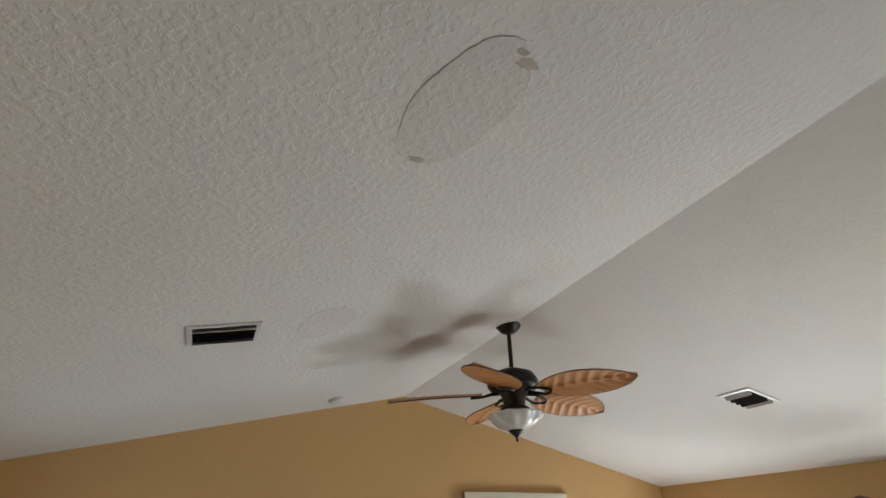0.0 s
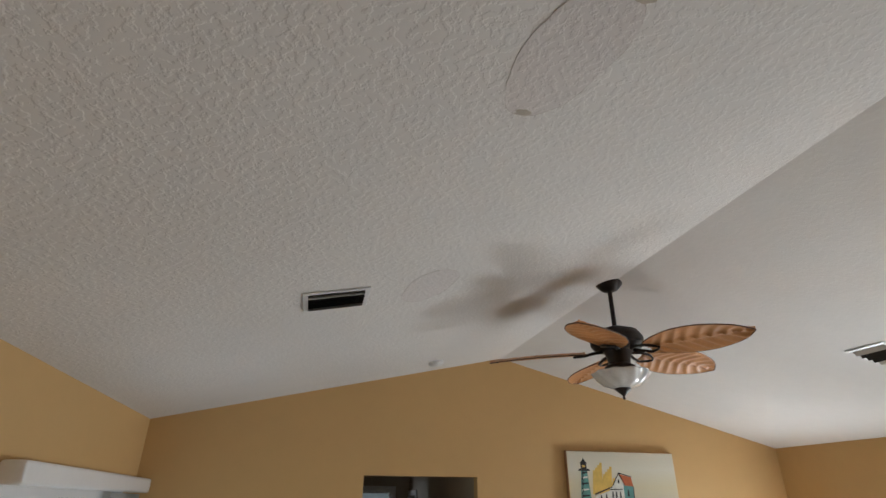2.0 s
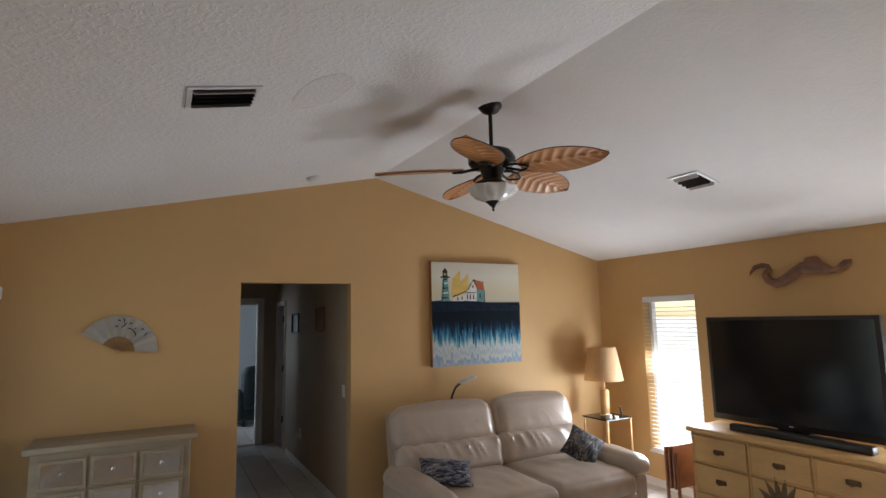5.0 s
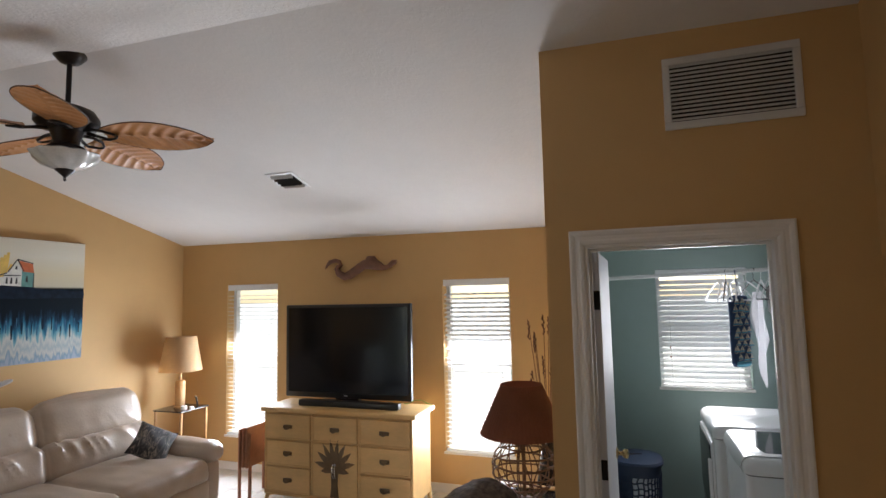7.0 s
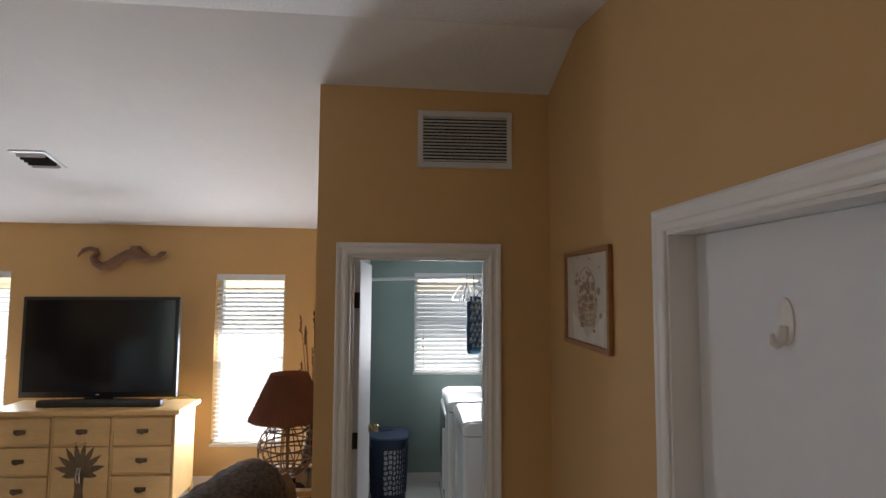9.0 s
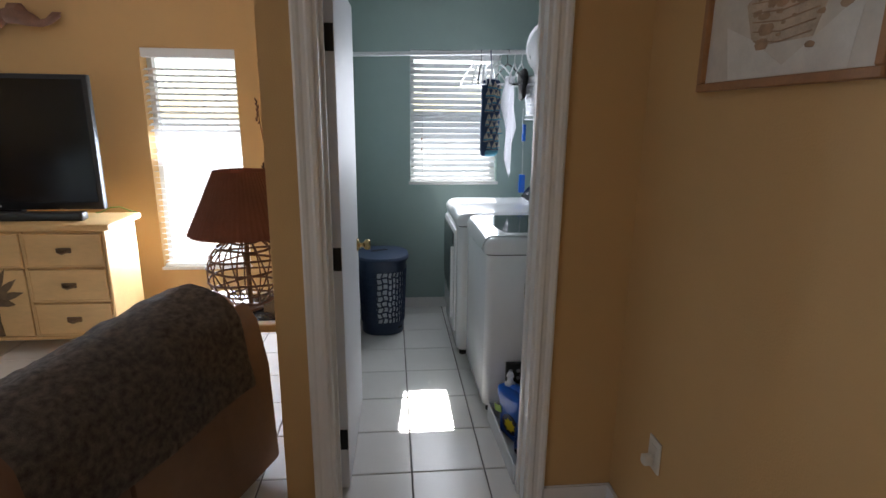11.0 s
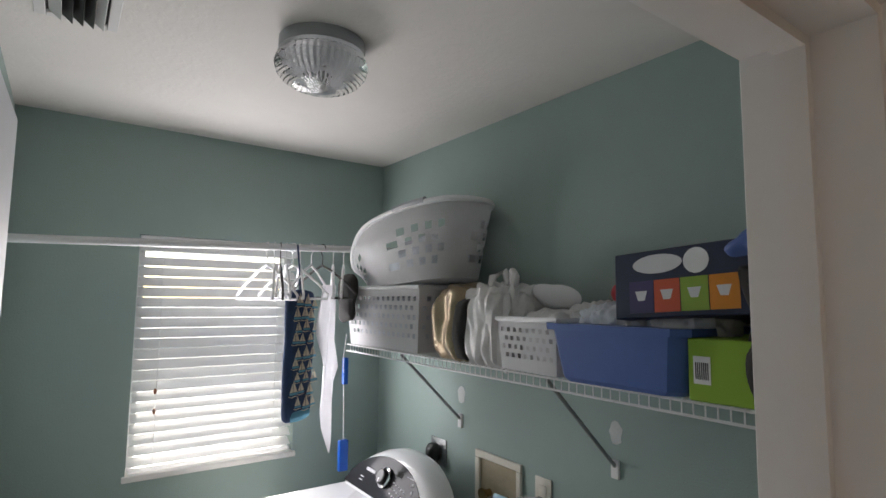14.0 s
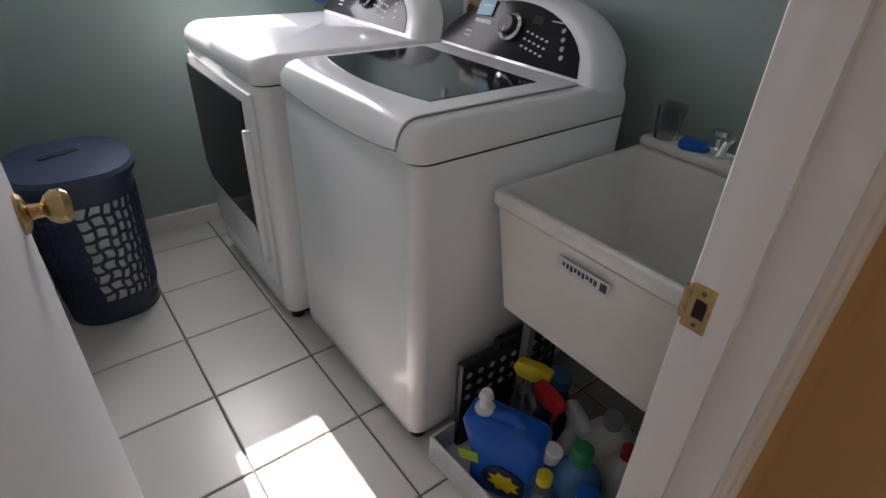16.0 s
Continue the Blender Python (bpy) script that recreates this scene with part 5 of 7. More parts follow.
# ---- end table, wicker lamp, dried stems ----
et = thing("end_table", pose(3.34, 0.796, 0), "honey wood end table with a mirrored glass top", "end table")
bm = bmesh.new()
for a, b, c, d in ((-0.27, 0.27, -0.26, -0.20), (-0.27, 0.27, 0.20, 0.26), (-0.27, -0.21, -0.20, 0.20), (0.21, 0.27, -0.20, 0.20)):
    add_box(bm, a, b, c, d, 0.515, 0.555, 0.005, 1)
part("top_frame", bm, M_RATTAN, et)
part("glass", box(-0.209, 0.209, -0.199, 0.199, 0.538, 0.548), M_DGLASS, et, "reflecting glass inset", False)
for x in (-0.24, 0.24):
    for y in (-0.23, 0.23):
        part("leg", box(x - 0.022, x + 0.022, y - 0.022, y + 0.022, 0, 0.515, 0.006, 2), M_RATTAN, et)
wl = thing("wicker_lamp", pose(3.31, 0.801, 0.555), "table lamp with open wicker ball base and russet pleated shade", "table lamp")
R = 0.195
for z in (-0.78, -0.5, -0.2, 0.12, 0.42, 0.68, 0.86):
    r = R * math.sqrt(1 - z * z)
    bm = tube([(r * math.cos(a), r * math.sin(a), 0.205 + R * 0.95 * z + 0.006 * math.sin(3 * a + z * 9)) for a in [i * math.pi / 14 for i in range(28)]], 0.006, 6, True)
    part("hoop", bm, M_WICKER, wl)
for i in range(18):
    a = i * math.pi / 9
    tw = random.uniform(-0.35, 0.35)
    pts = []
    for k in range(9):
        u = -0.95 + 1.87 * k / 8
        r = R * math.sqrt(max(0.03, 1 - u * u))
        pts.append((r * math.cos(a + tw * u), r * math.sin(a + tw * u), 0.205 + R * 0.95 * u))
    part("cane", tube(pts, 0.0042, 6), M_WICKER, wl)
part("stem", lathe([(0.06, 0.0), (0.06, 0.012), (0.012, 0.02), (0.012, 0.50)], 16), M_WICKER, wl)
bm = bmesh.new()
n = 120
rings = []
for r, z in ((0.262, 0.405), (0.19, 0.56), (0.125, 0.705)):
    rings.append([bm.verts.new(((r + 0.003 * (i % 2)) * math.cos(2 * math.pi * i / n), (r + 0.003 * (i % 2)) * math.sin(2 * math.pi * i / n), z)) for i in range(n)])
for a, b in zip(rings, rings[1:]):
    for i in range(n):
        bm.faces.new((a[i], a[(i + 1) % n], b[(i + 1) % n], b[i]))
bmesh.ops.solidify(bm, geom=list(bm.faces), thickness=0.003)
part("shade", bm, M_SHADE2, wl, "russet pleated fabric shade", False)
vs = thing("vase_with_dried_stems", pose(4.09, 0.766, 0), "tall dark floor vase holding dried grass stems", "vase")
part("vase", lathe([(0.07, 0), (0.10, 0.12), (0.105, 0.35), (0.06, 0.62), (0.045, 0.70), (0.06, 0.74)], 28), M_BRONZE, vs)
for i in range(9):
    a = radians(40 * i)
    top = Vector((0.05 * math.cos(a) + random.uniform(-0.03, 0.03), 0.09 * math.sin(a) + 0.03, random.uniform(1.2, 1.66)))
    bm = tube([(0.01 * math.cos(a), 0.01 * math.sin(a), 0.5), (top.x * 0.4, top.y * 0.4, 0.95), top], 0.0025, 5)
    stem = part("stem", bm, M_STEM, vs)
    bm = bmesh.new()
    for k in range(12):
        p = top + Vector((0, 0, -0.012 * k))
        d = Vector((random.uniform(-1, 1), random.uniform(-1, 1), 1.2)).normalized()
        add_tube(bm, [p, p + d * 0.012, p + d * 0.026], [0.002, 0.006, 0.001], 5)
    part("seed_head", bm, M_STEM, stem)

# ---- mirrored chest ----
mc = thing("mirrored_chest", pose(-0.16, 4.819, 0), "weathered wood chest with mirrored drawer fronts", "chest of drawers")
part("carcass", box(-0.49, 0.47, -0.175, 0.19, 0.05, 0.965, 0.004, 1), M_GREYWOOD, mc, smooth=False)
part("top", box(-0.53, 0.51, -0.205, 0.20, 0.966, 1.005, 0.006, 2), M_GREYWOOD, mc)
for x in (-0.45, 0.43):
    for y in (-0.15, 0.16):
        part("foot", box(x - 0.025, x + 0.025, y - 0.025, y + 0.025, 0, 0.05), M_GREYWOOD, mc)
for r in range(4):
    for c in range(3):
        x0, z0 = -0.445 + c * 0.297, 0.72 - r * 0.215
        d = part("drawer", box(x0, x0 + 0.275, -0.192, -0.176, z0, z0 + 0.195, 0.004, 1), M_GREYWOOD, mc, smooth=False)
        part("mirror", box(x0 + 0.022, x0 + 0.253, -0.196, -0.1925, z0 + 0.022, z0 + 0.173, 0.003, 1), M_MIRROR, d, "bevelled mirror drawer front", False)
        part("knob", lathe([(0.006, 0), (0.006, 0.012), (0.014, 0.018), (0.010, 0.028)], 12, pose(x0 + 0.137, -0.196, z0 + 0.098, 90)), M_CHROME, d)

# ---- hallway things ----
for nm, a0, a1, yy in (("door_4", 0.746, 1.392, HY1),):
    d4 = thing(nm, pose(0, yy, 0), "open white framed doorway at the end of the hallway", "doorway", kind="structure")
    casing(d4, "y", 0.0, -1, a0, a1, 2.084, 1.3)
    bm = bmesh.new()
    add_box(bm, 0.74, 0.755, -0.002, 0.102, 0, 2.09)
    add_box(bm, 1.385, 1.40, -0.002, 0.102, 0, 2.09)
    add_box(bm, 0.755, 1.385, -0.002, 0.102, 2.075, 2.09)
    part("jamb", bm, M_WHITE, d4, smooth=False)
d5 = thing("door_5", pose(HX1, 8.68, 0), "white side door ajar in the hallway with black hinges", "door", kind="structure")
casing(d5, "x", 0.0, -1, -0.53, -0.006, 2.044)
bm = bmesh.new()
add_box(bm, -0.002, 0.102, -0.54, -0.525, 0, 2.05)
add_box(bm, -0.002, 0.102, -0.015, 0.0, 0, 2.05)
part("jamb", bm, M_WHITE, d5, smooth=False)
part("leaf", box(0.105, 0.56, -0.055, -0.02, 0.01, 2.03), M_DOOR, d5, smooth=False)
for hz in (0.35, 1.1, 1.85):
    part("hinge", box(0.07, 0.108, -0.022, -0.012, hz - 0.05, hz + 0.05), M_BLACK, d5, "black hinge", False)


def wall_plate(name, m, w, h, label, material=M_OUTLET, plug=None):
    t = thing(name, m, label, "wall outlet" if "outlet" in name else "wall switch")
    part("plate", box(-w / 2, w / 2, 0.0005, 0.007, -h / 2, h / 2, 0.003, 2), material, t)
    part("face", box(-w * 0.24, w * 0.24, 0.007, 0.010, -h * 0.3, h * 0.3, 0.002, 1), material, t)
    if plug:
        part("plug", box(-0.016, 0.016, 0.010, 0.045, -0.035, -0.002, 0.006, 2), plug, t)
    return t


wall_plate("light_switch", pose(HX1, 5.32, 1.12, 0, 0, 90), 0.075, 0.115, "ivory light switch in the hallway")
wall_plate("wall_outlet", pose(HX1, 7.1, 0.42, 0, 0, 90), 0.075, 0.115, "ivory outlet with a plugged night light in the hallway", plug=M_OUTLET)
wall_plate("wall_outlet", pose(2.13, SOUTH, 0.43), 0.075, 0.115, "ivory outlet with a white plug low on the tan wall", plug=M_OUTLET)
ac = thing("armchair", pose(1.62, 10.75, 0, 0, 0, -160), "dark teal upholstered armchair in the far bedroom", "armchair")
part("seat", cushion(-0.36, 0.36, -0.35, 0.35, 0.10, 0.46, 0.08, 0.02, 0.01, 1), M_TEAL, ac)
part("back", cushion(-0.36, 0.36, 0.25, 0.45, 0.30, 1.02, 0.10, 0.02, 0.01, 2), M_TEAL, ac)
for s in (-1, 1):
    a, b = sorted((0.32 * s, 0.46 * s))
    part("arm", cushion(a, b, -0.36, 0.38, 0.10, 0.64, 0.06, 0.01, 0.01, 3), M_TEAL, ac)
for x in (-0.3, 0.3):
    for y in (-0.28, 0.3):
        part("leg", lathe([(0.02, 0), (0.025, 0.12)], 10, pose(x, y, 0)), M_BLACK, ac)
pg = thing("throw_pillow", pose(1.70, 10.60, 0.67, 75, 0, 20), "sage green pillow on the dark armchair", "pillow")
part("cover", cushion(-0.2, 0.2, -0.2, 0.2, -0.012, 0.012, 0.012, 0.06, 0.01, 5), M_GREEN, pg)
w4 = thing("window_4", pose(-0.05, 10.35, 0.8), "bright white framed bedroom window", "window", kind="structure")
bm = bmesh.new()
for a, b, c, d in ((-0.45, -0.40, 0, 1.2), (0.40, 0.45, 0, 1.2), (-0.40, 0.40, 0, 0.05), (-0.40, 0.40, 1.15, 1.2), (-0.40, 0.40, 0.58, 0.62)):
    add_box(bm, -0.04, 0.06, a, b, c, d)
part("window_frame", bm, M_VINYL, w4, smooth=False)

# ---- outdoors ----
M_GRASS = shade("lawn", (0.13, 0.17, 0.07), 0.9, vary=0.35, scale=0.9, bump=0.6, bump_scale=30)
M_STUCCO = shade("mint_stucco", (0.55, 0.68, 0.62), 0.85, vary=0.05, scale=2, bump=0.3)
M_ROOF = shade("grey_shingle", (0.18, 0.17, 0.16), 0.9, vary=0.2, scale=8)
M_ROAD = shade("asphalt", (0.11, 0.11, 0.12), 0.9, vary=0.25, scale=1.5)
M_HEDGE = shade("hedge_leaf", (0.13, 0.22, 0.035), 0.6, vary=0.5, scale=9)
M_DRY = shade("dry_grass_verge", (0.36, 0.32, 0.20), 0.95, vary=0.25, scale=2)
structure(link("ground", box(-300, 300, -300, 300, -0.45, -0.20), M_GRASS), "green lawn around the house")
structure(link("road", box(-60, -2.0, 13.0, 20.0, -0.198, -0.185), M_ROAD), "grey asphalt street in patchy tree shade")
structure(link("verge", box(-60, -2.0, 20.0, 23.5, -0.198, -0.19), M_DRY), "dry grass verge")
# added pale ground out to the horizon; bounces sun and whitens the blind gaps
structure(link("added_bright_ground", box(EAST + 0.2, 290.0, -220.0, 260.0, -0.198, -0.17), shade("added_pale_concrete", (0.36, 0.355, 0.35), 0.9, vary=0.12, scale=2)), "pale concrete ground added to brighten the view through the east windows")
structure(link("patio", box(-3.6, WEST - 0.2, 1.0, 7.0, -0.198, -0.03), shade("concrete", (0.42, 0.40, 0.37), 0.85, vary=0.12, scale=3)), "pale concrete patio slab")
hs = thing("neighbour_house", pose(-11.5, 26, -0.2, 0, 0, -66), "pale mint stucco house with grey roof across the street", "house")
part("wall", box(-4, 0, -8, 8, 0, 2.8), M_STUCCO, hs, smooth=False)
part("roof", prism([(-4.8, 2.8), (0.8, 2.8), (-2, 4.3)], -8.6, 8.6, "y"), M_ROOF, hs, smooth=False)
for y in (-5.5, -1.0, 3.0):
    w = part("window", box(0.0, 0.06, y, y + 1.6, 1.0, 2.1), M_VINYL, hs, smooth=False)
    for k in range(2):
        part("pane", box(0.06, 0.07, y + 0.08 + 0.76 * k, y + 0.76 + 0.76 * k, 1.08, 2.02), M_ALU, w, smooth=False)
part("porch", box(0.0, 0.05, -4.0, -1.6, 0.1, 2.3), M_ROOF, hs, smooth=False)
hd = thing("hedge", pose(-4.6, 6.087, -0.2), "sunlit yellow-green hedge beyond the patio", "hedge", kind="stuff")
bm = bmesh.new()
for i in range(2600):
    c = Vector((random.uniform(-0.45, 0.45), random.uniform(-4.5, 4.5), random.uniform(0.05, 1.15 + 0.12 * math.sin(i))))
    d = Vector((random.uniform(-1, 1), random.uniform(-1, 1), random.uniform(-0.4, 1))).normalized()
    e = d.orthogonal().normalized()
    k = random.uniform(0.035, 0.07)
    bm.faces.new([bm.verts.new(c + p) for p in (-d * k, e * k * 0.45, d * k, -e * k * 0.45)])
part("leaves", bm, M_HEDGE, hd, smooth=False)
fc = thing("railing", pose(-3.7, 6.087, -0.2), "white painted patio railing", "railing")
part("rail", box(-0.03, 0.03, -4.5, 4.5, 0.98, 1.04), M_WHITE, fc, smooth=False)
for i in range(31):
    part("baluster", box(-0.015, 0.015, -4.5 + i * 0.3 - 0.015, -4.5 + i * 0.3 + 0.015, 0, 0.98), M_WHITE, fc, smooth=False)

# ---- laundry materials ----
M_ENAMEL = shade("white_enamel", (0.83, 0.83, 0.85), 0.2, vary=0.02, scale=3, coat=0.5)
M_PANEL = shade("charcoal_glossy_panel", (0.020, 0.019, 0.022), 0.10, vary=0.1, spec=0.10)
M_LID = shade("smoked_glass_lid", (0.022, 0.025, 0.027), 0.05, vary=0.05, spec=0.4)
M_TUB = shade("ivory_moulded_plastic", (0.78, 0.75, 0.70), 0.4, vary=0.05, scale=4, bump=0.05)
M_NAVY = shade("navy_plastic", (0.026, 0.042, 0.088), 0.42, vary=0.1)
M_LAUNDRY = shade("pale_laundry_cloth", (0.66, 0.69, 0.74), 0.9, vary=0.25, scale=10, bump=0.5, bump_scale=30)
M_WPLASTIC = shade("white_plastic", (0.74, 0.74, 0.75), 0.4, vary=0.04)
M_BIN = shade("blue_plastic", (0.055, 0.11, 0.32), 0.4, vary=0.06)
M_BAG = shade("white_plastic_bag", (0.66, 0.65, 0.65), 0.35, vary=0.12, scale=12, bump=0.5, bump_scale=40)
M_FOIL = shade("gold_brown_quilted_foil", (0.26, 0.20, 0.13), 0.30, metal=0.7, vary=0.3, scale=12, bump=0.6, bump_scale=25)
M_LIME = shade("lime_carton", (0.24, 0.40, 0.03), 0.5, vary=0.06)
M_CARTON = shade("navy_carton", (0.02, 0.026, 0.06), 0.4, vary=0.1)
M_CLOTHD = shade("black_cloth", (0.02, 0.019, 0.018), 0.85, vary=0.3, scale=20, bump=0.4)
M_SAIL = shade("navy_print_cloth", (0.02, 0.045, 0.11), 0.85, vary=0.3, scale=14)
M_SAILW = shade("cream_print", (0.55, 0.48, 0.38), 0.85, vary=0.1)
M_TEALP = shade("teal_print", (0.10, 0.30, 0.42), 0.85, vary=0.2)
M_TOWEL = shade("white_cotton", (0.76, 0.76, 0.78), 0.95, vary=0.05, bump=0.4, bump_scale=300)
M_BLUE = shade("bright_blue_plastic", (0.004, 0.10, 0.50), 0.30, vary=0.06)
M_BLUE2 = shade("clear_blue_bottle", (0.06, 0.18, 0.36), 0.25, vary=0.08)
M_YELLOW = shade("yellow_plastic", (0.72, 0.58, 0.02), 0.35, vary=0.05)
M_RED = shade("red_plastic", (0.45, 0.02, 0.025), 0.35, vary=0.08)
M_GREENP = shade("green_plastic_cap", (0.02, 0.22, 0.08), 0.35, vary=0.05)
M_CLEAR = glass("clear_plastic", (0.9, 0.93, 0.95), 0.12, 1.3)
M_GREYP = shade("grey_plastic", (0.35, 0.36, 0.38), 0.4, vary=0.05)
M_STEEL = shade("grey_steel_plate", (0.30, 0.31, 0.31), 0.4, metal=0.6, vary=0.1)
M_WIRE = shade("white_vinyl_wire", (0.74, 0.74, 0.74), 0.4, vary=0.03)
M_PRINTW = shade("pale_lettering", (0.60, 0.60, 0.62), 0.5, vary=0.05)
M_CARD = shade("pale_blue_card", (0.35, 0.58, 0.72), 0.6, vary=0.05)
M_SPACKLE = shade("white_spackle", (0.62, 0.64, 0.63), 0.9, vary=0.12, scale=20)


def arch(x0, x1, z0, h, n=26, p=2.0, q=0.60):
    """Outline of a low arch that rises steeply at its ends and flattens on top."""
    pts = [(x0, z0)]
    for i in range(n + 1):
        u = i / n
        pts.append((x0 + (x1 - x0) * u, z0 + h * (1 - abs(2 * u - 1) ** p) ** q))
    pts.append((x1, z0))
    return pts


def plan_ring(x0, x1, y0, y1, z, rf, rb=0.012, n=7):
    """A rectangle with round corners at one height: radius rf in front, rb behind."""
    pts = []
    for cx, cy, r, a0 in ((x1 - rf, y1 - rf, rf, 0), (x0 + rf, y1 - rf, rf, 90), (x0 + rb, y0 + rb, rb, 180), (x1 - rb, y0 + rb, rb, 270)):
        for i in range(n):
            a = radians(a0 + 90 * i / (n - 1))
            pts.append((cx + r * math.cos(a), cy + r * math.sin(a), z))
    return pts


SLOPE = 0.55


def lean_back(y0):
    """Tips a standing outline back about its foot line at the depth y0 and the height of the deck."""
    return Matrix(((1, 0, 0, 0), (0, 1, -SLOPE, y0 + SLOPE * 0.945), (0, 0, 1, 0), (0, 0, 0, 1)))


def machine(name, x0, x1, y_front, label, lid):
    """Washer or dryer: body with round corners, rolled deck, domed console with a dark panel, dial and keys."""
    t = thing(name, pose((x0 + x1) / 2, y_front, 0), label, name)
    w, d = (x1 - x0) / 2, 0.672
    yb = -d
    part("body", rings_mesh([plan_ring(-w + k, w - k, yb, -k, z, 0.04) for z, k in ((0.04, 0.010), (0.052, 0.002), (0.09, 0.0), (0.857, 0.0), (0.861, 0.003))]), M_ENAMEL, t)
    roll = [(0.866, 0.002, 0.002), (0.869, 0.0, 0.0), (0.895, 0.0, 0.0)]
    for i in range(1, 8):
        a = radians(90 * i / 7)
        roll.append((0.895 + 0.05 * math.sin(a), 0.055 * (1 - math.cos(a)), 0.030 * (1 - math.cos(a))))
    part("top_deck", rings_mesh([plan_ring(-w + b, w - b, yb, 0.008 - f, z, 0.045) for z, f, b in roll]), M_ENAMEL, t)
    part("seam", rings_mesh([plan_ring(-w + 0.003, w - 0.003, yb + 0.003, -0.003, z, 0.04) for z in (0.856, 0.872)]), M_DARK, t, smooth=False)
    # dark box that paints the shade in the gap below the body
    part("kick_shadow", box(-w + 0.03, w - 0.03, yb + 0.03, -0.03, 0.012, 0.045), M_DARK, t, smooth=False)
    for sx in (-w + 0.05, w - 0.05):
        for sy in (-0.05, yb + 0.06):
            part("foot", lathe([(0.024, 0.0), (0.024, 0.012), (0.012, 0.016), (0.012, 0.05)], 14, pose(sx, sy, 0)), M_PLASTIC, t)
    foot = -0.548
    lean = lean_back(foot)
    rings = []
    for back, side, low in ((0.0, 0.040, 0.026), (-0.006, 0.024, 0.014), (-0.020, 0.010, 0.006), (-0.045, 0.0, 0.0), (-0.080, 0.0, 0.002), (-0.106, 0.006, 0.012), (-0.122, 0.022, 0.030)):
        rings.append([(x, back, z) for x, z in arch(-w + side, w - side, 0.936, 0.188 - low)])
    bm = rings_mesh(rings)
    bm.transform(lean)
    con = part("console", bm, M_ENAMEL, t)
    bm = prism(arch(-w + 0.080, w - 0.026, 0.955, 0.143), -0.002, 0.003, "y")
    bm.transform(lean)
    panel = part("control_panel", bm, M_PANEL, con, "glossy charcoal control panel", False)

    def on(x, z, out=0.003):
        return pose(x, foot + out - SLOPE * (z - 0.945), z, -90 + 28.8)
    dial = part("dial", lathe([(0.037, 0.0), (0.037, 0.006), (0.029, 0.010), (0.029, 0.028), (0.024, 0.032), (0.002, 0.032)], 28, on(0.03, 1.030)), M_PLASTIC, panel, "black dial with chrome ring")
    part("dial_ring", lathe([(0.0385, 0.006), (0.040, 0.010), (0.031, 0.014)], 28, on(0.03, 1.030), cap=False), M_CHROME, dial)
    part("dial_mark", box(-0.0015, 0.0015, 0.006, 0.022, 0.032, 0.0326, 0, 1, on(0.03, 1.030)), M_PRINTW, dial, smooth=False)
    part("display", box(-0.020, 0.020, -0.011, 0.011, 0.0, 0.0012, 0, 1, on(-0.055, 1.062)), M_DARK, panel, smooth=False)
    for i in range(5):
        for j in range(3):
            part("key", box(-0.0045, 0.0045, -0.0025, 0.0025, 0, 0.0014, 0, 1, on(-0.035 - 0.020 * i, 1.030 - 0.018 * j - 0.003 * i)), M_PRINTW, panel, smooth=False)
    for i in range(4):
        part("key", lathe([(0.007, 0), (0.006, 0.002)], 12, on(-0.155 - 0.010 * i, 1.050 - 0.020 * i)), M_GREYP, panel)
    part("key_legend", box(-0.032, 0.032, -0.0012, 0.0012, 0, 0.0012, 0, 1, on(-0.135, 1.066)), M_PRINTW, panel, smooth=False)
    part("maker_mark", box(-0.036, 0.036, -0.006, 0.006, 0, 0.0012, 0, 1, on(0.155, 1.030)), M_PRINTW, panel, smooth=False)
    for i in range(2):
        part("key_legend", box(-0.014, 0.014, -0.0016, 0.0016, 0, 0.0012, 0, 1, on(0.20, 0.998 - 0.012 * i)), M_PRINTW, panel, smooth=False)
    if lid:
        prof = [(-0.535, 0.946), (-0.047, 0.946)]
        for i in range(1, 7):
            a = radians(90 - 15 * i)
            prof.append((-0.047 + 0.057 * math.cos(a), 0.892 + 0.054 * math.sin(a)))
        outer = [(y + 0.0045 * (1 if y > -0.02 else 0), z + (0.0055 if z > 0.93 else 0.002)) for y, z in prof]
        outer[-1] = (prof[-1][0] + 0.0045, prof[-1][1] - 0.004)
        bm = bmesh.new()
        cols = []
        for i in range(25):
            u = -1 + 2 * i / 24
            dip = -0.020 * (1 - abs(u) ** 2.5)
            x = u * (w - 0.060)
            cols.append([bm.verts.new((x, y, z + dip * max(0.0, min(1.0, (0.946 - z) / 0.05)))) for y, z in outer + prof[::-1]])
        k = len(cols[0])
        for a, b in zip(cols, cols[1:]):
            for q in range(k):
                bm.faces.new((a[q], a[(q + 1) % k], b[(q + 1) % k], b[q]))
        bm.faces.new(cols[0])
        bm.faces.new(cols[-1])
        cover = part("lid", bm, M_ENAMEL, t)
        for s in (-1, 1):
            x = s * (w - 0.0595)
            part("lid_gap", tube([(x, y, z) for y, z in [(p, q + 0.001) for p, q in prof]], 0.0016, 6), M_STEEL, cover)
        part("lid_gap", tube([(u * (w - 0.06), 0.0125, 0.886 - 0.020 * (1 - abs(u) ** 2.5)) for u in [-1 + i / 8 for i in range(17)]], 0.0022, 6), M_STEEL, cover)
        outline = [(-0.222, -0.448), (0.262, -0.448), (0.262, -0.116)] + [(0.262 - 0.484 * u, -0.116 + 0.034 * math.sin(math.pi * u) ** 0.9) for u in [i / 16 for i in range(1, 16)]] + [(-0.222, -0.116)]
        part("lid_glass", prism(outline, 0.9500, 0.9528), M_LID, cover, "smoked glass lid window", False)
    else:
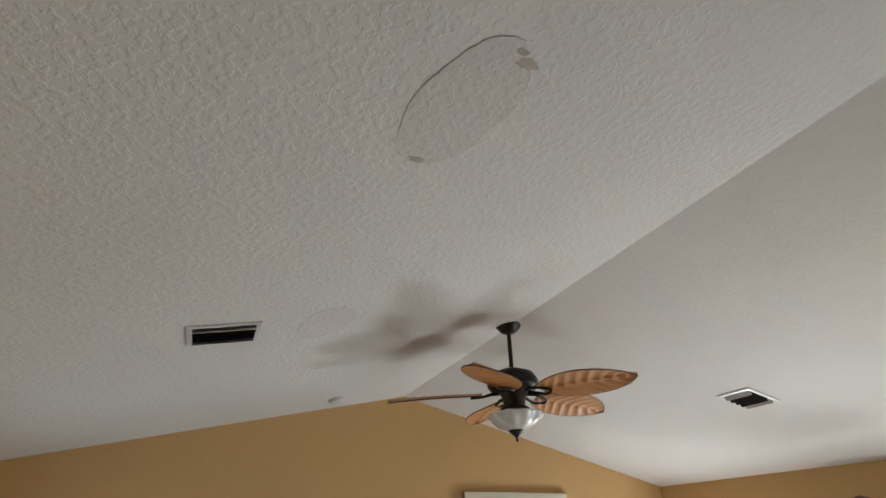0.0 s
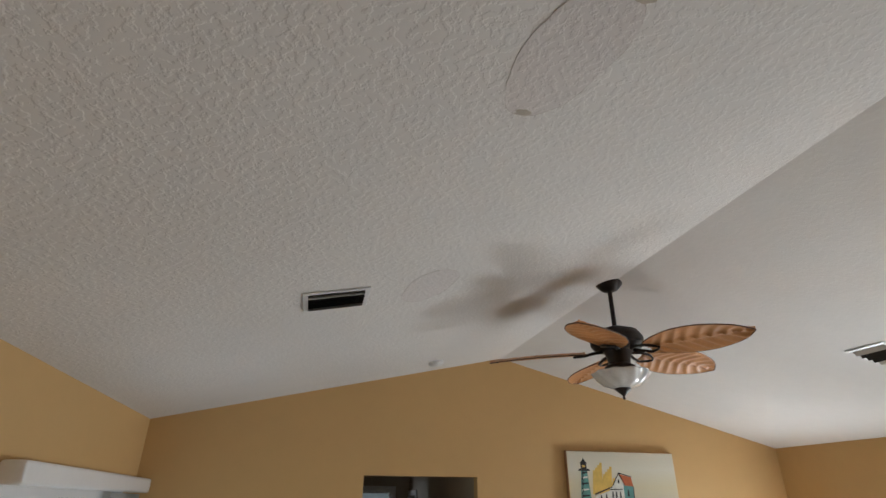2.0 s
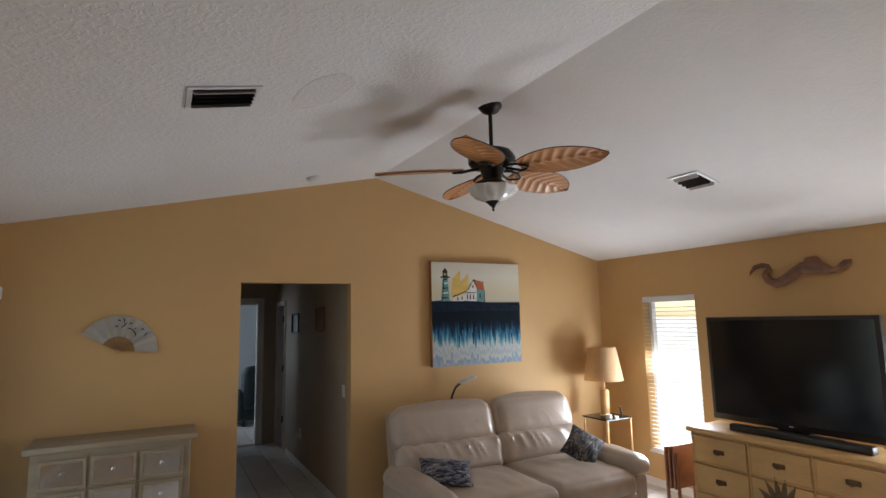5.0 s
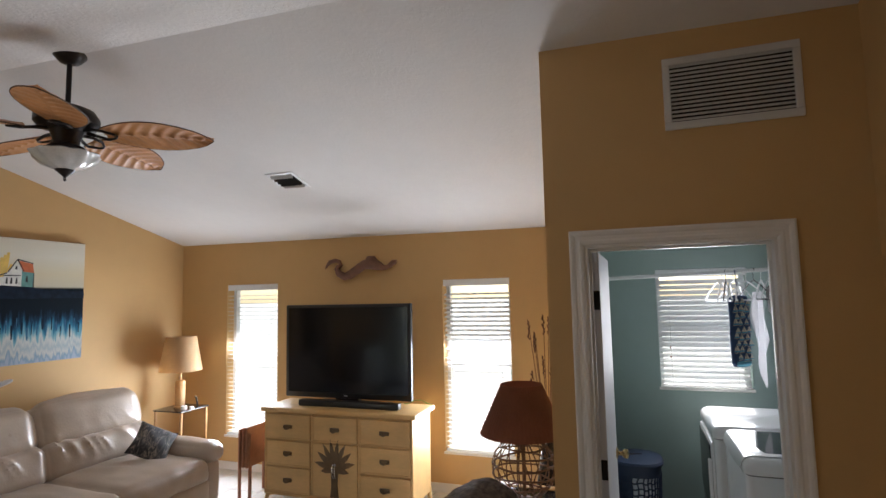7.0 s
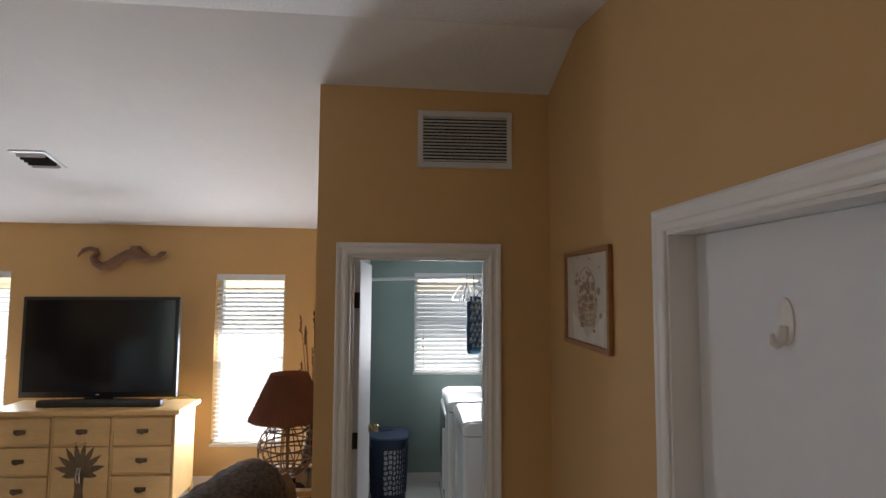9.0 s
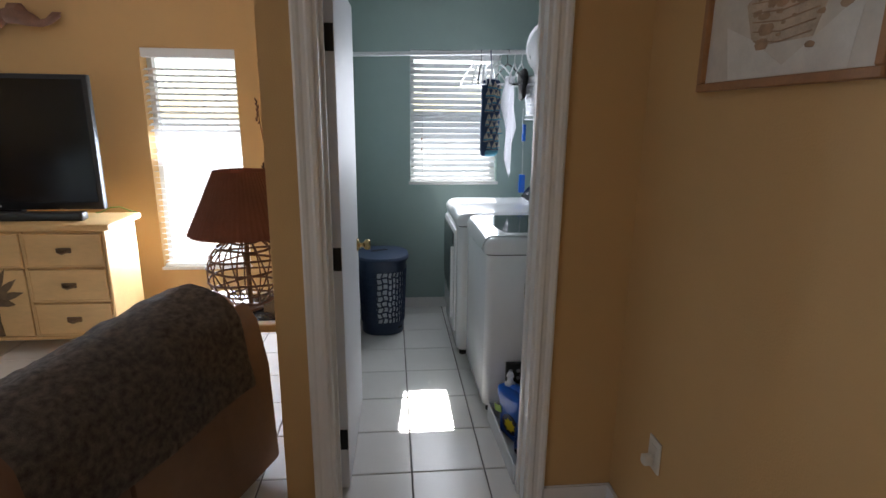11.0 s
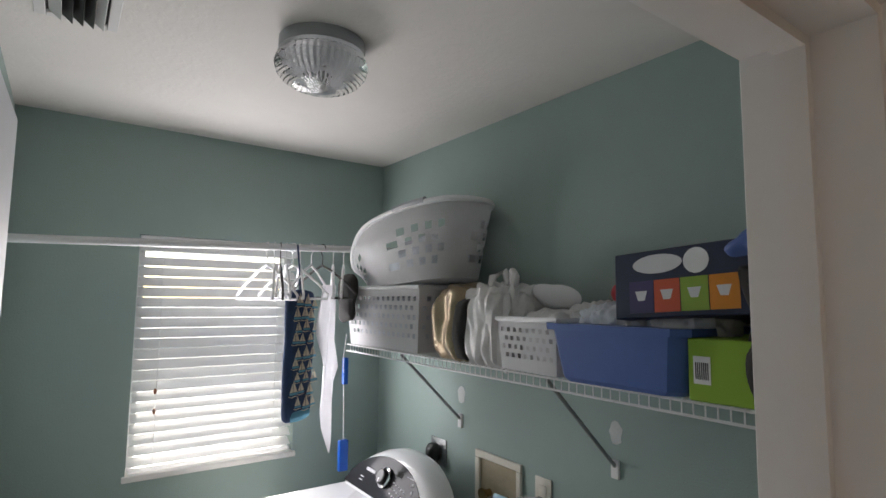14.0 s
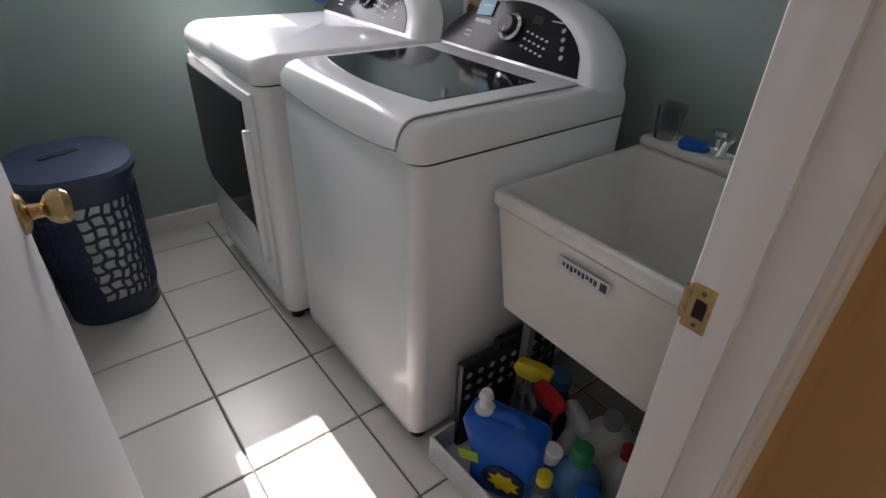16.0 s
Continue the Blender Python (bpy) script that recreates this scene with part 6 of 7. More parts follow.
        dw = [(-w + 0.115, 0.80), (w - 0.03, 0.80), (w - 0.035, 0.42)] + [((w - 0.035) - (2 * w - 0.16) * u, 0.42 - 0.05 * math.sin(math.pi * (0.5 + 0.5 * u)) - 0.07 * u) for u in [i / 12 for i in range(1, 12)]] + [(-w + 0.125, 0.30)]
        door = part("door", prism([(-w + 0.045, 0.835), (w - 0.045, 0.835), (w - 0.045, 0.16), (-w + 0.045, 0.16)], 0.0, 0.014, "y", bevel=0.004), M_ENAMEL, t)
        part("door_glass", prism(dw, 0.014, 0.020, "y"), M_PANEL, door, "dark glass dryer door", False)
        part("handle", box(-w + 0.075, -w + 0.098, 0.014, 0.036, 0.24, 0.72, 0.005, 2), M_ENAMEL, door)
    return t


wa = machine("washer", 3.130, 3.815, -0.387, "white top-loading washer with smoked glass lid and charcoal console", True)
dy = machine("dryer", 3.836, 4.540, -0.332, "white front-loading dryer with dark door glass and charcoal console", False)
cd = thing("note_card", pose(3.635, -0.387 - 0.541 - SLOPE * 0.135, 1.080, 28.8, 4, 0), "pale blue card taped to the washer console", "card")
part("card", box(-0.034, 0.034, 0.0, 0.0015, -0.038, 0.040), M_CARD, cd, smooth=False)
part("printed_line", box(-0.024, 0.016, 0.0015, 0.0019, -0.012, -0.006), M_WPLASTIC, cd, smooth=False)

# ---- laundry tub ----
tb = thing("laundry_tub", pose(2.833, -0.892, 0), "ivory plastic laundry tub on steel legs", "utility sink")
bm = bmesh.new()
outer = lambda s, z, dy=0.0: [(-s, -0.31, z), (s, -0.31, z), (s, 0.315 - dy, z), (-s, 0.315 - dy, z)]
ringlist = [outer(0.235, 0.455, 0.04), outer(0.258, 0.745, 0.008), outer(0.268, 0.748), outer(0.268, 0.785),
            [(-0.248, -0.20, 0.785), (0.248, -0.20, 0.785), (0.248, 0.297, 0.785), (-0.248, 0.297, 0.785)],
            [(-0.205, -0.17, 0.49), (0.205, -0.17, 0.49), (0.205, 0.245, 0.49), (-0.205, 0.245, 0.49)]]
bm = rings_mesh(ringlist)
bmesh.ops.bevel(bm, geom=list(bm.edges), offset=0.006, segments=2, profile=0.5, affect="EDGES")
part("basin", bm, M_TUB, tb)
part("back_ledge", box(-0.262, 0.262, -0.31, -0.205, 0.786, 0.815, 0.012, 3), M_TUB, tb)
for x in (-0.2, 0.2):
    for y in (-0.25, 0.2):
        part("leg", box(x - 0.012, x + 0.012, y - 0.012, y + 0.012, 0, 0.47), M_STEEL, tb, smooth=False)
lab = part("label_plate", box(-0.065, 0.065, 0.3115, 0.313, 0.688, 0.716), M_PRINTW, tb, "silver label plate", False)
for i in range(9):
    part("label_bar", box(-0.036 + 0.010 * i, -0.029 + 0.010 * i, 0.313, 0.3135, 0.696 + 0.002 * (i % 3), 0.709), M_CARTON, lab, smooth=False)
part("label_mark", box(-0.060, -0.044, 0.313, 0.3135, 0.693, 0.711), M_CARTON, lab, smooth=False)
fa = thing("faucet", pose(2.825, -1.141, 0.815), "chrome two-handle faucet on the tub ledge", "faucet")
part("base", box(-0.10, 0.10, -0.02, 0.02, 0, 0.02, 0.008, 2), M_CHROME, fa)
part("spout", tube([(0, 0, 0.01), (0, 0.0, 0.07), (0, 0.05, 0.09), (0, 0.14, 0.075), (0, 0.155, 0.05)], [0.014, 0.013, 0.011, 0.010, 0.010], 12), M_CHROME, fa)
for x in (-0.075, 0.075):
    part("handle", lathe([(0.012, 0.02), (0.010, 0.04), (0.022, 0.05), (0.022, 0.062), (0.004, 0.066)], 16, pose(x, 0, 0)), M_CHROME, fa)
cu = thing("clear_cup", pose(3.04, -1.132, 0.815), "clear plastic cup on the tub ledge", "cup")
bm = lathe([(0.030, 0.001), (0.038, 0.09)], 24, cap=False)
bmesh.ops.solidify(bm, geom=list(bm.faces), thickness=0.0015)
part("cup_wall", bm, M_CLEAR, cu)
sp = thing("blue_sponge", pose(2.95, -1.122, 0.815, 0, 0, 20), "dark blue scrub sponge on the tub ledge", "sponge")
part("sponge", cushion(-0.035, 0.035, -0.022, 0.022, 0, 0.022, 0.008, 0.003, 0.004), M_BLUE, sp)
bt = thing("black_brush", pose(2.685, -1.132, 0.815, 0, 0, 30), "black brush and bottle clutter on the tub ledge", "brush")
part("brush", cushion(-0.05, 0.05, -0.025, 0.025, 0, 0.06, 0.02, 0.004, 0.01, 3), M_CLOTHD, bt)

# ---- laundry hamper ----
hp = thing("laundry_hamper", pose(4.36, 0.148, 0), "navy plastic lattice laundry hamper with lid, holding pale clothes", "laundry hamper")


def hx(u, z, k=1.0):
    t = z / 0.55
    rx, ry = (0.155 + 0.035 * t) * k, (0.15 + 0.022 * t) * k
    c, s = math.cos(u), math.sin(u)
    return Vector((rx * math.copysign(abs(c) ** 0.8, c), ry * math.copysign(abs(s) ** 0.8, s), z))


N = 56
part("lower_band", rings_mesh([[hx(2 * math.pi * i / N, z, k) for i in range(N)] for z, k in ((0.0, 0.95), (0.004, 1.0), (0.095, 1.0), (0.095, 0.97), (0.01, 0.95))]), M_NAVY, hp)
part("upper_band", rings_mesh([[hx(2 * math.pi * i / N, z, k) for i in range(N)] for z, k in ((0.47, 0.975), (0.47, 1.0), (0.545, 1.0), (0.545, 0.975))]), M_NAVY, hp)
part("solid_side", rings_mesh([[hx(radians(-190 - 55 + a), z, 1.0) for a in range(0, 60, 6)] + [hx(radians(-190 - 55 + a), z, 0.975) for a in range(54, -1, -6)] for z in (0.09, 0.2, 0.35, 0.475)]), M_NAVY, hp)
for i in range(36):
    u = 2 * math.pi * i / 36
    bm = tube([hx(u + 0.035 * math.sin(z * 70), z, 0.992) for z in [0.085 + 0.0395 * k for k in range(11)]], 0.0058, 5)
    part("upright_rib", bm, M_NAVY, hp)
for k in range(1, 9):
    bm = tube([hx(2 * math.pi * i / 108, 0.09 + 0.043 * k + 0.006 * math.sin(i * 2 * math.pi / 6), 0.992) for i in range(108)], 0.0058, 5, True)
    part("ring_rib", bm, M_NAVY, hp)
part("clothes", rings_mesh([[hx(2 * math.pi * i / N, z, 0.962 + 0.015 * noise.noise(Vector((i * 0.5, z * 20, 0)))) for i in range(N)] for z in [0.02 + 0.05 * k for k in range(10)]]), M_LAUNDRY, hp, "pale folded clothes inside")
lid = part("lid", rings_mesh([[hx(2 * math.pi * i / N, 0.55, k) + Vector((0, 0, dz)) for i in range(N)] for k, dz in ((1.0, -0.004), (1.09, -0.004), (1.10, 0.012), (1.05, 0.026), (0.6, 0.034), (0.1, 0.036))]), M_NAVY, hp)
part("lid_slot", prism([(-0.012, -0.06), (0.012, -0.06), (0.016, 0.0), (0.012, 0.06), (-0.012, 0.06), (-0.016, 0.0)], 0.5865, 0.5885, "z", pose(0.02, 0.02, 0, 0, 0, 20)), M_DARK, lid, smooth=False)
for k in range(2):
    p = hx(radians(225 + 10 * k), 0.05, 1.0)
    part("grip_hole", lathe([(0.010, 0), (0.010, 0.003)], 12, Matrix.Translation(p) @ pose(0, 0, 0, 0, -90, 225 + 10 * k) @ pose(0, 0, -0.001)), M_DARK, hp)

# ---- wire shelf, rod and what hangs ----
SZ = 1.542
sh = thing("wire_shelf", pose(3.54, LSOUTH, SZ), "white vinyl-coated wire shelf on diagonal brackets", "shelf")
first = part("cross_wire", tube([(0, 0.004, 0), (0, 0.304, 0), (0, 0.308, -0.004), (0, 0.308, -0.032)], 0.0018, 4), M_WIRE, sh)
for i in range(77):
    ob = first if i == 0 else first.copy()
    if i:
        scene.collection.objects.link(ob)
    ob.matrix_basis = pose(-0.968 + 0.0254 * i, 0, 0)
for y, z in ((0.006, -0.004), (0.155, -0.004), (0.305, -0.004), (0.308, -0.032)):
    part("long_wire", tube([(-0.972, y, z), (1.0, y, z)], 0.0032, 6), M_WIRE, sh)
for bx in (-0.225, 0.535):
    b = part("bracket", tube([(bx, 0.30, -0.012), (bx + 0.01, 0.008, -0.285)], 0.006, 8), M_STEEL, sh, "grey diagonal shelf bracket")
    part("bracket_foot", box(bx - 0.004, bx + 0.024, 0.0005, 0.010, -0.322, -0.268, 0.002, 1), M_WIRE, b)
    part("spackle", prism([(bx + 0.01 + 0.028 * math.cos(a) * random.uniform(0.7, 1.1), -0.19 + 0.035 * math.sin(a)) for a in [i * math.pi / 8 for i in range(16)]], 0.0003, 0.001, "y"), M_SPACKLE, sh, "white spackled spot", False)
rod = thing("closet_rod", pose(4.49, 0, 1.945), "white closet rod across the laundry wall", "closet rod")
part("rod", tube([(0, LNORTH, -0.02), (0, LSOUTH, 0.03)], 0.0145, 14), M_WIRE, rod)


def hanger(m, material, label):
    h = thing("clothes_hanger", m, label, "hanger", "hangers on the rod")
    part("hook", tube([(0, 0, -0.075), (0, 0, -0.035)] + [(0.018 * math.cos(a), 0, 0.018 * math.sin(a)) for a in [radians(d) for d in range(-60, 200, 20)]], 0.0022, 6), material, h)
    part("body", tube([(0, 0, -0.075), (0.06, 0, -0.10), (0.15, 0, -0.155), (0.205, 0, -0.20), (0.20, 0, -0.215), (0.0, 0, -0.215), (-0.20, 0, -0.215), (-0.205, 0, -0.20), (-0.15, 0, -0.155), (-0.06, 0, -0.10)], 0.0054, 8, True), material, h)
    return h


for i, y in enumerate((-0.50, -0.53, -0.555, -0.58, -0.61, -0.64, -0.69, -0.74, -0.79, -0.84)):
    dark = i in (2, 7)
    hanger(pose(4.49, y, 1.945 - 0.02 + 0.05 * (LNORTH - y) / (LNORTH - LSOUTH), 0, 0, random.uniform(-50, 30)), M_BLACK if dark else M_WPLASTIC, "black clothes hanger on the rod" if dark else "white plastic clothes hanger on the rod")

ap = thing("sailboat_cloth", pose(4.405, -0.614, 1.265), "navy cloth printed with cream sailboats hanging from a hanger", "hanging cloth")
bm = cushion(-0.022, 0.022, -0.075, 0.075, 0.0, 0.50, 0.02, 0.008, 0.012, 4, 15, (6, 9, 6))
bm.transform(pose(0, 0, 0, 0, 0, 30))
part("cloth", bm, M_SAIL, ap)
bm = cushion(-0.0235, 0.0235, -0.066, 0.066, -0.004, 0.045, 0.02, 0.008, 0.004, 4)
bm.transform(pose(0, 0, 0, 0, 0, 30))
part("teal_hem", bm, M_TEALP, ap)
part("hanging_loop", tube([(0, 0, 0.49), (0.02, 0, 0.60), (0.05, 0, 0.70)], 0.004, 6), M_SAIL, ap)
for k in range(27):
    row, col = k // 3, k % 3
    u, v = -0.048 + 0.046 * col + random.uniform(-0.008, 0.008) + (0.012 if row % 2 else -0.008), 0.055 + 0.050 * row + random.uniform(-0.010, 0.010)
    k2 = random.uniform(0.55, 0.85)
    if abs(u) > 0.062:
        continue
    for pts, mat in (([(-0.026, 0), (0.001, 0), (0.003, 0.052)], M_SAILW), ([(0.006, 0), (0.026, 0), (0.008, 0.040)], M_SAILW), ([(-0.026, -0.013), (0.024, -0.013), (0.030, -0.003), (-0.030, -0.003)], M_TEALP), ([(-0.034, -0.022), (-0.010, -0.017), (0.012, -0.021), (0.034, -0.016), (0.034, -0.019), (0.012, -0.025), (-0.010, -0.021)], M_SAILW)):
        part("printed_sail", prism([(u + k2 * a, v + k2 * b) for a, b in pts], -0.0345 - 0.0001 * (k % 3), -0.0335, "x", pose(0, 0, 0, 0, 0, 30)), mat, ap, smooth=False)
tw = thing("white_towel", pose(4.425, -0.748, 1.10), "white cotton towel hanging to a point", "towel")
bm = bmesh.new()
rows = []
for i in range(15):
    u = -1 + 2 * i / 14
    low = 0.0 + 0.42 * abs(u + 0.15) ** 1.1
    rows.append([bm.verts.new((0.018 * math.sin(u * 7 + k * 0.25) , 0.07 * u * (0.55 + 0.45 * (1 - k / 12)), low + (0.70 - low) * k / 12)) for k in range(13)])
for a, b in zip(rows, rows[1:]):
    for k in range(12):
        bm.faces.new((a[k], a[k + 1], b[k + 1], b[k]))
bmesh.ops.solidify(bm, geom=list(bm.faces), thickness=0.006)
bm.transform(pose(0, 0, 0, 0, 0, 35))
part("cloth", bm, M_TOWEL, tw)
dc = thing("dark_garment", pose(4.435, -0.844, 1.60), "dark garment bunched on the closet rod", "garment")
part("cloth", cushion(-0.06, 0.06, -0.02, 0.02, 0.05, 0.24, 0.02, 0.01, 0.03, 6, 11), M_CLOTHD, dc)
br = thing("lint_brush", pose(4.565, -0.897, 0.955), "bright blue lint brush hanging on a white cord", "brush")
part("brush", box(-0.012, 0.012, -0.022, 0.022, 0.02, 0.155, 0.004, 2), M_BLUE, br)
part("grip", box(-0.012, 0.012, -0.012, 0.012, 0.40, 0.52, 0.005, 2), M_BLUE, br)
part("cord", tube([(0, 0, 0.15), (0, 0.004, 0.41), (-0.02, 0.02, 0.52), (-0.07, 0.03, 0.63)], 0.002, 5), M_WIRE, br)


# ---- things on the shelf ----
def lattice_box(t, name, w, d, h, taper, cols, rows, material, hole=0.5, mat_in=M_DARK):
    """An open basket: four tapered sides with rows of holes, a floor and a rim."""
    def side(length, at, nc):
        bm = bmesh.new()
        c0, r0 = length / nc, h / (rows + 2)
        verts = {}
        def v(i, j):
            key = (i, j)
            if key not in verts:
                u = -length / 2 + length * i / (nc * 2)
                z = h * j / ((rows + 2) * 2)
                verts[key] = bm.verts.new((u * (1 - taper * (1 - z / h)), 0, z))
            return verts[key]
        for i in range(nc * 2):
            for j in range((rows + 2) * 2):
                if 2 <= j < (rows + 1) * 2 + 0 and i % 2 == (j // 2) % 2 and j % 2 == 1 and 1 <= i < nc * 2 - 1:
                    continue
                bm.faces.new((v(i, j), v(i + 1, j), v(i + 1, j + 1), v(i, j + 1)))
        bmesh.ops.solidify(bm, geom=list(bm.faces), thickness=0.003)
        bm.transform(at)
        part(name, bm, material, t, smooth=False)
    tl = math.degrees(math.atan(taper * d / 2 / h))
    tx = math.degrees(math.atan(taper * w / 2 / h))
    side(w, pose(0, d / 2 * (1 - taper), 0, -tl), cols)
    side(w, pose(0, -d / 2 * (1 - taper), 0, tl), cols)
    nd = max(3, round(cols * d / w))
    side(d, pose(w / 2 * (1 - taper), 0, 0, 0, tx, 0) @ pose(0, 0, 0, 0, 0, 90), nd)
    side(d, pose(-w / 2 * (1 - taper), 0, 0, 0, -tx, 0) @ pose(0, 0, 0, 0, 0, 90), nd)
    k = 1 - taper
    part("bottom", box(-w / 2 * k, w / 2 * k, -d / 2 * k, d / 2 * k, 0, 0.004), material, t, smooth=False)
    part("rim", tube([(w / 2, d / 2, h), (-w / 2, d / 2, h), (-w / 2, -d / 2, h), (w / 2, -d / 2, h)], 0.008, 8, True), material, t)


sbk = thing("storage_basket", pose(4.235, -1.031, SZ + 0.003, 0, 0, 2), "white perforated plastic storage basket on the wire shelf", "storage basket")
lattice_box(sbk, "side", 0.58, 0.30, 0.245, 0.10, 15, 5, M_WPLASTIC)
part("folded_cloth", cushion(-0.24, 0.24, -0.12, 0.12, 0.01, 0.20, 0.05, 0.01, 0.02, 3, 9), M_LAUNDRY, sbk, "pale cloth inside")

lbm = pose(4.13, -1.02, SZ + 0.255, 0, 5, 0)
lb = thing("laundry_basket", lbm, "tilted white oval laundry basket with rows of holes and grey grip", "laundry basket")


def ob_(u, t):
    w, d = 0.30 + 0.14 * t * (1 if math.cos(u) > 0 else 0.6), 0.135 + 0.04 * t
    c, s = math.cos(u), math.sin(u)
    top = 0.275 - 0.15 * max(0.0, c) ** 1.6
    return Vector((w * math.copysign(abs(c) ** 0.7, c), d * math.copysign(abs(s) ** 0.7, s), top * t - 0.03 * max(0, c) ** 3 * t))


bm = bmesh.new()
nu, nt = 144, 20
grid = [[bm.verts.new(ob_(2 * math.pi * i / nu, k / nt)) for i in range(nu)] for k in range(nt + 1)]
for k in range(nt):
    for i in range(nu):
        band, fr = (k - 4) // 3, (k - 4) % 3
        if 4 <= k < 16 and fr < 2 and (i + 3 * (band % 2)) % 6 < 3 and (i // 12) % 3 != 2:
            continue
        bm.faces.new((grid[k][i], grid[k][(i + 1) % nu], grid[k + 1][(i + 1) % nu], grid[k + 1][i]))
bm.faces.new(grid[0])
bmesh.ops.solidify(bm, geom=list(bm.faces), thickness=0.003)
part("shell", bm, M_WPLASTIC, lb)
rimpts = [ob_(2 * math.pi * i / 72, 1.0) for i in range(72)]
part("rim", tube(rimpts, 0.011, 8, True), M_WPLASTIC, lb)
part("grip", tube([ob_(radians(a), 1.0) + Vector((0, 0, 0.006)) for a in range(98, 132, 5)], 0.014, 8), M_GREYP, lb, "grey rubber grip")
part("load", cushion(-0.22, 0.24, -0.11, 0.11, 0.02, 0.17, 0.05, 0.02, 0.03, 12, 9), M_LAUNDRY, lb, "pale cloth inside")

fb = thing("quilted_foil_bag", pose(3.765, -1.026, SZ + 0.002, 0, -4, 0), "bronze quilted foil bag on the wire shelf", "bag")
part("bag", cushion(-0.10, 0.10, -0.13, 0.13, 0.0, 0.24, 0.02, 0.010, 0.026, 14, 23, (22, 20, 9), 0.03, 1), M_FOIL, fb)
part("dark_fold", cushion(-0.115, -0.045, -0.10, 0.145, 0.002, 0.20, 0.02, 0.01, 0.03, 15, 9), M_CLOTHD, fb)
pb = thing("plastic_bag", pose(3.585, -1.007, SZ + 0.002), "crumpled white plastic shopping bag on the wire shelf", "bag")
part("bag", cushion(-0.095, 0.095, -0.12, 0.12, 0.0, 0.235, 0.03, 0.012, 0.028, 17, 29, (46, 40, 9), 0.03, 1), M_BAG, pb)
for s in (-1, 1):
    part("bag_handle", tube([(0.05 * s, 0.03, 0.22), (0.055 * s, 0.02, 0.275), (0.02 * s, 0.0, 0.295), (0.012 * s, -0.02, 0.23)], [0.018, 0.014, 0.012, 0.018], 8), M_BAG, pb)
wb = thing("small_basket", pose(3.37, -1.007, SZ + 0.003, 0, 0, -3), "small white basket with round holes on the wire shelf", "storage basket")
lattice_box(wb, "side", 0.245, 0.26, 0.145, 0.08, 9, 4, M_WPLASTIC)
part("wrapped_parcel", cushion(-0.085, 0.085, -0.085, 0.085, 0.006, 0.165, 0.03, 0.006, 0.014, 19, 15, (40, 40, 20), 0.01), M_BAG, wb, "packaged things")
bb = thing("blue_storage_bin", pose(3.085, -1.000, SZ + 0.002, 0, 0, 2), "dark blue plastic storage bin full of bags", "storage bin")
bw = lambda s, t, z: [(-s + 0.03, -t, z), (s - 0.03, -t, z), (s, -t + 0.03, z), (s, t - 0.03, z), (s - 0.03, t, z), (-s + 0.03, t, z), (-s, t - 0.03, z), (-s, -t + 0.03, z)]
part("tub", rings_mesh([bw(0.155, 0.13, 0.0), bw(0.165, 0.137, 0.01), bw(0.181, 0.155, 0.128), bw(0.175, 0.149, 0.128), bw(0.158, 0.13, 0.02)]), M_BIN, bb, smooth=False)
part("rim", rings_mesh([bw(0.182, 0.156, 0.127), bw(0.193, 0.168, 0.127), bw(0.194, 0.169, 0.143), bw(0.174, 0.148, 0.141)]), M_BIN, bb, smooth=False)
for i in range(7):
    c = thing("wrapped_package", pose(3.24 - 0.048 * i, -1.04 + 0.03 * math.sin(i * 2.3), SZ + 0.105, random.uniform(-15, 15), random.uniform(-12, 12), random.uniform(-30, 30)), "crumpled pale plastic package heaped on the shelf", "package", "packages in the bin")
    part("wrap", cushion(-0.075, 0.075, -0.065, 0.065, 0.0, 0.075, 0.02, 0.012, 0.022, 60 + i, 19, (55, 50, 40), 0.02), (M_BAG, M_LAUNDRY, M_TUB)[i % 3], c)
pl = thing("paper_plate_stack", pose(3.385, -1.036, SZ + 0.165, 62, 0, 15), "white oval plates sticking out of the basket", "plates")
for i in range(4):
    part("plate", lathe([(0.015, 0), (0.045, 0.003), (0.066, 0.012), (0.068, 0.014), (0.045, 0.006)], 30, pose(0.012 * i, 0.045 - 0.004 * i, 0.006 * i, 0, 0, 9 * i), 1.0, 0.62), M_WPLASTIC, pl)
rc = thing("red_cloth", pose(3.165, -1.093, SZ + 0.20, 0, 20, 0), "folded red cloth on top of the packages", "cloth")
part("cloth", cushion(-0.055, 0.055, -0.04, 0.04, 0.0, 0.06, 0.02, 0.008, 0.03, 8), M_RED, rc)
gx = thing("lime_carton", pose(2.85, -1.012, SZ + 0.002, 0, 0, 4), "lime green carton with a white barcode label", "carton")
part("carton", box(-0.062, 0.062, -0.13, 0.13, 0, 0.125, 0.003, 1), M_LIME, gx, smooth=False)
gl_ = part("label", box(0.016, 0.050, 0.1305, 0.1315, 0.035, 0.09), M_WPLASTIC, gx, "white barcode label", False)
for i in range(7):
    part("bar", box(0.020 + 0.004 * i, 0.022 + 0.004 * i, 0.1315, 0.132, 0.044, 0.078), M_INK, gl_, smooth=False)
bx = thing("bulb_carton", pose(2.945, -1.01, SZ + 0.158, 6, 4, 3), "navy light bulb carton with coloured picture panels", "carton")
part("carton", box(-0.155, 0.155, -0.10, 0.10, 0.0, 0.155, 0.003, 1), M_CARTON, bx, smooth=False)
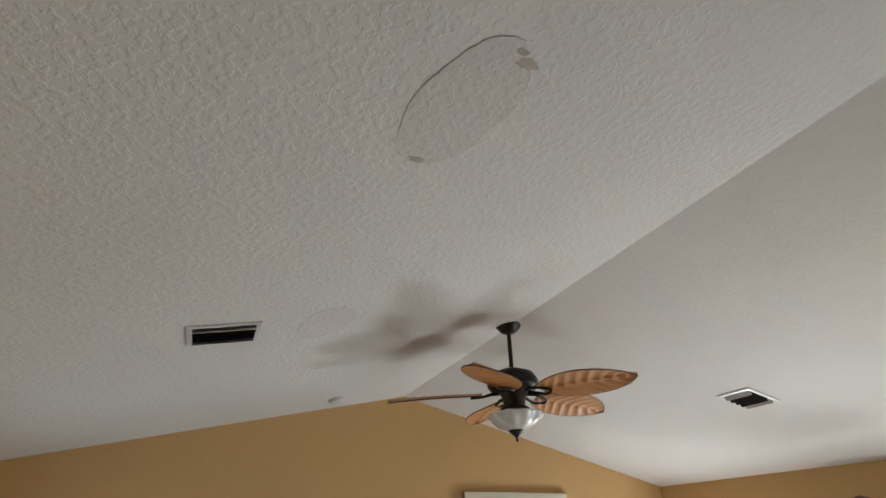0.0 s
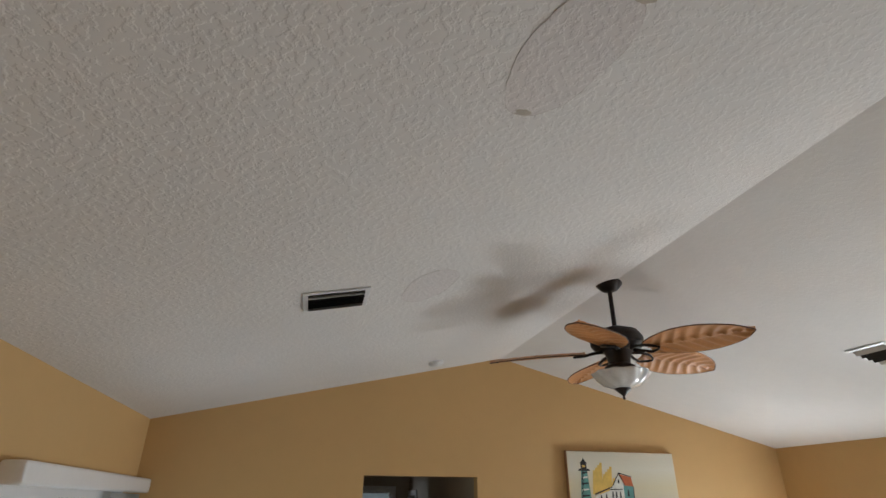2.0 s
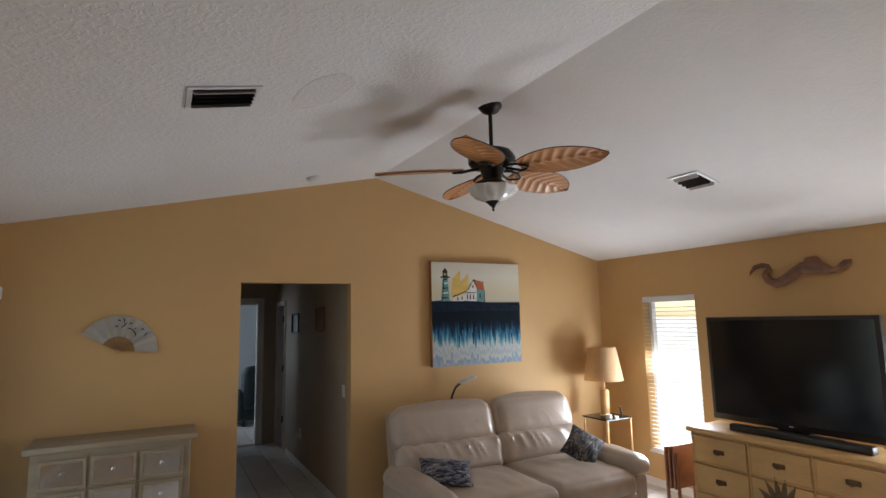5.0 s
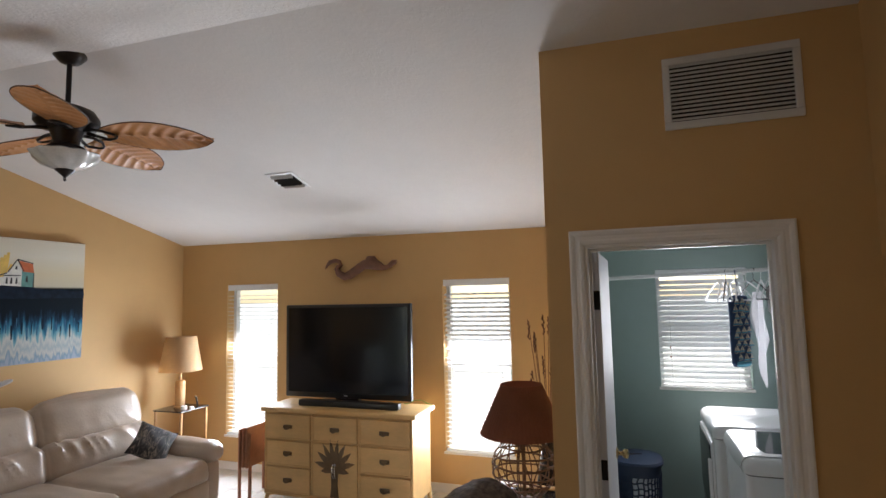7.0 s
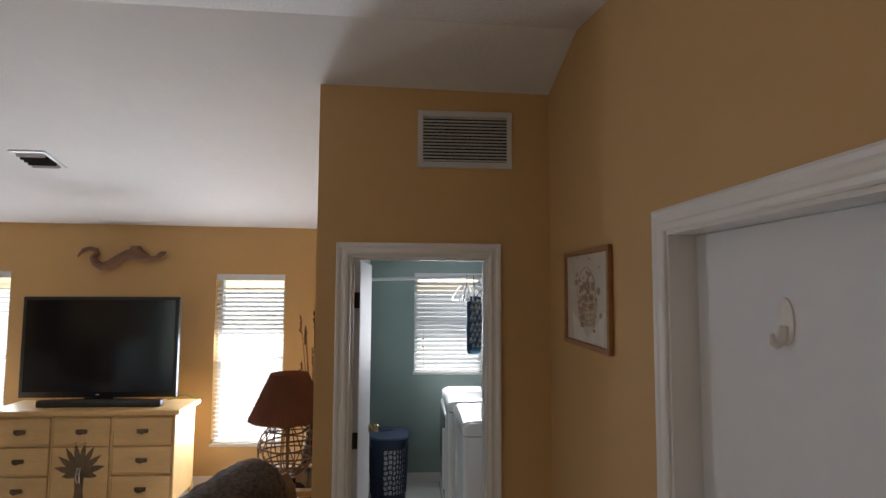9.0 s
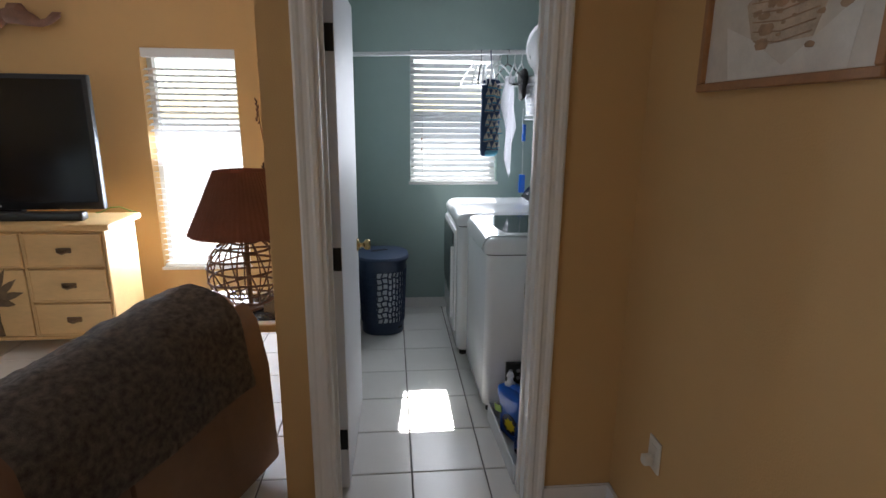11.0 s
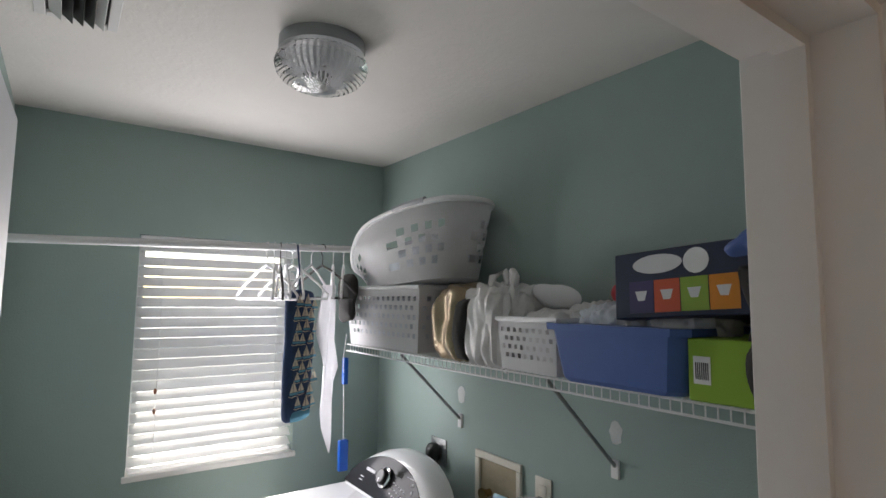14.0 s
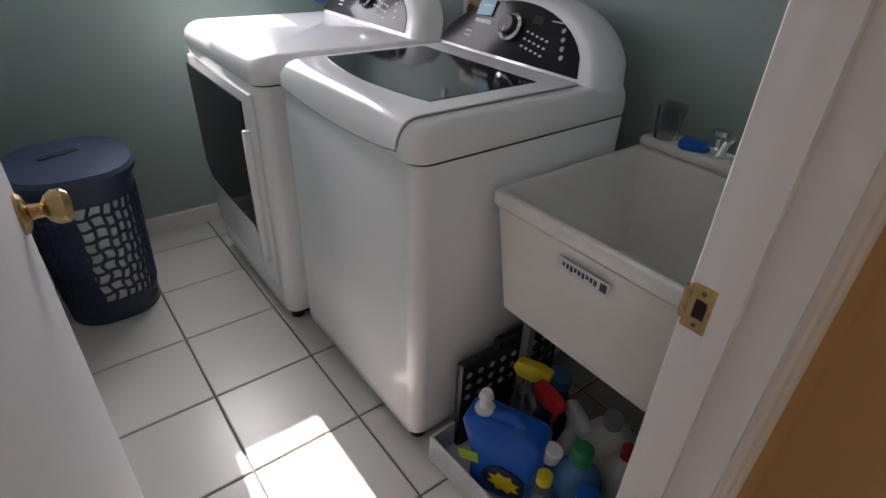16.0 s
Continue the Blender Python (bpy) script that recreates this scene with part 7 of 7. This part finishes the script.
for i, c in enumerate(((0.05, 0.04, 0.12), (0.55, 0.09, 0.04), (0.25, 0.38, 0.05), (0.62, 0.22, 0.02))):
    x0 = 0.115 - 0.062 * i
    p = part("picture_panel", box(x0 - 0.06, x0, 0.1003, 0.1012, 0.012, 0.085), shade("panel_print", c, 0.4, vary=0.08), bx, smooth=False)
    part("bulb_picture", prism([(x0 - 0.045, 0.062), (x0 - 0.015, 0.062), (x0 - 0.022, 0.040), (x0 - 0.038, 0.040)], 0.1012, 0.1016, "y"), M_PRINTW, p, smooth=False)
part("bulb_photo", prism([(0.045 + 0.06 * math.cos(a), 0.122 + 0.022 * math.sin(a)) for a in [i * math.pi / 10 for i in range(20)]], 0.1003, 0.1012, "y"), M_PRINTW, bx, smooth=False)
part("badge", lathe([(0.028, 0), (0.028, 0.0006)], 28, pose(-0.045, 0.1003, 0.120, -90)), M_WPLASTIC, bx)
db = thing("dark_tote", pose(2.74, -0.997, SZ + 0.002, 0, 4, 0), "dark brown tote bag slumped at the shelf end", "bag")
part("bag", cushion(-0.04, 0.04, -0.12, 0.12, 0.0, 0.27, 0.015, 0.006, 0.04, 23, 17, (18, 18, 9)), M_CLOTHD, db)
bs = thing("blue_sack", pose(2.765, -0.959, SZ + 0.30, 0, 15, 0), "blue plastic sack lying on the cartons", "bag")
part("sack", cushion(-0.07, 0.05, -0.05, 0.05, 0.0, 0.05, 0.02, 0.01, 0.04, 29, 13, (22, 22, 22)), M_BIN, bs)

# ---- wall fittings ----
ho = wall_plate("dryer_outlet", pose(4.24, LSOUTH, 1.09), 0.112, 0.112, "grey steel dryer outlet with a heavy black plug", M_STEEL)
part("plug", cushion(-0.03, 0.03, 0.010, 0.06, -0.04, 0.035, 0.02, 0.005, 0.0), M_PLASTIC, ho, "black dryer plug")
part("cord", tube([(0, 0.035, -0.03), (0, 0.06, -0.08), (0.01, 0.06, -0.16)], 0.010, 8), M_PLASTIC, ho)
wbx = thing("washer_valve_box", pose(3.852, LSOUTH, 1.065), "ivory recessed washer valve box in the wall", "valve box")
bm = bmesh.new()
for a, b, c, d in ((-0.13, 0.13, 0.068, 0.095), (-0.13, 0.13, -0.145, -0.118), (-0.13, -0.103, -0.118, 0.068), (0.103, 0.13, -0.118, 0.068)):
    add_box(bm, a, b, 0.0005, 0.012, c, d, 0.003, 1)
part("frame", bm, M_OUTLET, wbx, smooth=False)
# flat plate; a darker ivory paints the shade of the recess
part("recess", box(-0.103, 0.103, 0.0004, 0.0015, -0.118, 0.068), shade("shaded_ivory_recess", (0.34, 0.29, 0.20), 0.6, vary=0.15), wbx, smooth=False)
for x in (-0.05, 0.05):
    part("valve", lathe([(0.014, 0), (0.014, 0.03), (0.022, 0.032), (0.022, 0.04)], 14, pose(x, 0.002, -0.05, -90)), M_BRASS, wbx)
wo = wall_plate("washer_outlet", pose(3.62, LSOUTH, 1.085), 0.075, 0.118, "white outlet with a black plug beside the valve box", M_OUTLET, M_PLASTIC)

# ---- laundry ceiling light ----
cl = thing("ceiling_light", pose(3.66, -0.375, LCEIL), "flush ceiling light with ribbed clear glass dome", "ceiling light")
part("base", lathe([(0.118, 0.0), (0.118, -0.034), (0.106, -0.038)], 40), M_GREYP, cl)
n = 88
prof = [(0.100, -0.036), (0.116, -0.046), (0.124, -0.066), (0.118, -0.090), (0.101, -0.111), (0.074, -0.127), (0.041, -0.136), (0.008, -0.139)]
M_RIB = glass("ribbed_glass", (0.90, 0.91, 0.90), 0.04, 1.4)
dome = part("glass_dome", rings_mesh([[((r + 0.0050 * (i % 2) * min(1, r * 12)) * math.cos(2 * math.pi * i / n), (r + 0.0050 * (i % 2) * min(1, r * 12)) * math.sin(2 * math.pi * i / n), z) for i in range(n)] for r, z in prof]), M_RIB, cl, "ribbed glass dome", False)
part("bulb", lathe([(0.012, -0.045), (0.02, -0.06), (0.028, -0.085), (0.015, -0.108)], 18, pose(0.03, 0, 0)), M_WPLASTIC, cl)
register("ceiling_vent", pose(3.78, 0.19, LCEIL, 180, 0, 0), 0.28, 0.18, 40, "white metal supply register on the laundry ceiling")

# ---- cleaning things under the tub ----
wk = thing("woven_tray", pose(2.82, -0.59, 0, 0, 0, 2), "white woven plastic tray on the tiled floor", "tray")
part("floor", box(-0.245, 0.265, -0.17, 0.17, 0.0, 0.006), M_WPLASTIC, wk, smooth=False)
for a, b, c, d in ((-0.25, 0.27, 0.165, 0.173), (-0.25, 0.27, -0.173, -0.165), (-0.255, -0.247, -0.165, 0.165), (0.262, 0.270, -0.165, 0.165)):
    part("side", box(a, b, c, d, 0.0, 0.095, 0.002, 1), M_WPLASTIC, wk, smooth=False)
bm = bmesh.new()
for r in range(5):
    for i in range(34):
        add_box(bm, -0.245 + i * 0.015 + 0.003 * (r % 2), -0.245 + i * 0.015 + 0.010 + 0.003 * (r % 2), 0.173, 0.1755, 0.012 + r * 0.016, 0.022 + r * 0.016)
part("weave", bm, M_WPLASTIC, wk, smooth=False)
ck = thing("folded_crate", pose(3.07, -0.672, 0.007, 0, 0, -2), "folded black crate with round holes standing on edge", "crate")
part("panel", box(-0.014, 0.014, -0.18, 0.18, 0.0, 0.31, 0.006, 2), M_PLASTIC, ck)
part("handle", tube([(0, -0.06, 0.305), (0, -0.055, 0.335), (0, 0.055, 0.335), (0, 0.06, 0.305)], 0.010, 8), M_PLASTIC, ck)
for r in range(3):
    for i in range(9):
        part("hole", lathe([(0.010, 0), (0.009, 0.001)], 12, pose(-0.014, -0.155 + i * 0.039, 0.19 + r * 0.04, 0, -90)), M_GREYP, ck)


def bottle(m, prof, material, cap, capprof, label, sx=1.0, sy=0.7):
    t = thing("cleaning_bottle", m, label, "bottle", "bottles under the tub")
    part("bottle", lathe(prof, 28, None, sx, sy), material, t)
    part("cap", lathe(capprof, 20), cap, t)
    return t


def spray(m, material, trig, label):
    t = thing("spray_bottle", m, label, "spray bottle", "bottles under the tub")
    part("bottle", lathe([(0.038, 0), (0.042, 0.01), (0.042, 0.13), (0.030, 0.17), (0.014, 0.20), (0.014, 0.225)], 24, None, 1.0, 0.7), material, t)
    bm = prism([(-0.03, 0.225), (0.02, 0.225), (0.062, 0.250), (0.066, 0.275), (0.03, 0.285), (-0.035, 0.278), (-0.045, 0.25)], -0.015, 0.015, "y", bevel=0.006)
    h = part("spray_head", bm, trig, t)
    part("trigger", tube([(0.03, 0, 0.245), (0.042, 0, 0.215), (0.036, 0, 0.19)], [0.008, 0.007, 0.005], 8), trig, h)
    return t


jg = thing("detergent_jug", pose(2.905, -0.520, 0.007, 0, 0, 24) @ Matrix.Scale(1.08, 4), "bright blue laundry detergent jug with white caps", "jug")
bm = cushion(-0.095, 0.075, -0.05, 0.05, 0.0, 0.225, 0.022, 0.004, 0.0, 0, 13)
for v in bm.verts:
    if v.co.z > 0.12:
        k = (v.co.z - 0.12) / 0.09
        v.co.x += 0.03 * k - 0.25 * k * max(0, -v.co.x)
part("jug", bm, M_BLUE, jg)
part("handle", tube([(0.055, 0, 0.215), (0.0, 0, 0.235), (-0.06, 0, 0.205), (-0.095, 0, 0.14), (-0.10, 0, 0.08)], [0.018, 0.015, 0.014, 0.015, 0.018], 12), M_BLUE, jg)
part("spout_cap", lathe([(0.026, 0.205), (0.024, 0.235), (0.015, 0.24), (0.013, 0.262), (0.018, 0.268), (0.012, 0.285)], 20, pose(0.065, 0, 0)), M_WPLASTIC, jg, "white pour spout")
part("fill_cap", lathe([(0.022, 0.0), (0.022, 0.03), (0.018, 0.034)], 20, pose(-0.10, 0, 0.165, 0, -15)), M_WPLASTIC, jg, "white screw cap")
lbp = part("label", prism([(-0.055 * math.cos(a) - 0.02, 0.085 + 0.045 * math.sin(a)) for a in [i * math.pi / 10 for i in range(20)]], 0.055, 0.0575, "y"), M_CARTON, jg, "dark blue and yellow label", False)
part("label_burst", prism([(-0.02 + (0.042 if i % 2 else 0.028) * math.cos(i * math.pi / 8), 0.082 + (0.032 if i % 2 else 0.022) * math.sin(i * math.pi / 8)) for i in range(16)], 0.0575, 0.0585, "y"), M_YELLOW, lbp, smooth=False)
part("label_tag", box(0.02, 0.07, 0.0555, 0.058, 0.118, 0.150, 0, 1, pose(0, 0, 0, 0, 12)), M_LIME, lbp, smooth=False)
spray(pose(2.995, -0.675, 0.007, 0, 0, 200), M_CLEAR, M_YELLOW, "spray bottle with a yellow trigger")
spray(pose(2.905, -0.645, 0.007, 0, 0, 170), M_CARTON, M_RED, "dark spray bottle with a red trigger")
spray(pose(2.815, -0.655, 0.007, 0, 0, 150), M_WPLASTIC, M_GREYP, "white spray bottle with a grey trigger")
FLASK = [(0.045, 0), (0.052, 0.012), (0.052, 0.14), (0.034, 0.185), (0.020, 0.20), (0.020, 0.21)]
CAPP = [(0.027, 0.205), (0.027, 0.245), (0.022, 0.25), (0.002, 0.25)]
bottle(pose(2.745, -0.60, 0.007, 0, 0, 30), FLASK, M_BLUE2, M_GREENP, CAPP, "blue liquid bottle with a green cap", 1.25, 0.8)
bottle(pose(2.775, -0.515, 0.007, 0, 0, 10), [(0.036, 0), (0.04, 0.01), (0.04, 0.12), (0.024, 0.155), (0.016, 0.165)], M_CLEAR, M_YELLOW, [(0.019, 0.16), (0.019, 0.185), (0.004, 0.19)], "clear bottle with a yellow cap", 1.1, 0.9)
bottle(pose(2.675, -0.555, 0.007), [(0.036, 0), (0.04, 0.01), (0.04, 0.10), (0.024, 0.145), (0.02, 0.15)], M_BLUE2, M_BLUE, [(0.03, 0.15), (0.03, 0.185), (0.004, 0.188)], "small bottle with a blue cap", 1.0, 0.9)
bottle(pose(2.685, -0.70, 0.007), FLASK, M_WPLASTIC, M_RED, [(0.018, 0.205), (0.018, 0.235), (0.004, 0.238)], "white bottle with a red cap", 0.9, 0.7)
bottle(pose(2.945, -0.745, 0.007), FLASK, M_CARTON, M_BLUE2, [(0.034, 0.205), (0.034, 0.235), (0.004, 0.238)], "dark bottle with a wide teal cap", 0.9, 0.8)
bottle(pose(2.76, -0.735, 0.007, 0, 0, 40), [(0.06, 0), (0.066, 0.012), (0.066, 0.17), (0.045, 0.21), (0.02, 0.225)], M_TUB, M_GREYP, [(0.024, 0.22), (0.024, 0.25), (0.004, 0.252)], "large cream jug under the tub", 1.1, 0.8)

# ---- tiled floor ----
T, GAP = 0.3235, 0.006
base = structure(link("floor", box(-1.2, 5.03, -1.4, 11.7, -0.10, -0.006), M_GROUT), "grey grout bed under square white floor tiles")


def tile_mesh():
    bm = bmesh.new()
    h = (T - GAP) / 2
    add_box(bm, -h, h, -h, h, -0.008, 0.0)
    bmesh.ops.bevel(bm, geom=[e for e in bm.edges if all(v.co.z > -0.001 for v in e.verts)], offset=0.003, segments=1, affect="EDGES")
    return bm


first = part("tile", tile_mesh(), M_TILE, base, smooth=False)
rest, placed = [], 0
for i in range(-14, 7):
    for j in range(-5, 37):
        cx, cy = 3.005 + (i + 0.5) * T, (j + 0.5) * T
        if not (-1.2 < cx < 4.95 and -1.4 < cy < 11.6):
            continue
        if cx > 1.0 and cy < 2.4:
            ob = first if placed == 0 else first.copy()
            if placed:
                scene.collection.objects.link(ob)
            ob.matrix_basis = pose(cx, cy, random.uniform(-0.0006, 0.0), random.uniform(-0.05, 0.05), random.uniform(-0.05, 0.05))
            placed += 1
        else:
            rest.append((cx, cy))
h = (T - GAP) / 2
verts, faces = [], []
for cx, cy in rest:
    k = len(verts)
    for r, z in ((h, -0.008), (h, -0.003), (h - 0.003, 0.0)):
        verts += [(cx - r, cy - r, z), (cx + r, cy - r, z), (cx + r, cy + r, z), (cx - r, cy + r, z)]
    for a in (0, 4):
        faces += [(k + a + q, k + a + (q + 1) % 4, k + a + 4 + (q + 1) % 4, k + a + 4 + q) for q in range(4)]
    faces.append((k + 8, k + 9, k + 10, k + 11))
me = bpy.data.meshes.new("far_tiles")
me.from_pydata(verts, [], faces)
me.materials.append(M_TILE)
ft_ = new("far_tiles", me)
ft_.parent = base
ft_["kind"] = "stuff"
